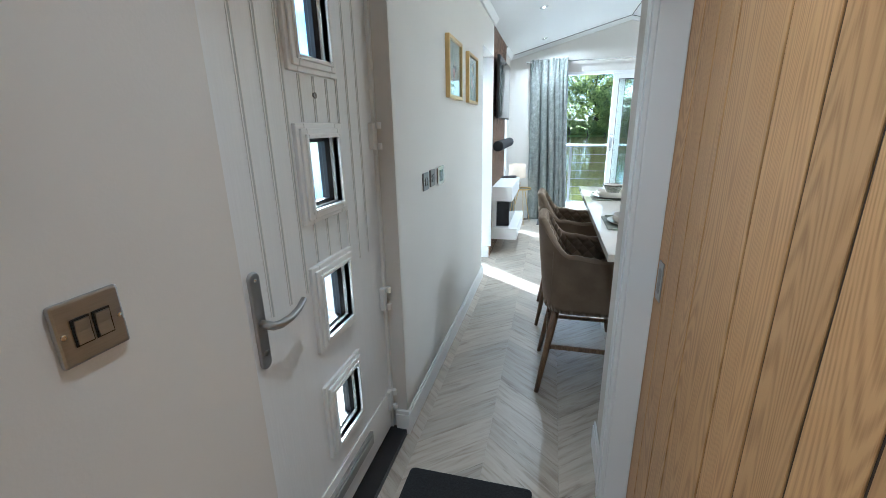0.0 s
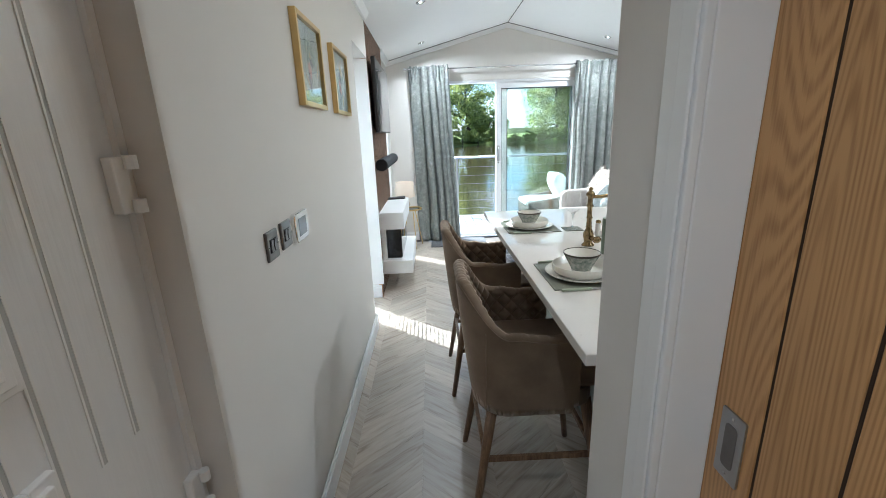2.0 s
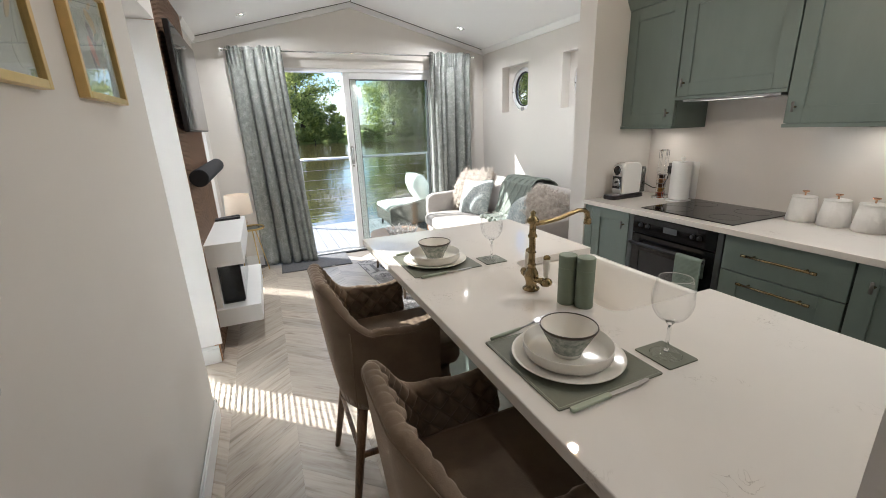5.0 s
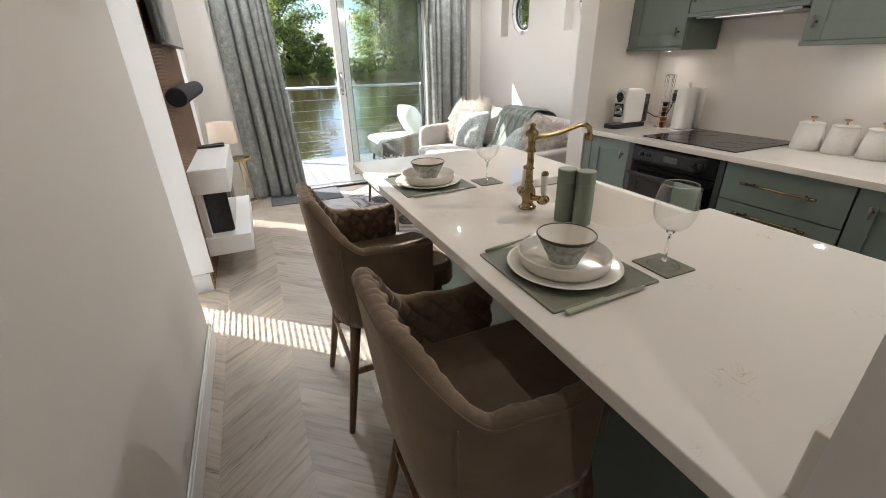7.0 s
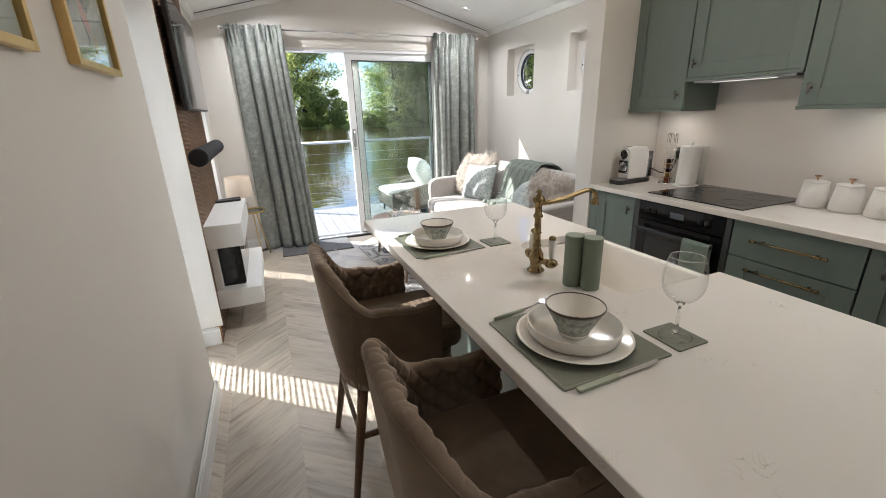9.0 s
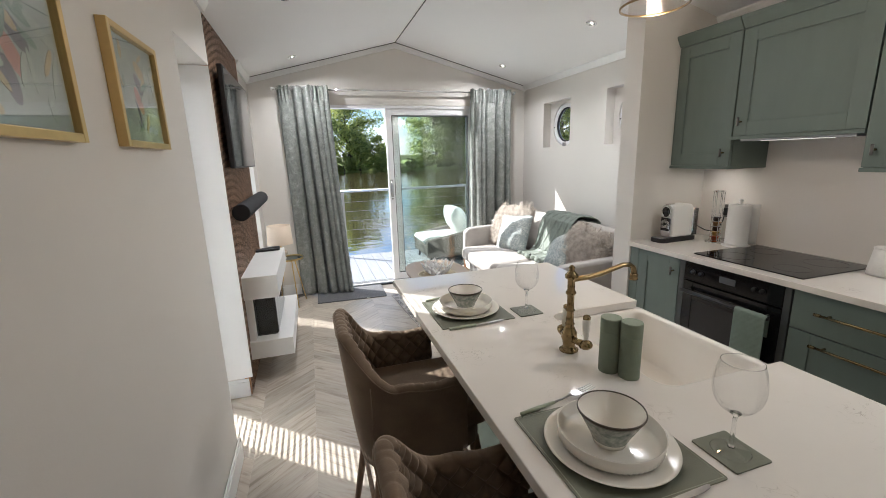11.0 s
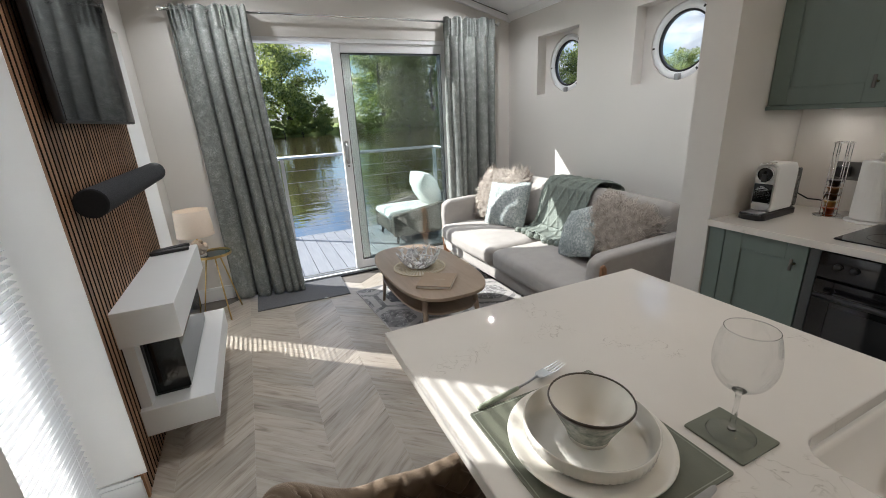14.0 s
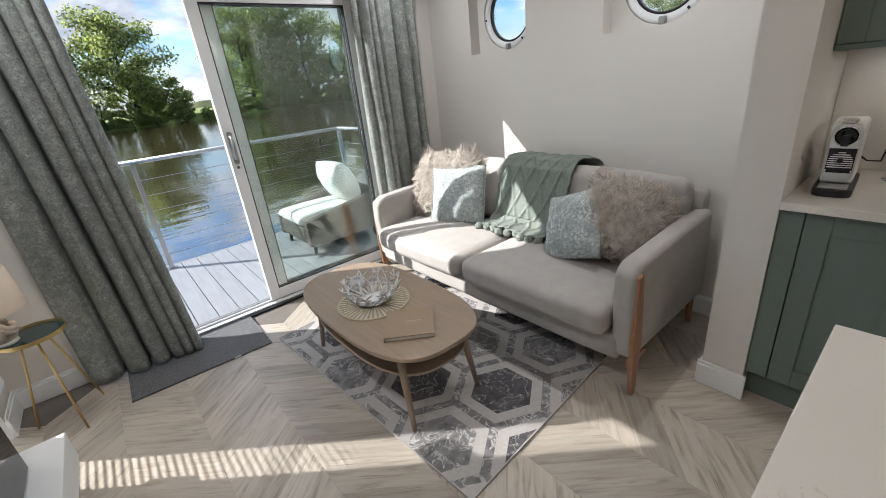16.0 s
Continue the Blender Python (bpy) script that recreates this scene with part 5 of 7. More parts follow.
for y in (3.79, 2.66):
    ul = thing("undercabinet_light", "small round light under a wall cabinet, lit", "light", pose(2.60, y, 1.403), "under-cabinet lights")
    part("casing", lathe([(0.022, 0.0), (0.033, 0.0), (0.033, -0.006), (0.022, -0.006), (0.022, 0.0)], 24), CHROME, ul)
    part("lens", lathe([(0, -0.001), (0.022, -0.001), (0.022, -0.005), (0, -0.005)], 20), LAMP, ul)
    la = bpy.data.lights.new("undercabinet_lamp", "AREA")
    la.shape, la.size, la.energy, la.color = "DISK", 0.04, 0.08, (1.0, 0.90, 0.76)
    new("undercabinet_lamp", la).matrix_world = pose(2.60, y, 1.394)

# coffee machine, capsule stand, paper roll, canisters, sockets
cm = thing("coffee_machine", "white capsule coffee machine with silver louvred front on a black tray", "coffee machine", pose(2.41, 3.895, 0.92, 0, 0, 3))
WHITE_PL = mat("white_plastic", (0.80, 0.79, 0.76), 0.35, vary=0.02)
part("drip_base", prism(rounded(-0.165, 0.15, -0.055, 0.055, 0.03, 5), 0.0, 0.028, "z"), BLACK, cm, bevel=0.004)
SILVER = mat("satin_silver", (0.62, 0.61, 0.59), 0.28, 1.0, vary=0.05, scale=30)
part("body", prism([(-0.076, 0.03), (0.11, 0.03), (0.115, 0.19), (0.110, 0.225), (0.090, 0.247), (0.06, 0.252), (-0.05, 0.252), (-0.072, 0.244), (-0.080, 0.225)], -0.045, 0.045, "y"), WHITE_PL, cm, bevel=0.010)
part("faceplate", prism(rounded(-0.041, 0.041, 0.036, 0.246, 0.028, 6), -0.084, -0.074, "x"), SILVER, cm, "satin silver front", bevel=0.002)
part("head_window", lathe([(0, 0.006), (0.026, 0.005), (0.031, 0.0), (0, 0.0)], 32), BLACK_GLOSS, cm, m=pose(-0.084, 0, 0.203, 0, -90, 0), smooth=True)
part("head_ring", lathe([(0.031, 0.0), (0.031, 0.007), (0.035, 0.007), (0.036, 0.0), (0.031, 0.0)], 32), CHROME, cm, m=pose(-0.084, 0, 0.203, 0, -90, 0), smooth=True)
part("head_latch", box(-0.096, -0.088, -0.011, 0.011, 0.168, 0.206), BLACK, cm, bevel=0.003)
part("lever", prism(rounded(-0.10, -0.03, -0.022, 0.022, 0.02, 5), 0.250, 0.257, "z"), CHROME, cm, bevel=0.002)
part("black_panel", box(-0.0865, -0.083, -0.037, 0.037, 0.072, 0.160), BLACK_GLOSS, cm)
for k in range(8):
    zk = 0.092 + k * 0.0075
    half = math.sqrt(max(0.0001, 0.034 ** 2 - max(0.0, zk - 0.112) ** 2))
    part("louvre", box(-0.092, -0.0865, -half, half, zk, zk + 0.0036), CHROME, cm)
part("spout", lathe([(0, 0.0), (0.009, 0.0), (0.008, 0.016), (0, 0.016)], 16), BLACK, cm, m=pose(-0.086, 0, 0.118, 0, -90, 0), smooth=True)
for yk in (-0.036, 0.033):
    part("drip_catch", box(-0.090, -0.084, yk, yk + 0.003, 0.066, 0.084), CHROME, cm)
part("drip_grid", box(-0.155, -0.085, -0.04, 0.04, 0.028, 0.034), STEEL, cm, bevel=0.002)
part("water_tank", box(0.115, 0.165, -0.04, 0.04, 0.03, 0.215), glass("smoky_tank", (0.6, 0.62, 0.63)), cm, bevel=0.006)
part("power_cord", tube([(0.15, -0.03, 0.10), (0.22, -0.06, 0.06), (0.27, -0.10, 0.05), (0.31, -0.11, 0.12), (0.34, -0.10, 0.19)], 0.0035, 8), BLACK, cm, smooth=True)
cs = thing("capsule_stand", "clear tube stand holding coffee capsules", "capsule holder", pose(2.585, 3.735, 0.92))
part("foot", lathe([(0, 0), (0.055, 0), (0.055, 0.006), (0.05, 0.009), (0, 0.009)], 28), CHROME, cs, smooth=True)
for k in range(6):
    a = k * math.pi / 3
    part("tube_rod", tube([(0.030 * math.cos(a), 0.030 * math.sin(a), 0.008), (0.030 * math.cos(a), 0.030 * math.sin(a), 0.335)], 0.002, 8), CHROME, cs, smooth=True)
part("top_ring", lathe([(0.029, 0.333), (0.036, 0.333), (0.036, 0.338), (0.029, 0.338), (0.029, 0.333)], 24), CHROME, cs)
for k in range(5):
    part("capsule", lathe([(0, 0), (0.016, 0.0), (0.024, 0.024), (0.027, 0.025), (0.027, 0.027), (0, 0.027)], 18), mat("capsule_foil_%s" % "abcde"[k], [(0.45, 0.12, 0.05), (0.5, 0.35, 0.12), (0.12, 0.07, 0.05), (0.4, 0.22, 0.1), (0.06, 0.05, 0.05)][k], 0.3, 1.0), cs, m=pose(0, 0, 0.012 + k * 0.032), smooth=True)
kr = thing("kitchen_roll", "white kitchen paper roll on an upright holder", "kitchen roll", pose(2.60, 3.60, 0.92))
part("holder_foot", lathe([(0, 0), (0.078, 0), (0.078, 0.006), (0, 0.008)], 32), GLOSS_WHITE, kr, smooth=True)
part("paper", lathe([(0.02, 0.012), (0.060, 0.012), (0.062, 0.02), (0.062, 0.255), (0.060, 0.262), (0.02, 0.262), (0.02, 0.012)], 40), mat("white_tissue", (0.84, 0.84, 0.83), 0.95, vary=0.03, scale=30, bump=0.5, bump_scale=150), kr)
part("holder_rod", lathe([(0, 0.0), (0.007, 0.0), (0.007, 0.275), (0.014, 0.282), (0.012, 0.293), (0, 0.296)], 16), GLOSS_WHITE, kr, smooth=True)
part("loose_sheet", grid(10, 2, lambda u, v: (0.064 + 0.02 * u * u, -0.005 - 0.06 * u, 0.012 + 0.25 * v)), bpy.data.materials["white_tissue"], kr, smooth=True).modifiers.new("thickness", "SOLIDIFY").thickness = 0.001
HAM = mat("hammered_white", (0.82, 0.81, 0.79), 0.4, vary=0.02, bump=0.9, bump_scale=55, bump_dist=0.004)
for x, y in ((2.60, 2.875), (2.60, 2.735), (2.60, 2.595)):
    cn = thing("canister", "white hammered storage canister with a rose gold knob", "canister", pose(x, y, 0.92), "kitchen canisters")
    part("jar", lathe([(0, 0.0), (0.064, 0.0), (0.067, 0.004), (0.052, 0.125), (0.0, 0.125)], 36), HAM, cn, smooth=True)
    lid = part("lid", lathe([(0, 0.134), (0.045, 0.133), (0.053, 0.131), (0.055, 0.128), (0.054, 0.125), (0, 0.125)], 36), HAM, cn, smooth=True)
    part("knob", lathe([(0, 0.132), (0.004, 0.133), (0.004, 0.148), (0.015, 0.154), (0.015, 0.159), (0, 0.160)], 18), mat("rose_gold", (0.72, 0.42, 0.28), 0.25, 1.0) if y == 2.875 else bpy.data.materials["rose_gold"], lid, "rose gold knob", smooth=True)
sk = thing("wall_socket", "dark nickel double socket with a black plug above the worktop", "socket")
part("faceplate", prism(rounded(3.66, 3.81, 1.07, 1.155, 0.004, 2), RX - 0.018, RX - 0.009, "x"), DARK_STEEL, sk, bevel=0.002)
part("plug", box(RX - 0.055, RX - 0.018, 3.745, 3.795, 1.085, 1.135), BLACK, sk, bevel=0.006)

# ---- island ----
isl = thing("kitchen_island", "sage green island base under a white quartz top", "island")
part("seating_panel", box(0.76, 0.782, 1.83, 3.64, 0.10, 0.886), SAGE, isl, bevel=0.001)
part("end_panel", box(0.782, 1.27, 3.618, 3.64, 0.10, 0.886), SAGE, isl, bevel=0.001)
part("carcass", boxes((0.784, 1.25, 1.84, 2.455, 0.10, 0.885), (0.784, 1.25, 3.055, 3.616, 0.10, 0.885), (0.784, 1.25, 2.455, 3.055, 0.10, 0.66)), SAGE_SHADED, isl)
part("plinth", box(0.80, 1.22, 1.84, 3.60, 0.0, 0.10), SAGE, isl)
for y0, y1, z1 in ((1.845, 2.45, 0.885), (3.06, 3.615, 0.885), (2.46, 3.05, 0.655)):
    bm = boxes((1.252, 1.272, y0, y0 + 0.075, 0.11, z1), (1.252, 1.272, y1 - 0.075, y1, 0.11, z1), (1.252, 1.272, y0 + 0.075, y1 - 0.075, 0.11, 0.185), (1.252, 1.272, y0 + 0.075, y1 - 0.075, z1 - 0.075, z1), (1.252, 1.264, y0 + 0.075, y1 - 0.075, 0.185, z1 - 0.075))
    part("door", bm, SAGE, isl, bevel=0.001)
notch = [(1.312, 3.035)]
for k in range(7):
    a = radians(90 + 90 * k / 6)
    notch.append((0.945 + 0.05 * math.cos(a), 2.985 + 0.05 * math.sin(a)))
for k in range(7):
    a = radians(180 + 90 * k / 6)
    notch.append((0.945 + 0.05 * math.cos(a), 2.53 + 0.05 * math.sin(a)))
notch += [(1.312, 2.48)]
it = thing("island_worktop", "white quartz island top with fine grey veins and a sink cut-out", "worktop")
part("slab", prism([(0.42, 1.78), (0.42, 3.725), (1.312, 3.725)] + notch + [(1.312, 1.78)], 0.888, 0.92, "z"), QUARTZ, it, bevel=0.003)
part("upstand", box(0.475, 1.312, 1.782, 1.80, 0.9202, 1.02), QUARTZ, it, bevel=0.002)
sink = thing("butler_sink", "white fireclay butler sink set into the island", "sink")
bm = bmesh.new()
rim_o, rim_i, low_i = rounded(0.875, 1.335, 2.455, 3.06, 0.02, 4), rounded(0.90, 1.305, 2.485, 3.03, 0.05, 4), rounded(0.925, 1.285, 2.51, 3.005, 0.06, 4)
rings = [[bm.verts.new((p[0], p[1], z)) for p in ring] for ring, z in ((rim_o, 0.67), (rim_o, 0.884), (rim_i, 0.884), (rim_i, 0.86), (low_i, 0.70), ([(1.1 + (p[0] - 1.1) * 0.85, 2.757 + (p[1] - 2.757) * 0.9) for p in low_i], 0.692))]
for a, b in zip(rings, rings[1:]):
    for i in range(len(a)):
        j = (i + 1) % len(a)
        bm.faces.new((a[i], a[j], b[j], b[i]))
bm.faces.new(rings[-1])
bm.faces.new(rings[0][::-1])
bmesh.ops.recalc_face_normals(bm, faces=bm.faces)
part("basin", bm, SINK_WHITE, sink, smooth=True).modifiers.new("bevel", "BEVEL").width = 0.006
part("waste", lathe([(0, 0.004), (0.02, 0.003), (0.042, 0.002), (0.045, 0.0), (0, 0.0)], 28), CHROME, sink, m=pose(1.1, 2.757, 0.6925), smooth=True)

tap = thing("mixer_tap", "antique brass bridge mixer tap with white lever handles", "tap", pose(0.79, 2.755, 0.92) @ Matrix.Diagonal((0.97, 0.9, 0.81, 1)))
part("body", lathe([(0, 0), (0.030, 0), (0.031, 0.006), (0.024, 0.012), (0.019, 0.022), (0.022, 0.042), (0.026, 0.055), (0.024, 0.075), (0.017, 0.092), (0.0125, 0.105), (0.0165, 0.110), (0.0125, 0.116), (0.0115, 0.16), (0.0155, 0.165), (0.0115, 0.17), (0.0112, 0.225), (0.0165, 0.23), (0.0165, 0.237), (0.0118, 0.245), (0.012, 0.285), (0.020, 0.292), (0.021, 0.305), (0.012, 0.315), (0.007, 0.322), (0.011, 0.33), (0.006, 0.338), (0, 0.342)], 28), TAP_BRASS, tap, smooth=True)
part("spout", tube([(0.0, 0, 0.285), (0.05, 0.003, 0.284), (0.11, 0.006, 0.290), (0.16, 0.009, 0.302), (0.20, 0.011, 0.312), (0.228, 0.012, 0.310), (0.246, 0.013, 0.296), (0.250, 0.013, 0.275), (0.250, 0.013, 0.262)], [0.011, 0.010, 0.0098, 0.0095, 0.0095, 0.0095, 0.0095, 0.0095, 0.0095], 14), TAP_BRASS, tap, smooth=True)
part("spout_tip", lathe([(0, 0), (0.014, 0), (0.015, 0.008), (0.012, 0.014), (0.014, 0.02), (0.012, 0.026), (0, 0.026)], 18), TAP_BRASS, tap, m=pose(0.25, 0.013, 0.245), smooth=True)
for s in (-1, 1):
    arm = part("valve_arm", tube([(0.0, 0, 0.052), (0.008, s * 0.032, 0.050), (0.016, s * 0.058, 0.050)], [0.014, 0.011, 0.015], 14), TAP_BRASS, tap, smooth=True)
    part("valve_cap", lathe([(0, -0.018), (0.016, -0.016), (0.019, 0.0), (0.016, 0.014), (0.011, 0.02), (0, 0.022)], 18), TAP_BRASS, arm, m=pose(0.018, s * 0.066, 0.05, s * -60, 0, 0), smooth=True)
    lev = part("lever", lathe([(0, 0), (0.007, 0.002), (0.009, 0.015), (0.011, 0.04), (0.0125, 0.07), (0.0115, 0.078), (0, 0.08)], 18), CERAMIC, tap, "white ceramic lever", smooth=True, m=pose(0.018, s * 0.062, 0.068, s * 4, 4, 0))
    part("lever_cap", lathe([(0, 0.078), (0.012, 0.079), (0.012, 0.088), (0.008, 0.094), (0, 0.097)], 18), TAP_BRASS, lev, smooth=True)

# salt and pepper cylinders
MILL = mat("sage_matt_cylinder", (0.19, 0.23, 0.17), 0.6, vary=0.08, scale=40, bump=0.1)
for x, y in ((0.822, 2.612), (0.850, 2.564)):
    ml = thing("pepper_mill", "plain matt sage green cylinder mill on the island", "mill", pose(x, y, 0.92), "sage mills")
    part("body", lathe([(0, 0), (0.0265, 0), (0.0275, 0.002), (0.0275, 0.118), (0.0268, 0.120), (0, 0.120)], 36), MILL, ml, smooth=False)
    part("cap", lathe([(0, 0.1205), (0.0272, 0.1205), (0.0278, 0.122), (0.0278, 0.157), (0.0265, 0.1595), (0, 0.1595)], 36), MILL, ml)

# place settings
LEATHER = mat("sage_leatherette", (0.14, 0.148, 0.108), 0.55, vary=0.08, scale=60, bump=0.35, bump_scale=350)
THREAD = mat("stitch_thread", (0.30, 0.32, 0.26), 0.8)
HANDLE_SAGE = mat("sage_cutlery_handle", (0.30, 0.34, 0.25), 0.4)
BOWL_OUT = mat("speckled_glaze", (0.50, 0.50, 0.44), 0.25, scale=70, alt=(0.16, 0.20, 0.18))
RIM = mat("bronze_rim", (0.06, 0.045, 0.03), 0.35, vary=0.1)


def place_setting(cx, cy, coaster, fork_spin):
    """Mat, two plates, bowl, cutlery, coaster and a wine glass, each a thing of its own."""
    x0, x1, y0, y1 = 0.468, 0.757, cy - 0.15, cy + 0.15
    pm = thing("placemat", "stitched sage leatherette placemat on the island", "placemat", group="placemats")
    part("sheet", prism(rounded(x0, x1, y0, y1, 0.004, 2), 0.9203, 0.9233, "z"), LEATHER, pm)
    part("stitching", boxes((x0 + 0.005, x1 - 0.005, y0 + 0.005, y0 + 0.0062, 0.9233, 0.9237), (x0 + 0.005, x1 - 0.005, y1 - 0.0062, y1 - 0.005, 0.9233, 0.9237), (x0 + 0.005, x0 + 0.0062, y0 + 0.0062, y1 - 0.0062, 0.9233, 0.9237), (x1 - 0.0062, x1 - 0.005, y0 + 0.0062, y1 - 0.0062, 0.9233, 0.9237)), THREAD, pm)
    pl = thing("dinner_plate", "cream stoneware dinner plate on a placemat", "plate", pose(cx, cy, 0.9235), "dinner plates")
    part("dish", lathe([(0, 0.003), (0.07, 0.003), (0.085, 0.005), (0.125, 0.013), (0.132, 0.0155), (0.1335, 0.014), (0.126, 0.009), (0.085, 0.0), (0, 0.0)], 56), CERAMIC, pl, smooth=True)
    pb = thing("pasta_bowl", "cream ribbed pasta bowl on the dinner plate", "bowl", pose(cx, cy, 0.930), "pasta bowls")
    prof = [(0, 0.004), (0.088, 0.004), (0.098, 0.010), (0.1035, 0.036), (0.1055, 0.037), (0.107, 0.0355), (0.1035, 0.012), (0.095, 0.002), (0.088, 0.0), (0, 0.0)]
    bm = lathe(prof, 120)
    for v in bm.verts:
        r = math.hypot(v.co.x, v.co.y)
        if 0.0945 < r and 0.001 < v.co.z < 0.0358 and r > 0.1 - (0.012 - v.co.z) * 0.5 and r > 0.1032 or (abs(v.co.z - 0.002) < 1e-4):
            a = math.atan2(v.co.y, v.co.x)
            f = 1 + 0.008 * math.cos(60 * a)
            v.co.x, v.co.y = v.co.x * f, v.co.y * f
    part("dish", bm, CERAMIC, pb, smooth=True)
    sbw = thing("soup_bowl", "flared speckled sage bowl with a bronze rim and cream inside", "bowl", pose(cx, cy, 0.9345), "soup bowls")
    part("inside", lathe([(0, 0.012), (0.022, 0.013), (0.034, 0.022), (0.0655, 0.0735)], 48), CERAMIC, sbw, smooth=True)
    part("outside", lathe([(0.0675, 0.0735), (0.062, 0.062), (0.040, 0.020), (0.036, 0.010)], 48), BOWL_OUT, sbw, "speckled sage glaze", smooth=True)
    part("foot_ring", lathe([(0.036, 0.010), (0.033, 0.0), (0.028, 0.0), (0.026, 0.008), (0, 0.009)], 40), CERAMIC, sbw, smooth=True)
    part("rim", lathe([(0.0652, 0.073), (0.0655, 0.0755), (0.0675, 0.0755), (0.0683, 0.073), (0.0655, 0.0672), (0.0648, 0.068)], 48), RIM, sbw, smooth=True)
    fk = thing("fork", "steel fork with a sage green handle", "fork", pose(x0 + 0.045, y1 + 0.006, 0.9205, 0, 0, fork_spin), "forks")
    part("handle", tube([(-0.025, 0, 0.006), (0.02, 0, 0.006), (0.075, 0, 0.0065)], [0.0045, 0.0055, 0.004], 10), HANDLE_SAGE, fk, "sage green handle", smooth=True)
    part("neck", tube([(0.073, 0, 0.0065), (0.10, 0, 0.008), (0.128, 0, 0.012)], [0.003, 0.0022, 0.003], 8), STEEL, fk, smooth=True)
    part("head", prism([(0.125, -0.004), (0.135, -0.0115), (0.158, -0.0125), (0.158, 0.0125), (0.135, 0.0115), (0.125, 0.004)], 0.0108, 0.0125, "z"), STEEL, fk)
    for k in range(4):
        yk = -0.0105 + k * 0.007
        part("tine", tube([(0.156, yk, 0.0116), (0.18, yk * 0.95, 0.013), (0.20, yk * 0.85, 0.017)], [0.0017, 0.0015, 0.0007], 6), STEEL, fk)
    kn = thing("knife", "steel knife with a sage green handle", "knife", pose(x0 + 0.02, y0 - 0.012, 0.9205, 0, 0, 2), "knives")
    part("handle", prism(rounded(0.0, 0.105, -0.0065, 0.0065, 0.003, 2), 0.001, 0.009, "z"), HANDLE_SAGE, kn, "sage green handle", bevel=0.002)
    part("blade", prism([(0.105, -0.005), (0.19, -0.0065), (0.215, -0.003), (0.222, 0.003), (0.215, 0.0055), (0.105, 0.005)], 0.004, 0.0058, "z"), STEEL, kn)
    cx0, cx1, cy0, cy1 = coaster
    co = thing("coaster", "square sage leatherette coaster under a wine glass", "coaster", group="coasters")
    part("sheet", prism(rounded(cx0, cx1, cy0, cy1, 0.003, 2), 0.9203, 0.9235, "z"), LEATHER, co)
    gx, gy = (cx0 + cx1) / 2, (cy0 + cy1) / 2
    wg = thing("wine_glass", "empty clear stemmed wine glass on a coaster", "glass", pose(gx, gy, 0.9236), "wine glasses")
    part("stem", lathe([(0, 0.0085), (0.0065, 0.0088), (0.0042, 0.02), (0.0038, 0.05), (0.0042, 0.078), (0.010, 0.0858), (0, 0.0858)], 40), STEM_GLASS, wg, smooth=True)
    part("foot", lathe([(0.0355, 0.0005), (0.02, 0.0042), (0.006, 0.009)], 40), THIN, wg, smooth=True)
    part("foot_rim", lathe([(0.0352, 0.0), (0.0362, 0.0006), (0.0352, 0.0014), (0.0345, 0.0007), (0.0352, 0.0)], 40), STEM_GLASS, wg, smooth=True)
    part("bowl", lathe([(0.0455 * math.sin(a), 0.142 - (0.0558 if a < math.pi / 2 else 0.09) * math.cos(a)) for a in (math.radians(126.7) * k / 16 for k in range(17))], 48), WINE_GLASS, wg, smooth=True)
    part("rim", lathe([(0.0362, 0.1955), (0.0368, 0.1965), (0.0362, 0.1972), (0.0356, 0.1965), (0.0362, 0.1955)], 40), STEM_GLASS, wg, smooth=True)


place_setting(0.612, 2.353, (0.782, 0.876, 2.206, 2.306), 8)
place_setting(0.612, 3.195, (0.782, 0.879, 3.048, 3.146), 8)


# ---- bar stools ----
LEG_WOOD = wood("stool_leg_wood", (0.10, 0.055, 0.028), (0.24, 0.14, 0.075), 2, 4.0, 0.45, 0.05)


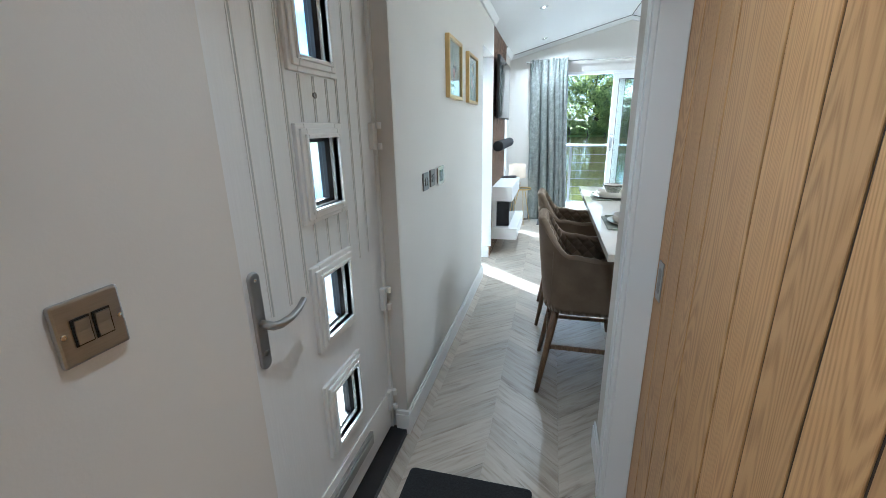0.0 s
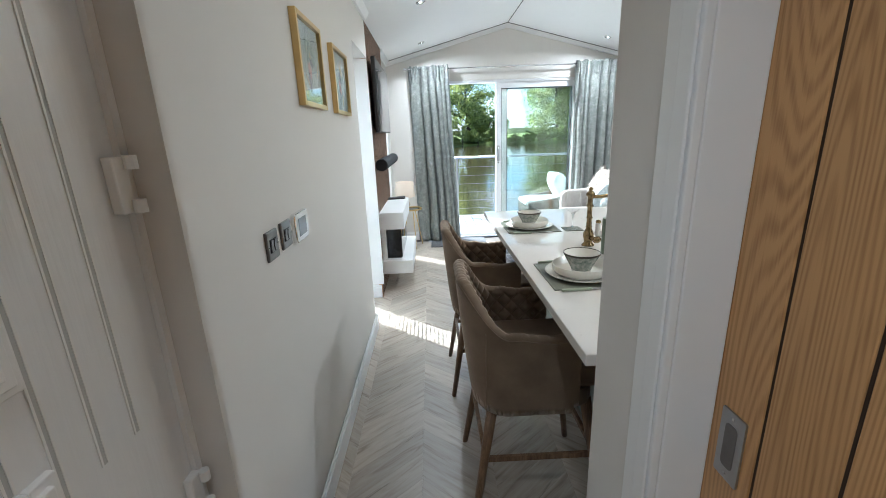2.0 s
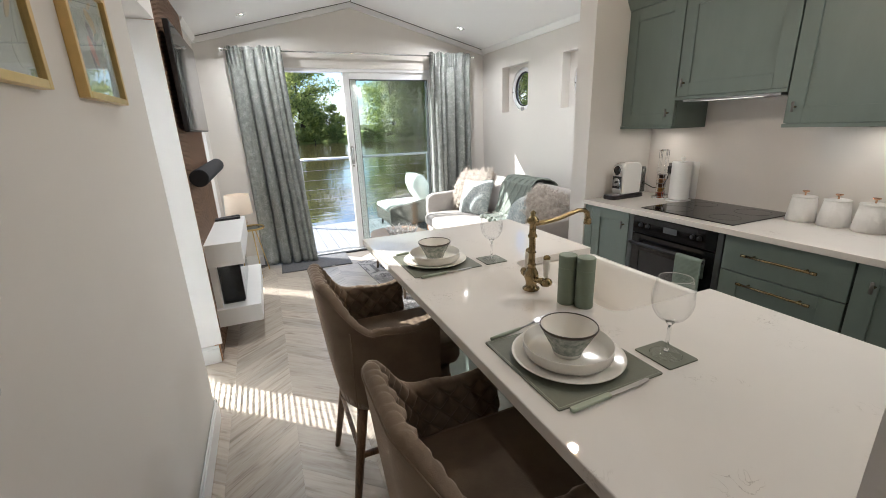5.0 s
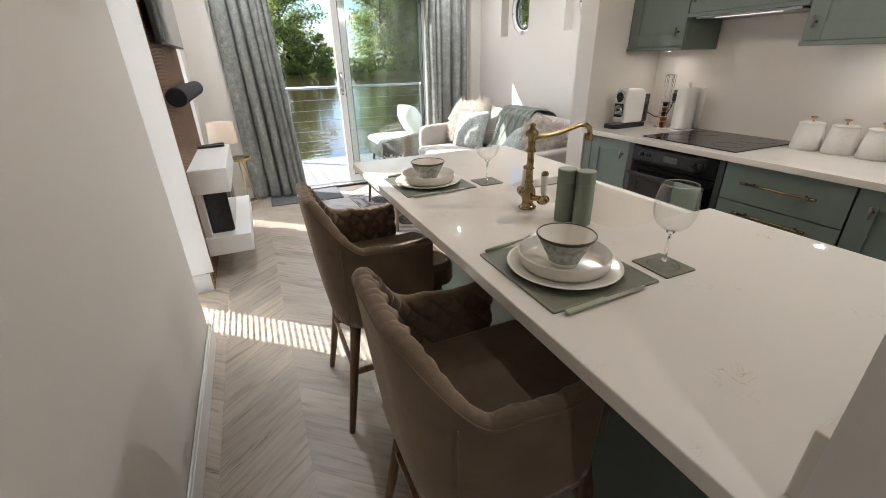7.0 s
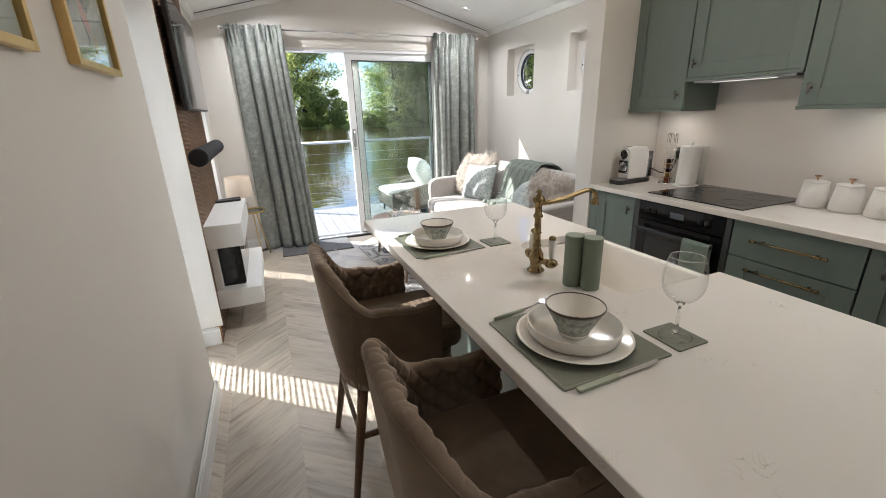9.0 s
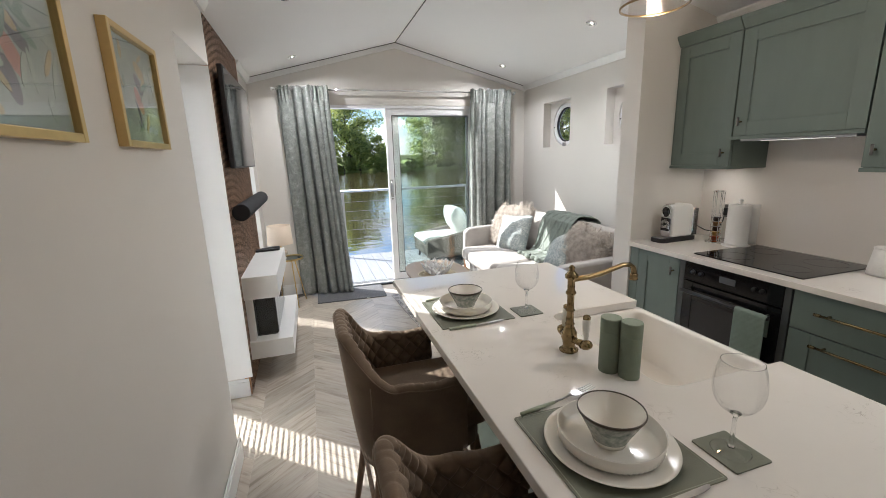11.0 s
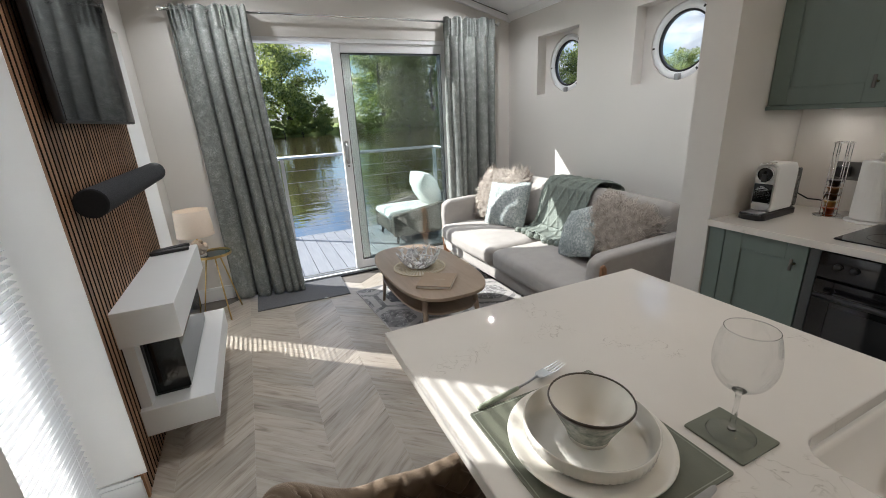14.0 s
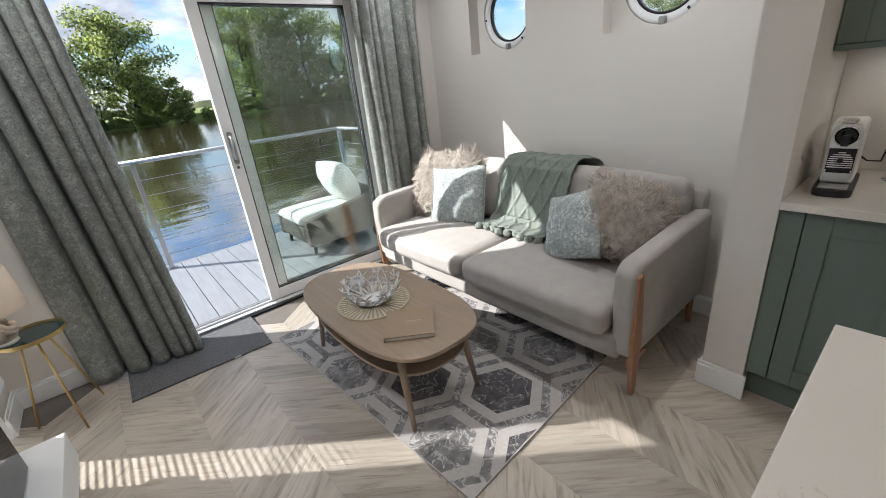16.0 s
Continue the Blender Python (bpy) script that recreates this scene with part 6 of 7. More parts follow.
def stool_shell():
    """The wrap-round quilted shell: a plan curve with a cross-section that rises to the back."""
    w, back, front, r = 0.252, -0.285, 0.125, 0.17
    straight, quarter, across = front - (back + r), math.pi * r / 2, 2 * (w - r)
    total = 2 * straight + 2 * quarter + across

    def plan_at(s):
        if s < straight:
            return Vector((front - s, -w)), Vector((0, -1))
        s -= straight
        if s < quarter:
            a = s / r
            return Vector((back + r - r * math.sin(a), -w + r - r * math.cos(a))), Vector((-math.sin(a), -math.cos(a)))
        s -= quarter
        if s < across:
            return Vector((back, -(w - r) + s)), Vector((-1, 0))
        s -= across
        if s < quarter:
            a = s / r
            return Vector((back + r - r * math.cos(a), w - r + r * math.sin(a))), Vector((-math.cos(a), math.sin(a)))
        s -= quarter
        return Vector((back + r + s, w)), Vector((0, 1))
    nu, ring = 420, []
    th = 0.042
    for i in range(nu + 1):
        s = total * i / nu
        p, nrm = plan_at(s)
        m_ = abs(2 * i / nu - 1)
        rise = 0.5 + 0.5 * math.cos(math.pi * min(1, max(0, (m_ - 0.20) / 0.40)))
        top = 0.80 + 0.165 * rise - 0.014 * math.sin(math.pi * min(1, max(0, (m_ - 0.66) / 0.34)))
        low = 0.485 + 0.03 * (m_ > 0.97)
        row = []
        sect = [("o", k / 9) for k in range(10)] + [("t", k / 12) for k in range(1, 12)] + [("i", 1 - k / 60) for k in range(61)]
        for kind, f in sect:
            if kind == "o":
                z, off = low + (top - th / 2 - low) * f, 0.0
            elif kind == "t":
                a = math.pi * f
                z, off = top - th / 2 + th / 2 * math.sin(a), -th / 2 * (1 - math.cos(a))
            else:
                z, off = 0.56 + (top - th / 2 - 0.56) * f, -th
            f_z = (z - 0.485) / 0.475
            lean = 0.80 + 0.20 * min(1.0, max(0.0, f_z)) ** 0.8
            q = 0.0
            if kind in "it":
                a1, a2 = (s + z * 0.95) / 0.064, (s - z * 0.95) / 0.064
                d1, d2 = abs(a1 - round(a1)), abs(a2 - round(a2))
                dm = min(d1, d2)
                q = 0.0075 * min(1.0, dm * 6.5) ** 0.6 + 0.009 * math.sin(math.pi * d1) * math.sin(math.pi * d2) - 0.006
            o = Vector((p.x, p.y)) + nrm * (off - q if kind == "i" else off)
            x = o.x + (1 - lean) * 0.26 * (-nrm.x if nrm.x < 0 else 0)
            y = o.y * (1 - (1 - lean) * 0.35)
            zz = z + (q * 0.4 * f if kind == "t" else 0)
            row.append((x, y, zz))
        ring.append(row)
    bm = bmesh.new()
    vs = [[bm.verts.new(c) for c in row] for row in ring]
    n = len(vs[0])
    for a, b in zip(vs, vs[1:]):
        for k in range(n - 1):
            bm.faces.new((a[k], b[k], b[k + 1], a[k + 1]))
        bm.faces.new((a[n - 1], b[n - 1], b[0], a[0]))
    bm.faces.new(vs[0])
    bm.faces.new(vs[-1][::-1])
    bmesh.ops.recalc_face_normals(bm, faces=bm.faces)
    edge = [Vector(row[9]) + Vector((0, 0, 0.004)) for row in ring]
    return bm, edge


def bar_stool(m):
    st = thing("bar_stool", "taupe velvet bar stool with quilted tub back and wooden legs", "bar stool", m, "island bar stools")
    bm, edge = stool_shell()
    shell = part("backrest", bm, FABRIC_BROWN, st, "quilted taupe velvet tub back", smooth=True)
    part("piping", tube(edge, 0.0028, 6), FABRIC_BROWN, shell, smooth=True)
    for s in (-1, 1):
        part("side_seam", tube([(-0.20, s * (0.235 + 0.004 * k / 8), 0.49 + k * 0.046) for k in range(8)], 0.002, 5), FABRIC_BROWN, shell, smooth=True)
    part("under_seat", prism(rounded(-0.21, 0.20, -0.205, 0.205, 0.07, 5), 0.487, 0.56, "z"), FABRIC_BROWN, st, bevel=0.01)
    seat = prism(rounded(-0.22, 0.245, -0.20, 0.20, 0.06, 6), 0.56, 0.655, "z")
    part("seat", seat, FABRIC_BROWN, st, "smooth taupe velvet seat pad", bevel=0.02)
    for x in (-1, 1):
        for y in (-1, 1):
            foot = (-0.248 if x < 0 else 0.243, y * 0.223, 0.0)
            top = (-0.165 if x < 0 else 0.175, y * 0.165, 0.50)
            part("leg", tube([foot, top], [0.0125, 0.021], 12), LEG_WOOD, st, "tapered walnut-stained wooden leg", smooth=True)
    z = 0.27
    f = z / 0.5
    xa, xb, ya = -0.248 + f * 0.083, 0.243 - f * 0.068, 0.223 - f * 0.058
    for s in (-1, 1):
        part("stretcher", box(xa, xb, s * ya - 0.008, s * ya + 0.008, z - 0.011, z + 0.011), LEG_WOOD, st, bevel=0.003)
    for x in (xa, xb):
        part("stretcher", box(x - 0.008, x + 0.008, -ya, ya, z + 0.012, z + 0.034), LEG_WOOD, st, bevel=0.003)
    return st


stool = bar_stool(pose(0.418, 2.357, 0))
copy_thing(stool, pose(0.385, 3.165, 0))


# ---- lounge ----
SAGE_CUSHION = jacquard("sage_speckled_weave", (0.22, 0.255, 0.248), (0.64, 0.665, 0.65), 65.0)
sofa = thing("sofa", "pale grey upholstered two-seat sofa with exposed wooden arm posts", "sofa", pose(0, 0, 0))
SY0, SY1 = 4.345, 6.42
SOFA_WOOD = wood("sofa_post_wood", (0.22, 0.105, 0.05), (0.40, 0.21, 0.11), 2, 4.0, 0.4, 0.05)


def puffy(x0, x1, y0, y1, z0, z1, r, bulge, n=20, seed=0):
    """An upholstered block: rounded edges and a gently swollen top and front."""
    bm = bmesh.new()
    bmesh.ops.create_cube(bm, size=1.0)
    bmesh.ops.subdivide_edges(bm, edges=bm.edges, cuts=n, use_grid_fill=True)
    cx, cy, cz = (x0 + x1) / 2, (y0 + y1) / 2, (z0 + z1) / 2
    hx, hy, hz = (x1 - x0) / 2, (y1 - y0) / 2, (z1 - z0) / 2
    for v in bm.verts:
        p = Vector((v.co.x * 2 * hx, v.co.y * 2 * hy, v.co.z * 2 * hz))
        c = Vector((max(-hx + r, min(hx - r, p.x)), max(-hy + r, min(hy - r, p.y)), max(-hz + r, min(hz - r, p.z))))
        d = p - c
        if d.length > 1e-6:
            p = c + d.normalized() * r
        a, b, e = p.x / hx, p.y / hy, p.z / hz
        p.z += bulge * max(0, e) * (1 - a * a) * (1 - b * b) + 0.004 * noise.noise(Vector((p.x * 7 + seed, p.y * 7, p.z * 7)))
        p.x -= 0.5 * bulge * max(0, -a) * (1 - b * b)
        v.co = p + Vector((cx, cy, cz))
    return bm


part("base", puffy(1.80, 2.62, SY0 + 0.06, SY1 - 0.06, 0.17, 0.32, 0.03, 0.0, 10), FABRIC_SOFA, sofa, smooth=True)
mid = (SY0 + SY1) / 2
for y0, y1 in ((SY0 + 0.105, mid - 0.004), (mid + 0.004, SY1 - 0.105)):
    c = part("seat_cushion", puffy(1.735, 2.42, y0, y1, 0.305, 0.455, 0.055, 0.03, 22, y0), FABRIC_SOFA, sofa, smooth=True)
    part("piping", tube([(1.785, y0 + 0.03, 0.312), (1.75, y0 + 0.06, 0.32), (1.742, (y0 + y1) / 2, 0.32), (1.75, y1 - 0.06, 0.32), (1.785, y1 - 0.03, 0.312)], 0.004, 6), FABRIC_SOFA, c, smooth=True)
    bc = part("back_cushion", puffy(-0.085, 0.085, y0 - 0.02, y1 + 0.0, -0.21, 0.215, 0.06, 0.02, 20, y1), FABRIC_SOFA, sofa, smooth=True, m=pose(2.49, 0, 0.655, 0, 13, 0))
part("back_frame", puffy(2.565, 2.69, SY0 + 0.04, SY1 - 0.04, 0.17, 0.80, 0.035, 0.0, 12), FABRIC_SOFA, sofa, smooth=True)
for y0, s in ((SY0, 1), (SY1 - 0.10, -1)):
    bm = prism([(1.815, 0.20), (1.79, 0.52), (1.80, 0.635), (1.86, 0.672), (2.35, 0.695), (2.62, 0.70), (2.66, 0.20)], y0, y0 + 0.10, "y")
    arm = part("arm", bm, FABRIC_SOFA, sofa, smooth=True, bevel=0.03)
    yo = y0 - 0.012 if s > 0 else y0 + 0.10
    part("arm_post", prism([(1.825, 0.0), (1.862, 0.0), (1.885, 0.30), (1.855, 0.61), (1.838, 0.635), (1.815, 0.62), (1.808, 0.30)], yo, yo + 0.026 if s > 0 else yo + 0.02, "y"), SOFA_WOOD, sofa, "warm brown wooden arm post", bevel=0.007)
    part("leg_rail", prism([(1.83, 0.145), (1.98, 0.165), (1.98, 0.19), (1.83, 0.20)], y0 + 0.005, y0 + 0.03, "y"), SOFA_WOOD, sofa, bevel=0.004)
    part("back_leg", tube([(2.62, y0 + 0.05, 0.0), (2.60, y0 + 0.05, 0.19)], [0.014, 0.022], 12), SOFA_WOOD, sofa, smooth=True)

sc1 = thing("cushion", "square sage speckled cushion with piped edges on the sofa", "cushion", pose(2.22, 5.88, 0.655, 0, -66, 20) @ pose(0, 0, 0, 0, 0, 4), "sage scatter cushions")
part("cover", pillow(0.43, 0.44, 0.17, 24, 0.8, 1.0, 3, 0.012), SAGE_CUSHION, sc1, smooth=True)
part("piping", tube([(0.21 * math.copysign(min(1, abs(1.35 * math.cos(a))), math.cos(a)), 0.215 * math.copysign(min(1, abs(1.35 * math.sin(a))), math.sin(a)), 0) for a in [2 * math.pi * k / 64 for k in range(65)]], 0.004, 6), SAGE_CUSHION, sc1, smooth=True)
sc2 = thing("cushion", "square sage speckled cushion tipped on its corner against a fur pillow", "cushion", pose(2.15, 4.87, 0.645, 0, -62, -18) @ pose(0, 0, 0, 0, 0, 24), "sage scatter cushions")
part("cover", pillow(0.40, 0.40, 0.15, 24, 0.8, 1.0, 7, 0.014), SAGE_CUSHION, sc2, smooth=True)


def fur_pillow(m, sx, sy, sz, label, seed, strands):
    """A pillow under a coat of curved tapering tufts."""
    fp = thing("fur_cushion", label, "cushion", m, "fur cushions")
    part("cover", pillow(sx, sy, sz, 18, 0.45), FUR, fp, smooth=True)
    rnd = random.Random(seed)
    verts, faces = [], []

    def coat(a, b, sgn):
        e = max(0.0, (1 - a ** 4) * (1 - b ** 4)) ** 0.45
        p = Vector((sx / 2 * a, sy / 2 * b, sgn * sz / 2 * e))
        return p, Vector((a * 0.9 * (1.2 - e), b * 0.9 * (1.2 - e), sgn * (0.35 + e))).normalized()
    per = 22
    for _ in range(strands // per):
        ca, cb_, sgn = rnd.uniform(-1, 1), rnd.uniform(-1, 1), rnd.choice((1, 1, 1, -1))
        p, nrm = coat(ca, cb_, sgn)
        curl = Vector((rnd.gauss(0.5, 0.6), rnd.gauss(0, 0.7), rnd.gauss(0, 0.2)))
        ln = rnd.uniform(0.055, 0.09)
        tip = p + nrm * ln * 0.55 + curl * ln * 0.6
        for _ in range(per):
            q, qn = coat(max(-1, min(1, ca + rnd.gauss(0, 0.14))), max(-1, min(1, cb_ + rnd.gauss(0, 0.14))), sgn)
            end = tip + (q - p) * 0.5 + Vector((rnd.gauss(0, 0.005), rnd.gauss(0, 0.005), rnd.gauss(0, 0.005)))
            mid_ = q.lerp(end, 0.5) + qn * ln * 0.28
            side = qn.cross(end - q)
            if side.length < 1e-6:
                continue
            side = side.normalized() * rnd.uniform(0.0014, 0.0027)
            i = len(verts)
            verts += [q - side, q + side, mid_ + side * 0.9, mid_ - side * 0.9, end]
            faces += [(i, i + 1, i + 2, i + 3), (i + 3, i + 2, i + 4)]
    me = bpy.data.meshes.new("fur")
    me.from_pydata(verts, [], faces)
    me.materials.append(FUR)
    ob = tagged(new("fur", me), kind="stuff")
    ob.parent = fp
    return fp


# the dark alt tone puts shade between tufts into the fur's colour
FUR = mat("blush_fur", (0.64, 0.585, 0.52), 0.85, scale=26, alt=(0.33, 0.28, 0.235))
fur_pillow(pose(2.31, 6.10, 0.675, 0, -68, 14), 0.44, 0.46, 0.17, "blush long-haired fur cushion in the sofa corner", 1, 24000)
fur_pillow(pose(2.31, 4.68, 0.64, 0, -62, 26) @ pose(0, 0, 0, 0, 0, -20), 0.36, 0.37, 0.27, "blush long-haired fur cushion leaning on the sofa arm", 2, 26000)

throw = thing("throw_blanket", "sage green diamond-knit throw with pompoms over the sofa back", "blanket")
KNIT = mat("sage_knit", (0.215, 0.245, 0.215), 0.95, vary=0.25, scale=60, bump=0.8, bump_scale=170, bump_dist=0.003)
over = [Vector(p) for p in ((2.70, 0.80), (2.69, 0.865), (2.64, 0.905), (2.56, 0.915), (2.475, 0.908), (2.425, 0.86), (2.398, 0.75), (2.368, 0.63), (2.338, 0.53), (2.29, 0.505), (2.17, 0.503))]


def throw_at(u, v):
    k = v * (len(over) - 1)
    i = min(int(k), len(over) - 2)
    p = over[i].lerp(over[i + 1], k - i)
    d = (over[i + 1] - over[i]).normalized()
    nx, nz = d.y, -d.x
    if nx > 0:
        nx, nz = -nx, -nz
    wdt = 0.30 - 0.035 * v
    cy = 5.30 + 0.07 * v
    y = cy + (2 * u - 1) * wdt + 0.012 * math.sin(v * 6 + u * 3)
    s = v * 0.78
    a1, a2 = ((2 * u - 1) * 0.30 + s * 0.62) / 0.115, ((2 * u - 1) * 0.30 - s * 0.62) / 0.115
    d1, d2 = abs(a1 - round(a1)), abs(a2 - round(a2))
    ridge = max(0.0, 1 - min(d1, d2) * 9)
    q = 0.011 * ridge ** 0.5 + 0.012 * math.sin(u * 9 + v * 3) * v + 0.006
    nn = Vector((-abs(d.y), abs(d.x))) if i > 3 else Vector((0, 1)) if i > 0 else Vector((1, 0))
    return (p.x + nn.x * q, y, p.y + nn.y * q)


part("knit", grid(90, 120, throw_at), KNIT, throw, smooth=True).modifiers.new("thickness", "SOLIDIFY").thickness = 0.006
rnd = random.Random(9)
for k in range(9):
    bm = bmesh.new()
    bmesh.ops.create_icosphere(bm, subdivisions=3, radius=0.027)
    for v in bm.verts:
        v.co *= 1 + 0.22 * noise.noise(v.co * 160 + Vector((k, 0, 0)))
    part("pompom", bm, KNIT, throw, m=pose(2.17 + rnd.uniform(-0.02, 0.02), 5.12 + k * 0.062, 0.49, rnd.uniform(0, 90), 0, 0))

# rug with nested hexagons
rug = thing("rug", "grey and cream hexagon patterned rug under the coffee table", "rug", pose(0.945, 4.495, 0, 0, 0, 3.8))
RUG_W, RUG_L = 1.22, 1.68


def marbled(name, ground, cloud, vein, width):
    """Woven marble figure: a clouded ground crossed by thin pale broken veins."""
    m = mat(name, ground, 0.95, alt=cloud, scale=14, bump=0.4, bump_scale=250)
    n, l = m.node_tree.nodes, m.node_tree.links
    n["Noise Texture"].inputs["Distortion"].default_value = 1.2
    t = n.new("ShaderNodeTexNoise")
    t.inputs["Scale"].default_value, t.inputs["Detail"].default_value, t.inputs["Roughness"].default_value, t.inputs["Distortion"].default_value = 9.0, 7, 0.65, 1.0
    l.new(n["Mapping"].outputs["Vector"], t.inputs["Vector"])
    sub, ab, r, mx = n.new("ShaderNodeMath"), n.new("ShaderNodeMath"), n.new("ShaderNodeMapRange"), n.new("ShaderNodeMix")
    sub.operation, ab.operation, mx.data_type = "SUBTRACT", "ABSOLUTE", "RGBA"
    sub.inputs[1].default_value = 0.5
    r.inputs["From Min"].default_value, r.inputs["From Max"].default_value = width * 0.35, width
    r.inputs["To Min"].default_value, r.inputs["To Max"].default_value = 1.0, 0.0
    mx.inputs["B"].default_value = (*vein, 1)
    b = n["Principled BSDF"]
    l.new(t.outputs["Fac"], sub.inputs[0])
    l.new(sub.outputs[0], ab.inputs[0])
    l.new(ab.outputs[0], r.inputs["Value"])
    l.new(r.outputs["Result"], mx.inputs["Factor"])
    l.new(b.inputs["Base Color"].links[0].from_socket, mx.inputs["A"])
    l.new(mx.outputs["Result"], b.inputs["Base Color"])
    return m


RUG_DARK = marbled("rug_dark", (0.045, 0.043, 0.046), (0.11, 0.105, 0.11), (0.46, 0.45, 0.44), 0.010)
RUG_BAND = mat("rug_band", (0.46, 0.435, 0.415), 0.95, vary=0.15, scale=60, bump=0.4, bump_scale=260)
RUG_VEIN = marbled("rug_vein", (0.10, 0.096, 0.098), (0.30, 0.29, 0.285), (0.55, 0.54, 0.525), 0.016)
part("backing", box(0, RUG_W, 0, RUG_L, 0.001, 0.009), RUG_VEIN, rug)
part("binding", boxes((-0.006, 0, 0, RUG_L, 0.001, 0.0105), (RUG_W, RUG_W + 0.006, 0, RUG_L, 0.001, 0.0105), (0, RUG_W, -0.006, 0, 0.001, 0.0105), (0, RUG_W, RUG_L, RUG_L + 0.006, 0.001, 0.0105)), RUG_BAND, rug)


def clipped(poly):
    """A polygon cut to the rug's edges."""
    for ax, lim, keep in ((0, 0.0, 1), (0, RUG_W, -1), (1, 0.0, 1), (1, RUG_L, -1)):
        out = []
        for i, p in enumerate(poly):
            q = poly[(i + 1) % len(poly)]
            pin, qin = (p[ax] - lim) * keep >= 0, (q[ax] - lim) * keep >= 0
            if pin:
                out.append(p)
            if pin != qin:
                f = (lim - p[ax]) / (q[ax] - p[ax])
                out.append((p[0] + f * (q[0] - p[0]), p[1] + f * (q[1] - p[1])))
        poly = out
        if len(poly) < 3:
            return []
    return poly


for row in range(-1, 6):
    for col in range(-1, 4):
        hx_, hy_ = 0.10 + col * 0.425 + (0.2125 if row % 2 else 0), 0.27 + row * 0.368
        for r_, z_, ma in ((0.222, 0.0100, RUG_BAND), (0.163, 0.0106, RUG_DARK if (row + col) % 2 else RUG_VEIN)):
            poly = clipped([(hx_ + r_ * math.sin(k * math.pi / 3), hy_ + r_ * math.cos(k * math.pi / 3)) for k in range(6)])
            if poly:
                part("hexagon", prism(poly, 0.0088, z_, "z"), ma, rug)

# coffee table
ct = thing("coffee_table", "oval oak coffee table with a lower shelf and splayed legs", "coffee table", pose(1.19, 5.385, 0.0105))
TABLE_WOOD = wood("table_oak", (0.235, 0.172, 0.12), (0.295, 0.218, 0.155), 1, 2.6, 0.42, 0.04)


def superellipse(a, b, p, n=72):
    return [(a * math.copysign(abs(math.cos(q)) ** (2 / p), math.cos(q)), b * math.copysign(abs(math.sin(q)) ** (2 / p), math.sin(q))) for q in (2 * math.pi * i / n for i in range(n))]


part("tabletop", prism(superellipse(0.30, 0.575, 3.0), 0.389, 0.411, "z"), TABLE_WOOD, ct, bevel=0.004)
part("apron", prism(superellipse(0.262, 0.52, 3.0), 0.372, 0.389, "z"), TABLE_WOOD, ct)
shelf = part("shelf", prism(superellipse(0.262, 0.51, 2.8), 0.268, 0.282, "z"), TABLE_WOOD, ct, bevel=0.003)
for a in (-1, 1):
    for b in (-1, 1):
        part("leg", tube([(a * 0.20, b * 0.475, 0.0), (a * 0.172, b * 0.40, 0.389)], [0.0115, 0.021], 14), TABLE_WOOD, ct, smooth=True)
tm = thing("round_placemat", "round gold and cream spoked table mat on the coffee table", "table mat", pose(1.155, 5.40, 0.4217) @ Matrix.Diagonal((1.12, 1.12, 1, 1)))
part("disc", lathe([(0, 0), (0.165, 0), (0.165, 0.002), (0, 0.002)], 48), mat("cream_straw", (0.60, 0.55, 0.46), 0.8, vary=0.15, scale=60), tm)
spoke = None
for k in range(44):
    if spoke is None:
        o = part("spoke", prism([(0.03, -0.0012), (0.162, -0.005), (0.162, 0.005), (0.03, 0.0012)], 0.002, 0.0045, "z"), mat("gold_straw", (0.38, 0.31, 0.20), 0.6, vary=0.2, scale=60), tm)
        spoke = o.data
    else:
        o = new("spoke", spoke)
        o.parent, o.matrix_basis = tm, pose(0, 0, 0, 0, 0, k * 360 / 44)
part("rim", lathe([(0.160, 0.0), (0.168, 0.0), (0.168, 0.005), (0.160, 0.005), (0.160, 0.0)], 48), mat("pale_gold_rim", (0.45, 0.37, 0.24), 0.45), tm)
cb = thing("coral_bowl", "openwork silvery glass coral bowl on a round mat", "bowl", pose(1.155, 5.40, 0.4245) @ Matrix.Scale(1.28, 4))
CORAL = mat("frosted_coral_glass", (0.80, 0.80, 0.79), 0.1, vary=0.15, scale=60)
CORAL.node_tree.nodes["Principled BSDF"].inputs["Transmission Weight"].default_value = 0.2
rnd = random.Random(21)
bm = lathe([(0, 0.004), (0.05, 0.003), (0.062, 0.008), (0.058, 0.012), (0.045, 0.009), (0, 0.01)], 24)
part("base", bm, CORAL, cb, smooth=True)
for k in range(30):
    a = 2 * math.pi * k / 30 + rnd.uniform(-0.08, 0.08)
    bm = bmesh.new()
    pts = []
    for j in range(6):
        f = j / 5
        r_ = 0.05 + 0.075 * f ** 0.8
        aa = a + 0.22 * math.sin(f * 4 + k * 1.7)
        pts.append(Vector((r_ * math.cos(aa), r_ * math.sin(aa), 0.008 + 0.085 * f ** 1.35 + rnd.uniform(-0.004, 0.004))))
    tube(pts, [0.0050, 0.0046, 0.0042, 0.0038, 0.0034, 0.0022], 6, bm)
    for j in (2, 3, 4):
        d = Vector((-math.sin(a), math.cos(a), 0)) * rnd.choice((-1, 1)) * 0.022 + Vector((0, 0, rnd.uniform(0.005, 0.02)))
        tube([pts[j], pts[j] + d * 0.6, pts[j] + d], [0.0036, 0.0032, 0.0018], 5, bm)
    part("branch", bm, CORAL, cb, smooth=True)
orb = thing("glass_tealight", "small faceted glass tealight beside the coral bowl", "tealight", pose(1.175, 5.60, 0.4217))
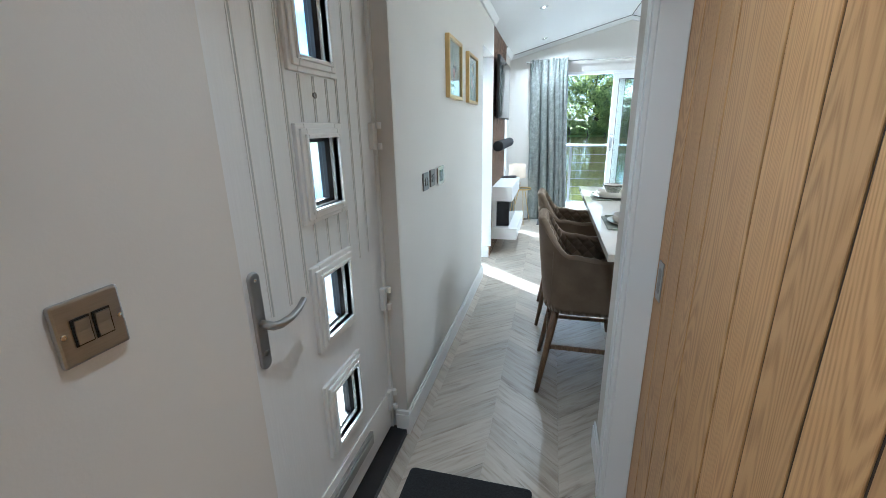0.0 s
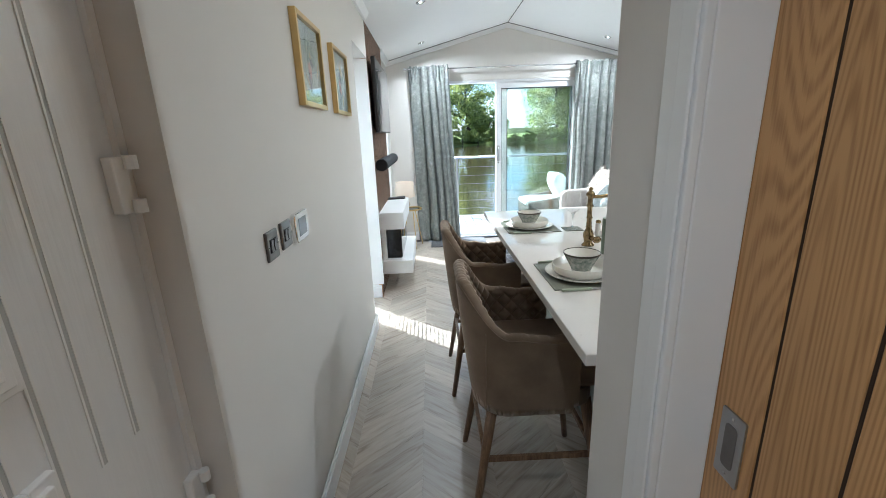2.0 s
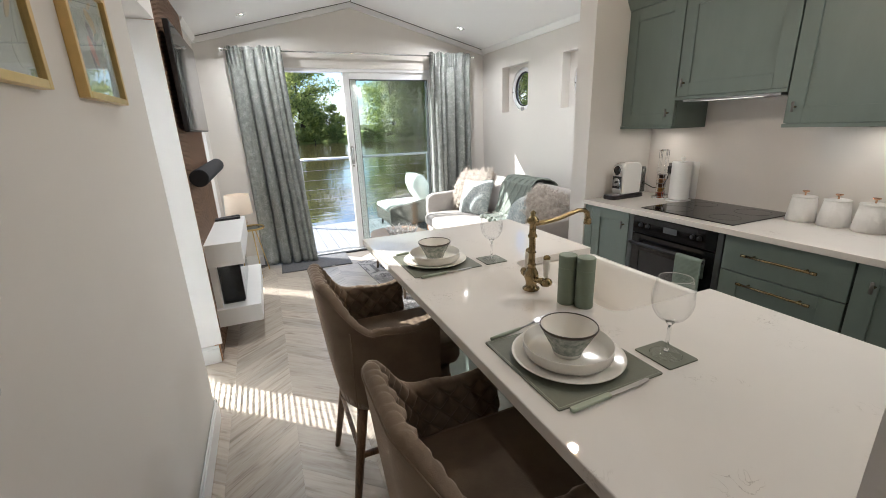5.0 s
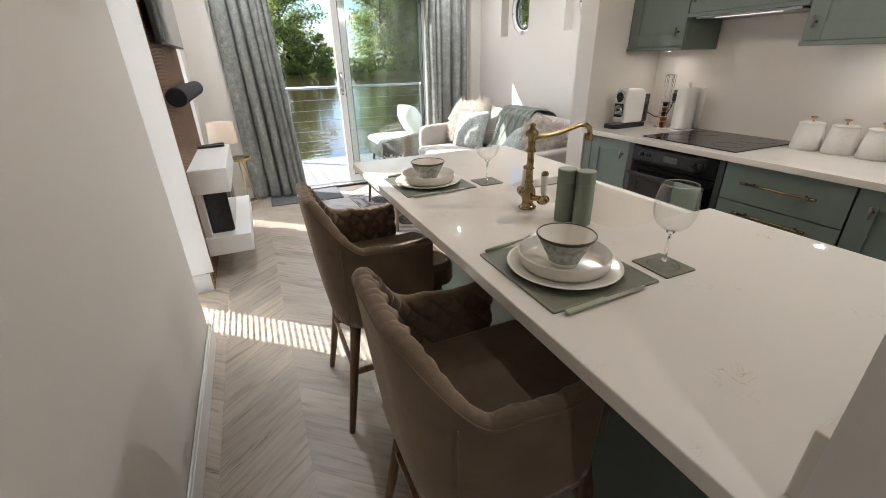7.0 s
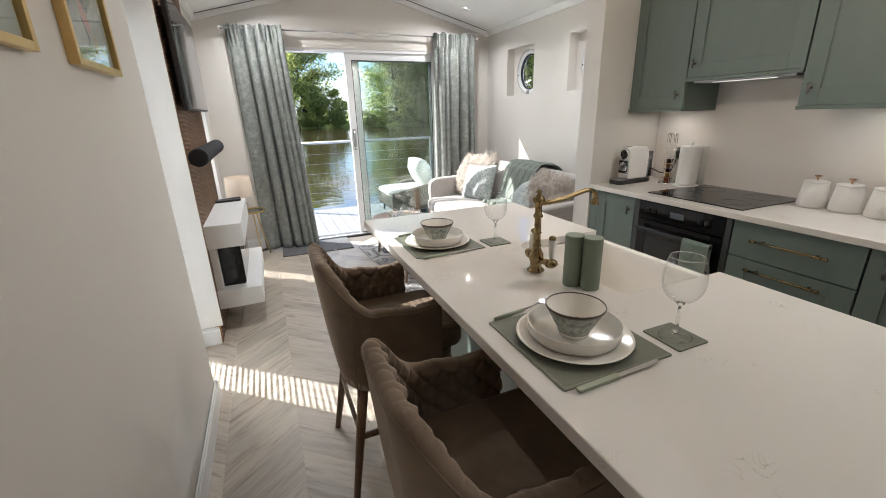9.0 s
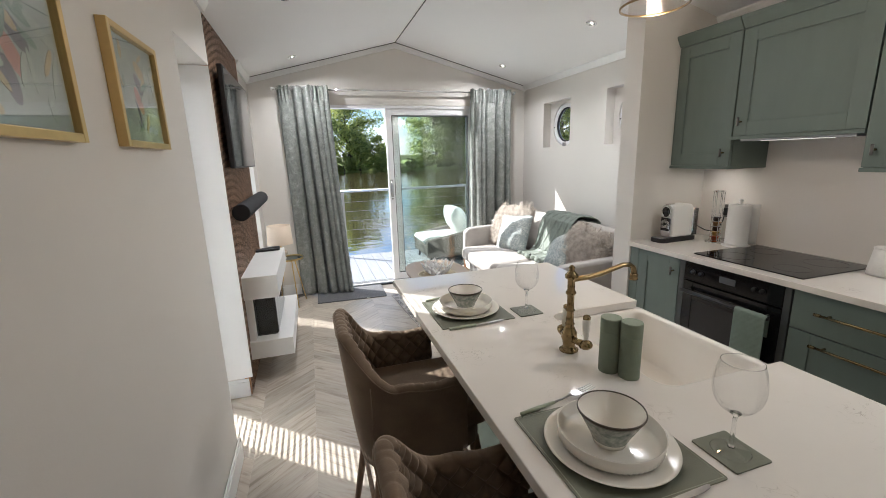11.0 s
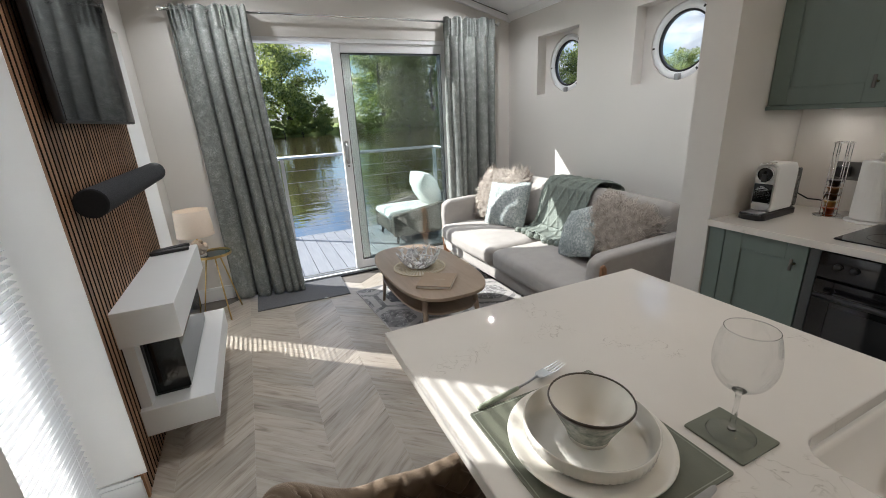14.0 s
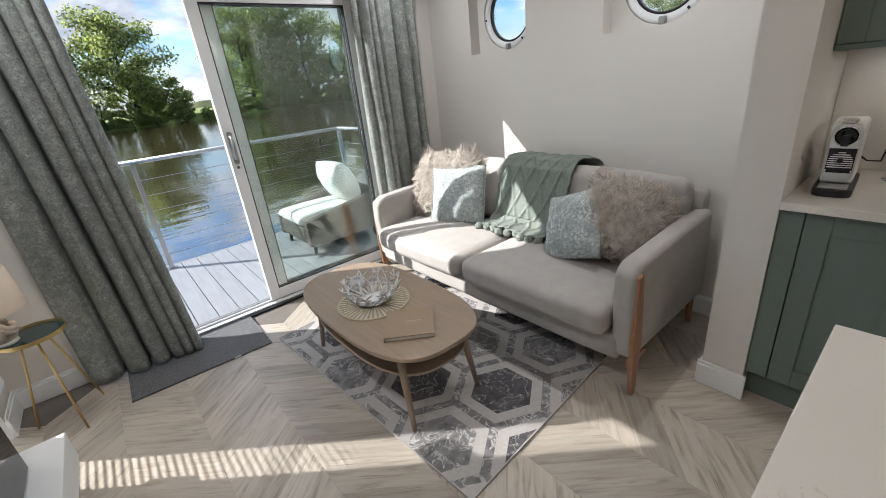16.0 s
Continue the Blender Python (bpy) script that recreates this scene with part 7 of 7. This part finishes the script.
part("cup", lathe([(0, 0), (0.03, 0), (0.044, 0.02), (0.046, 0.038), (0.036, 0.06), (0.030, 0.066), (0.027, 0.064), (0.034, 0.056), (0.042, 0.037), (0.04, 0.021), (0.028, 0.005), (0, 0.005)], 12), CORAL, orb)
bk = thing("guest_book", "tan hardback guest book lying on the coffee table", "book", pose(1.147, 5.065, 0.4217, 0, 0, -37))
BOOK = mat("tan_cover", (0.30, 0.215, 0.14), 0.6, vary=0.08, scale=40, bump=0.2, bump_scale=200)
part("cover", boxes((-0.11, 0.11, -0.115, 0.115, 0.0, 0.003), (-0.11, 0.11, -0.115, 0.115, 0.019, 0.022), (-0.113, -0.11, -0.115, 0.115, 0.0, 0.022)), BOOK, bk)
part("pages", box(-0.108, 0.106, -0.111, 0.111, 0.003, 0.019), mat("book_pages", (0.72, 0.68, 0.6), 0.9, vary=0.1, scale=200, stretch=(1, 1, 20)), bk)
part("title_bar", box(-0.02, 0.05, 0.0, 0.006, 0.022, 0.0223), mat("title_foil", (0.42, 0.33, 0.22), 0.4), bk)

# doormat by the patio door
dm = thing("doormat", "grey bristle doormat inside the patio door", "mat")
part("bristle_top", prism([(0.02, 6.20), (0.775, 6.165), (0.78, 6.625), (0.03, 6.625)], 0.0005, 0.011, "z"), mat("grey_bristle", (0.20, 0.20, 0.205), 0.98, scale=110, alt=(0.06, 0.06, 0.062), bump=1.0, bump_scale=320, bump_dist=0.004), dm)
part("edge_tag", box(0.55, 0.585, 6.165, 6.172, 0.008, 0.013), mat("tag_pale", (0.6, 0.6, 0.58), 0.8), dm)

# side table and lamp
stb = thing("side_table", "round dark green glass side table with slim gold legs", "side table", pose(-0.215, 6.312, 0))
part("tray", lathe([(0, 0.512), (0.128, 0.512), (0.13, 0.528), (0.132, 0.528), (0.133, 0.508), (0, 0.508)], 44), GOLD, stb, smooth=False)
part("glass_top", lathe([(0, 0.5125), (0.127, 0.5125), (0.127, 0.5165), (0, 0.5165)], 40), mat("dark_green_glass", (0.012, 0.045, 0.045), 0.04), stb)
for k in range(3):
    a = radians(-75 + 120 * k)
    part("leg", tube([(0.05 * math.cos(a), 0.05 * math.sin(a), 0.51), (0.165 * math.cos(a), 0.165 * math.sin(a), 0.0)], 0.0055, 10), GOLD, stb, smooth=True)
lamp = thing("table_lamp", "small lamp with rope-knot base and pale drum shade", "lamp", pose(-0.295, 6.30, 0.517))
part("base_disc", lathe([(0, 0), (0.042, 0), (0.044, 0.006), (0.042, 0.014), (0, 0.016)], 32), mat("pale_marble", (0.7, 0.68, 0.64), 0.3, vary=0.1, scale=20), lamp, smooth=True)
knot = bmesh.new()
for k in range(5):
    m_ = Euler((0.9 * k, 1.3 * k, 0.6 * k)).to_matrix()
    tube([m_ @ Vector((0.048 * math.cos(a), 0.048 * math.sin(a), 0.012 * math.sin(3 * a + k))) + Vector((0, 0, 0.068)) for a in [2 * math.pi * j / 40 for j in range(41)]], 0.0145, 9, knot)
part("rope_knot", knot, mat("natural_rope", (0.55, 0.48, 0.40), 0.9, vary=0.3, scale=50, bump=0.9, bump_scale=90, bump_dist=0.004), lamp, smooth=True)
part("stem", tube([(0, 0, 0.11), (0, 0, 0.20)], 0.008, 10), GOLD, lamp)
SHADE = mat("linen_shade", (0.72, 0.60, 0.48), 0.9, vary=0.08, scale=60, stretch=(1, 1, 8), bump=0.3, bump_scale=200)
part("shade", lathe([(0.128, 0.165), (0.116, 0.36), (0.114, 0.36), (0.126, 0.165), (0.128, 0.165)], 48), SHADE, lamp, "pale linen drum shade", smooth=True)
bulb = part("bulb", lathe([(0, 0.20), (0.014, 0.205), (0.026, 0.24), (0.022, 0.265), (0, 0.28)], 18), glow("lamp_bulb", (1.0, 0.78, 0.5), 5.0), lamp, smooth=True)


# ---- chevron floor ----
PLANK = bpy.data.materials.new("grey_oak_plank")
PLANK.use_nodes = True
n_, l_ = PLANK.node_tree.nodes, PLANK.node_tree.links
b_ = n_["Principled BSDF"]
b_.inputs["Roughness"].default_value = 0.36
co_, oi_, geo_ = n_.new("ShaderNodeTexCoord"), n_.new("ShaderNodeObjectInfo"), n_.new("ShaderNodeNewGeometry")
rs_ = n_.new("ShaderNodeMath")
rs_.operation = "ADD"
l_.new(oi_.outputs["Random"], rs_.inputs[0])
l_.new(geo_.outputs["Random Per Island"], rs_.inputs[1])
mu_ = n_.new("ShaderNodeMath")
mu_.operation = "MULTIPLY"
mu_.inputs[1].default_value = 53.0
l_.new(rs_.outputs[0], mu_.inputs[0])
ad_ = n_.new("ShaderNodeVectorMath")
l_.new(co_.outputs["UV"], ad_.inputs[0])
l_.new(mu_.outputs[0], ad_.inputs[1])
mp_ = n_.new("ShaderNodeMapping")
mp_.inputs["Scale"].default_value = (2.2, 20.0, 1.0)
l_.new(ad_.outputs[0], mp_.inputs["Vector"])
grain = n_.new("ShaderNodeTexNoise")
grain.inputs["Scale"].default_value, grain.inputs["Detail"].default_value, grain.inputs["Distortion"].default_value = 2.2, 8, 0.6
l_.new(mp_.outputs["Vector"], grain.inputs["Vector"])
ra_ = n_.new("ShaderNodeValToRGB")
ra_.color_ramp.elements[0].position, ra_.color_ramp.elements[0].color = 0.27, (0.25, 0.21, 0.165, 1)
ra_.color_ramp.elements[1].position, ra_.color_ramp.elements[1].color = 0.62, (0.44, 0.395, 0.335, 1)
e_ = ra_.color_ramp.elements.new(0.44)
e_.color = (0.385, 0.335, 0.275, 1)
l_.new(grain.outputs["Fac"], ra_.inputs["Fac"])
va_ = n_.new("ShaderNodeMapRange")
va_.inputs["From Max"].default_value = 2.0
va_.inputs["To Min"].default_value, va_.inputs["To Max"].default_value = 0.70, 1.30
l_.new(rs_.outputs[0], va_.inputs["Value"])
hs_ = n_.new("ShaderNodeHueSaturation")
l_.new(va_.outputs["Result"], hs_.inputs["Value"])
# dark broken streaks and small knots along the grain
mp2_, fleck_, fr_ = n_.new("ShaderNodeMapping"), n_.new("ShaderNodeTexNoise"), n_.new("ShaderNodeMapRange")
mp2_.inputs["Scale"].default_value = (5.0, 62.0, 1.0)
fleck_.inputs["Scale"].default_value, fleck_.inputs["Detail"].default_value, fleck_.inputs["Roughness"].default_value, fleck_.inputs["Distortion"].default_value = 1.0, 5, 0.62, 0.9
fr_.inputs["From Min"].default_value, fr_.inputs["From Max"].default_value, fr_.inputs["To Max"].default_value = 0.60, 0.70, 0.72
patch_, pr_ = n_.new("ShaderNodeTexNoise"), n_.new("ShaderNodeMapRange")
patch_.inputs["Scale"].default_value, patch_.inputs["Detail"].default_value = 0.45, 2
pr_.inputs["From Min"].default_value, pr_.inputs["From Max"].default_value = 0.40, 0.62
both_, streak_ = n_.new("ShaderNodeMath"), n_.new("ShaderNodeMix")
both_.operation, streak_.data_type = "MULTIPLY", "RGBA"
streak_.inputs["B"].default_value = (0.105, 0.085, 0.066, 1)
l_.new(ad_.outputs[0], mp2_.inputs["Vector"])
l_.new(mp2_.outputs["Vector"], fleck_.inputs["Vector"])
l_.new(mp_.outputs["Vector"], patch_.inputs["Vector"])
l_.new(fleck_.outputs["Fac"], fr_.inputs["Value"])
l_.new(patch_.outputs["Fac"], pr_.inputs["Value"])
l_.new(fr_.outputs["Result"], both_.inputs[0])
l_.new(pr_.outputs["Result"], both_.inputs[1])
l_.new(both_.outputs[0], streak_.inputs["Factor"])
l_.new(ra_.outputs["Color"], streak_.inputs["A"])
l_.new(streak_.outputs["Result"], hs_.inputs["Color"])
l_.new(hs_.outputs["Color"], b_.inputs["Base Color"])
bp_ = n_.new("ShaderNodeBump")
bp_.inputs["Strength"].default_value, bp_.inputs["Distance"].default_value = 0.25, 0.001
l_.new(grain.outputs["Fac"], bp_.inputs["Height"])
l_.new(bp_.outputs["Normal"], b_.inputs["Normal"])

COL_W, PITCH, SLOPE, SEAM = 0.318, 0.158, 0.27, -0.035
floor_ob = bpy.data.objects["floor"]


def plank_mesh(col_up):
    """One chevron plank with slightly eased edges, and its grain laid along it."""
    g = 0.00015
    sl = SLOPE if col_up else -SLOPE
    pts = [(g, g), (COL_W - g, sl + g), (COL_W - g, sl + PITCH - g), (g, PITCH - g)]
    verts = [(x, y, -0.004) for x, y in pts] + [(x, y, -0.0006) for x, y in pts]
    e = 0.0003
    pts2 = [(g + e, g + e * 2), (COL_W - g - e, sl + g + e * 2), (COL_W - g - e, sl + PITCH - g - e * 2), (g + e, PITCH - g - e * 2)]
    verts += [(x, y, 0.0) for x, y in pts2]
    faces = [(8, 9, 10, 11)] + [(k, (k + 1) % 4, (k + 1) % 4 + 4, k + 4) for k in range(4)] + [(k + 4, (k + 1) % 4 + 4, (k + 1) % 4 + 8, k + 8) for k in range(4)]
    return verts, faces, sl


def add_uv(me, sl):
    uv = me.uv_layers.new(name="grain")
    d = Vector((COL_W, sl)).normalized()
    for lp in me.loops:
        c = me.vertices[lp.vertex_index].co
        uv.data[lp.index].uv = (c.x * d.x + c.y * d.y, -c.x * d.y + c.y * d.x)


shared = {}
for up in (True, False):
    v_, f_, sl_ = plank_mesh(up)
    me = bpy.data.meshes.new("plank")
    me.from_pydata(v_, [], f_)
    add_uv(me, sl_)
    me.materials.append(PLANK)
    shared[up] = (me, v_, f_, sl_)
rest = {True: ([], []), False: ([], [])}
n_parts = 0
for c in range(-3, 10):
    x0 = SEAM + c * COL_W
    up = c % 2 == 1
    me, v_, f_, sl_ = shared[up]
    y = BACK_Y - 0.4
    start = 0.0 if up else SLOPE
    k = 0
    while y < 6.62:
        y0 = y + start
        mid_y = y0 + (sl_ + PITCH) / 2
        if mid_y > BACK_Y and max(y0, y0 + sl_) + PITCH < 6.64 and x0 > -1.0 and x0 + COL_W < 3.02 and mid_y > BACK_Y + 0.2:
            near = -0.45 < x0 + COL_W / 2 < 2.0 and 0.9 < mid_y < 6.6 and not (x0 + COL_W / 2 > 0.75 and mid_y < 3.8)
            if near and n_parts < 300:
                ob = new("plank", me)
                ob.parent, ob.location = floor_ob, (x0, y0, 0)
                n_parts += 1
            else:
                vs, fs = rest[up]
                i = len(vs)
                vs += [(a + x0, b + y0, z) for a, b, z in v_]
                fs += [tuple(q + i for q in f) for f in f_]
        y += PITCH
        k += 1
for up, (vs, fs) in rest.items():
    me = bpy.data.meshes.new("planks")
    me.from_pydata(vs, [], fs)
    add_uv(me, shared[up][3])
    me.materials.append(PLANK)
    ob = tagged(new("planks", me), kind="stuff")
    ob.parent = floor_ob
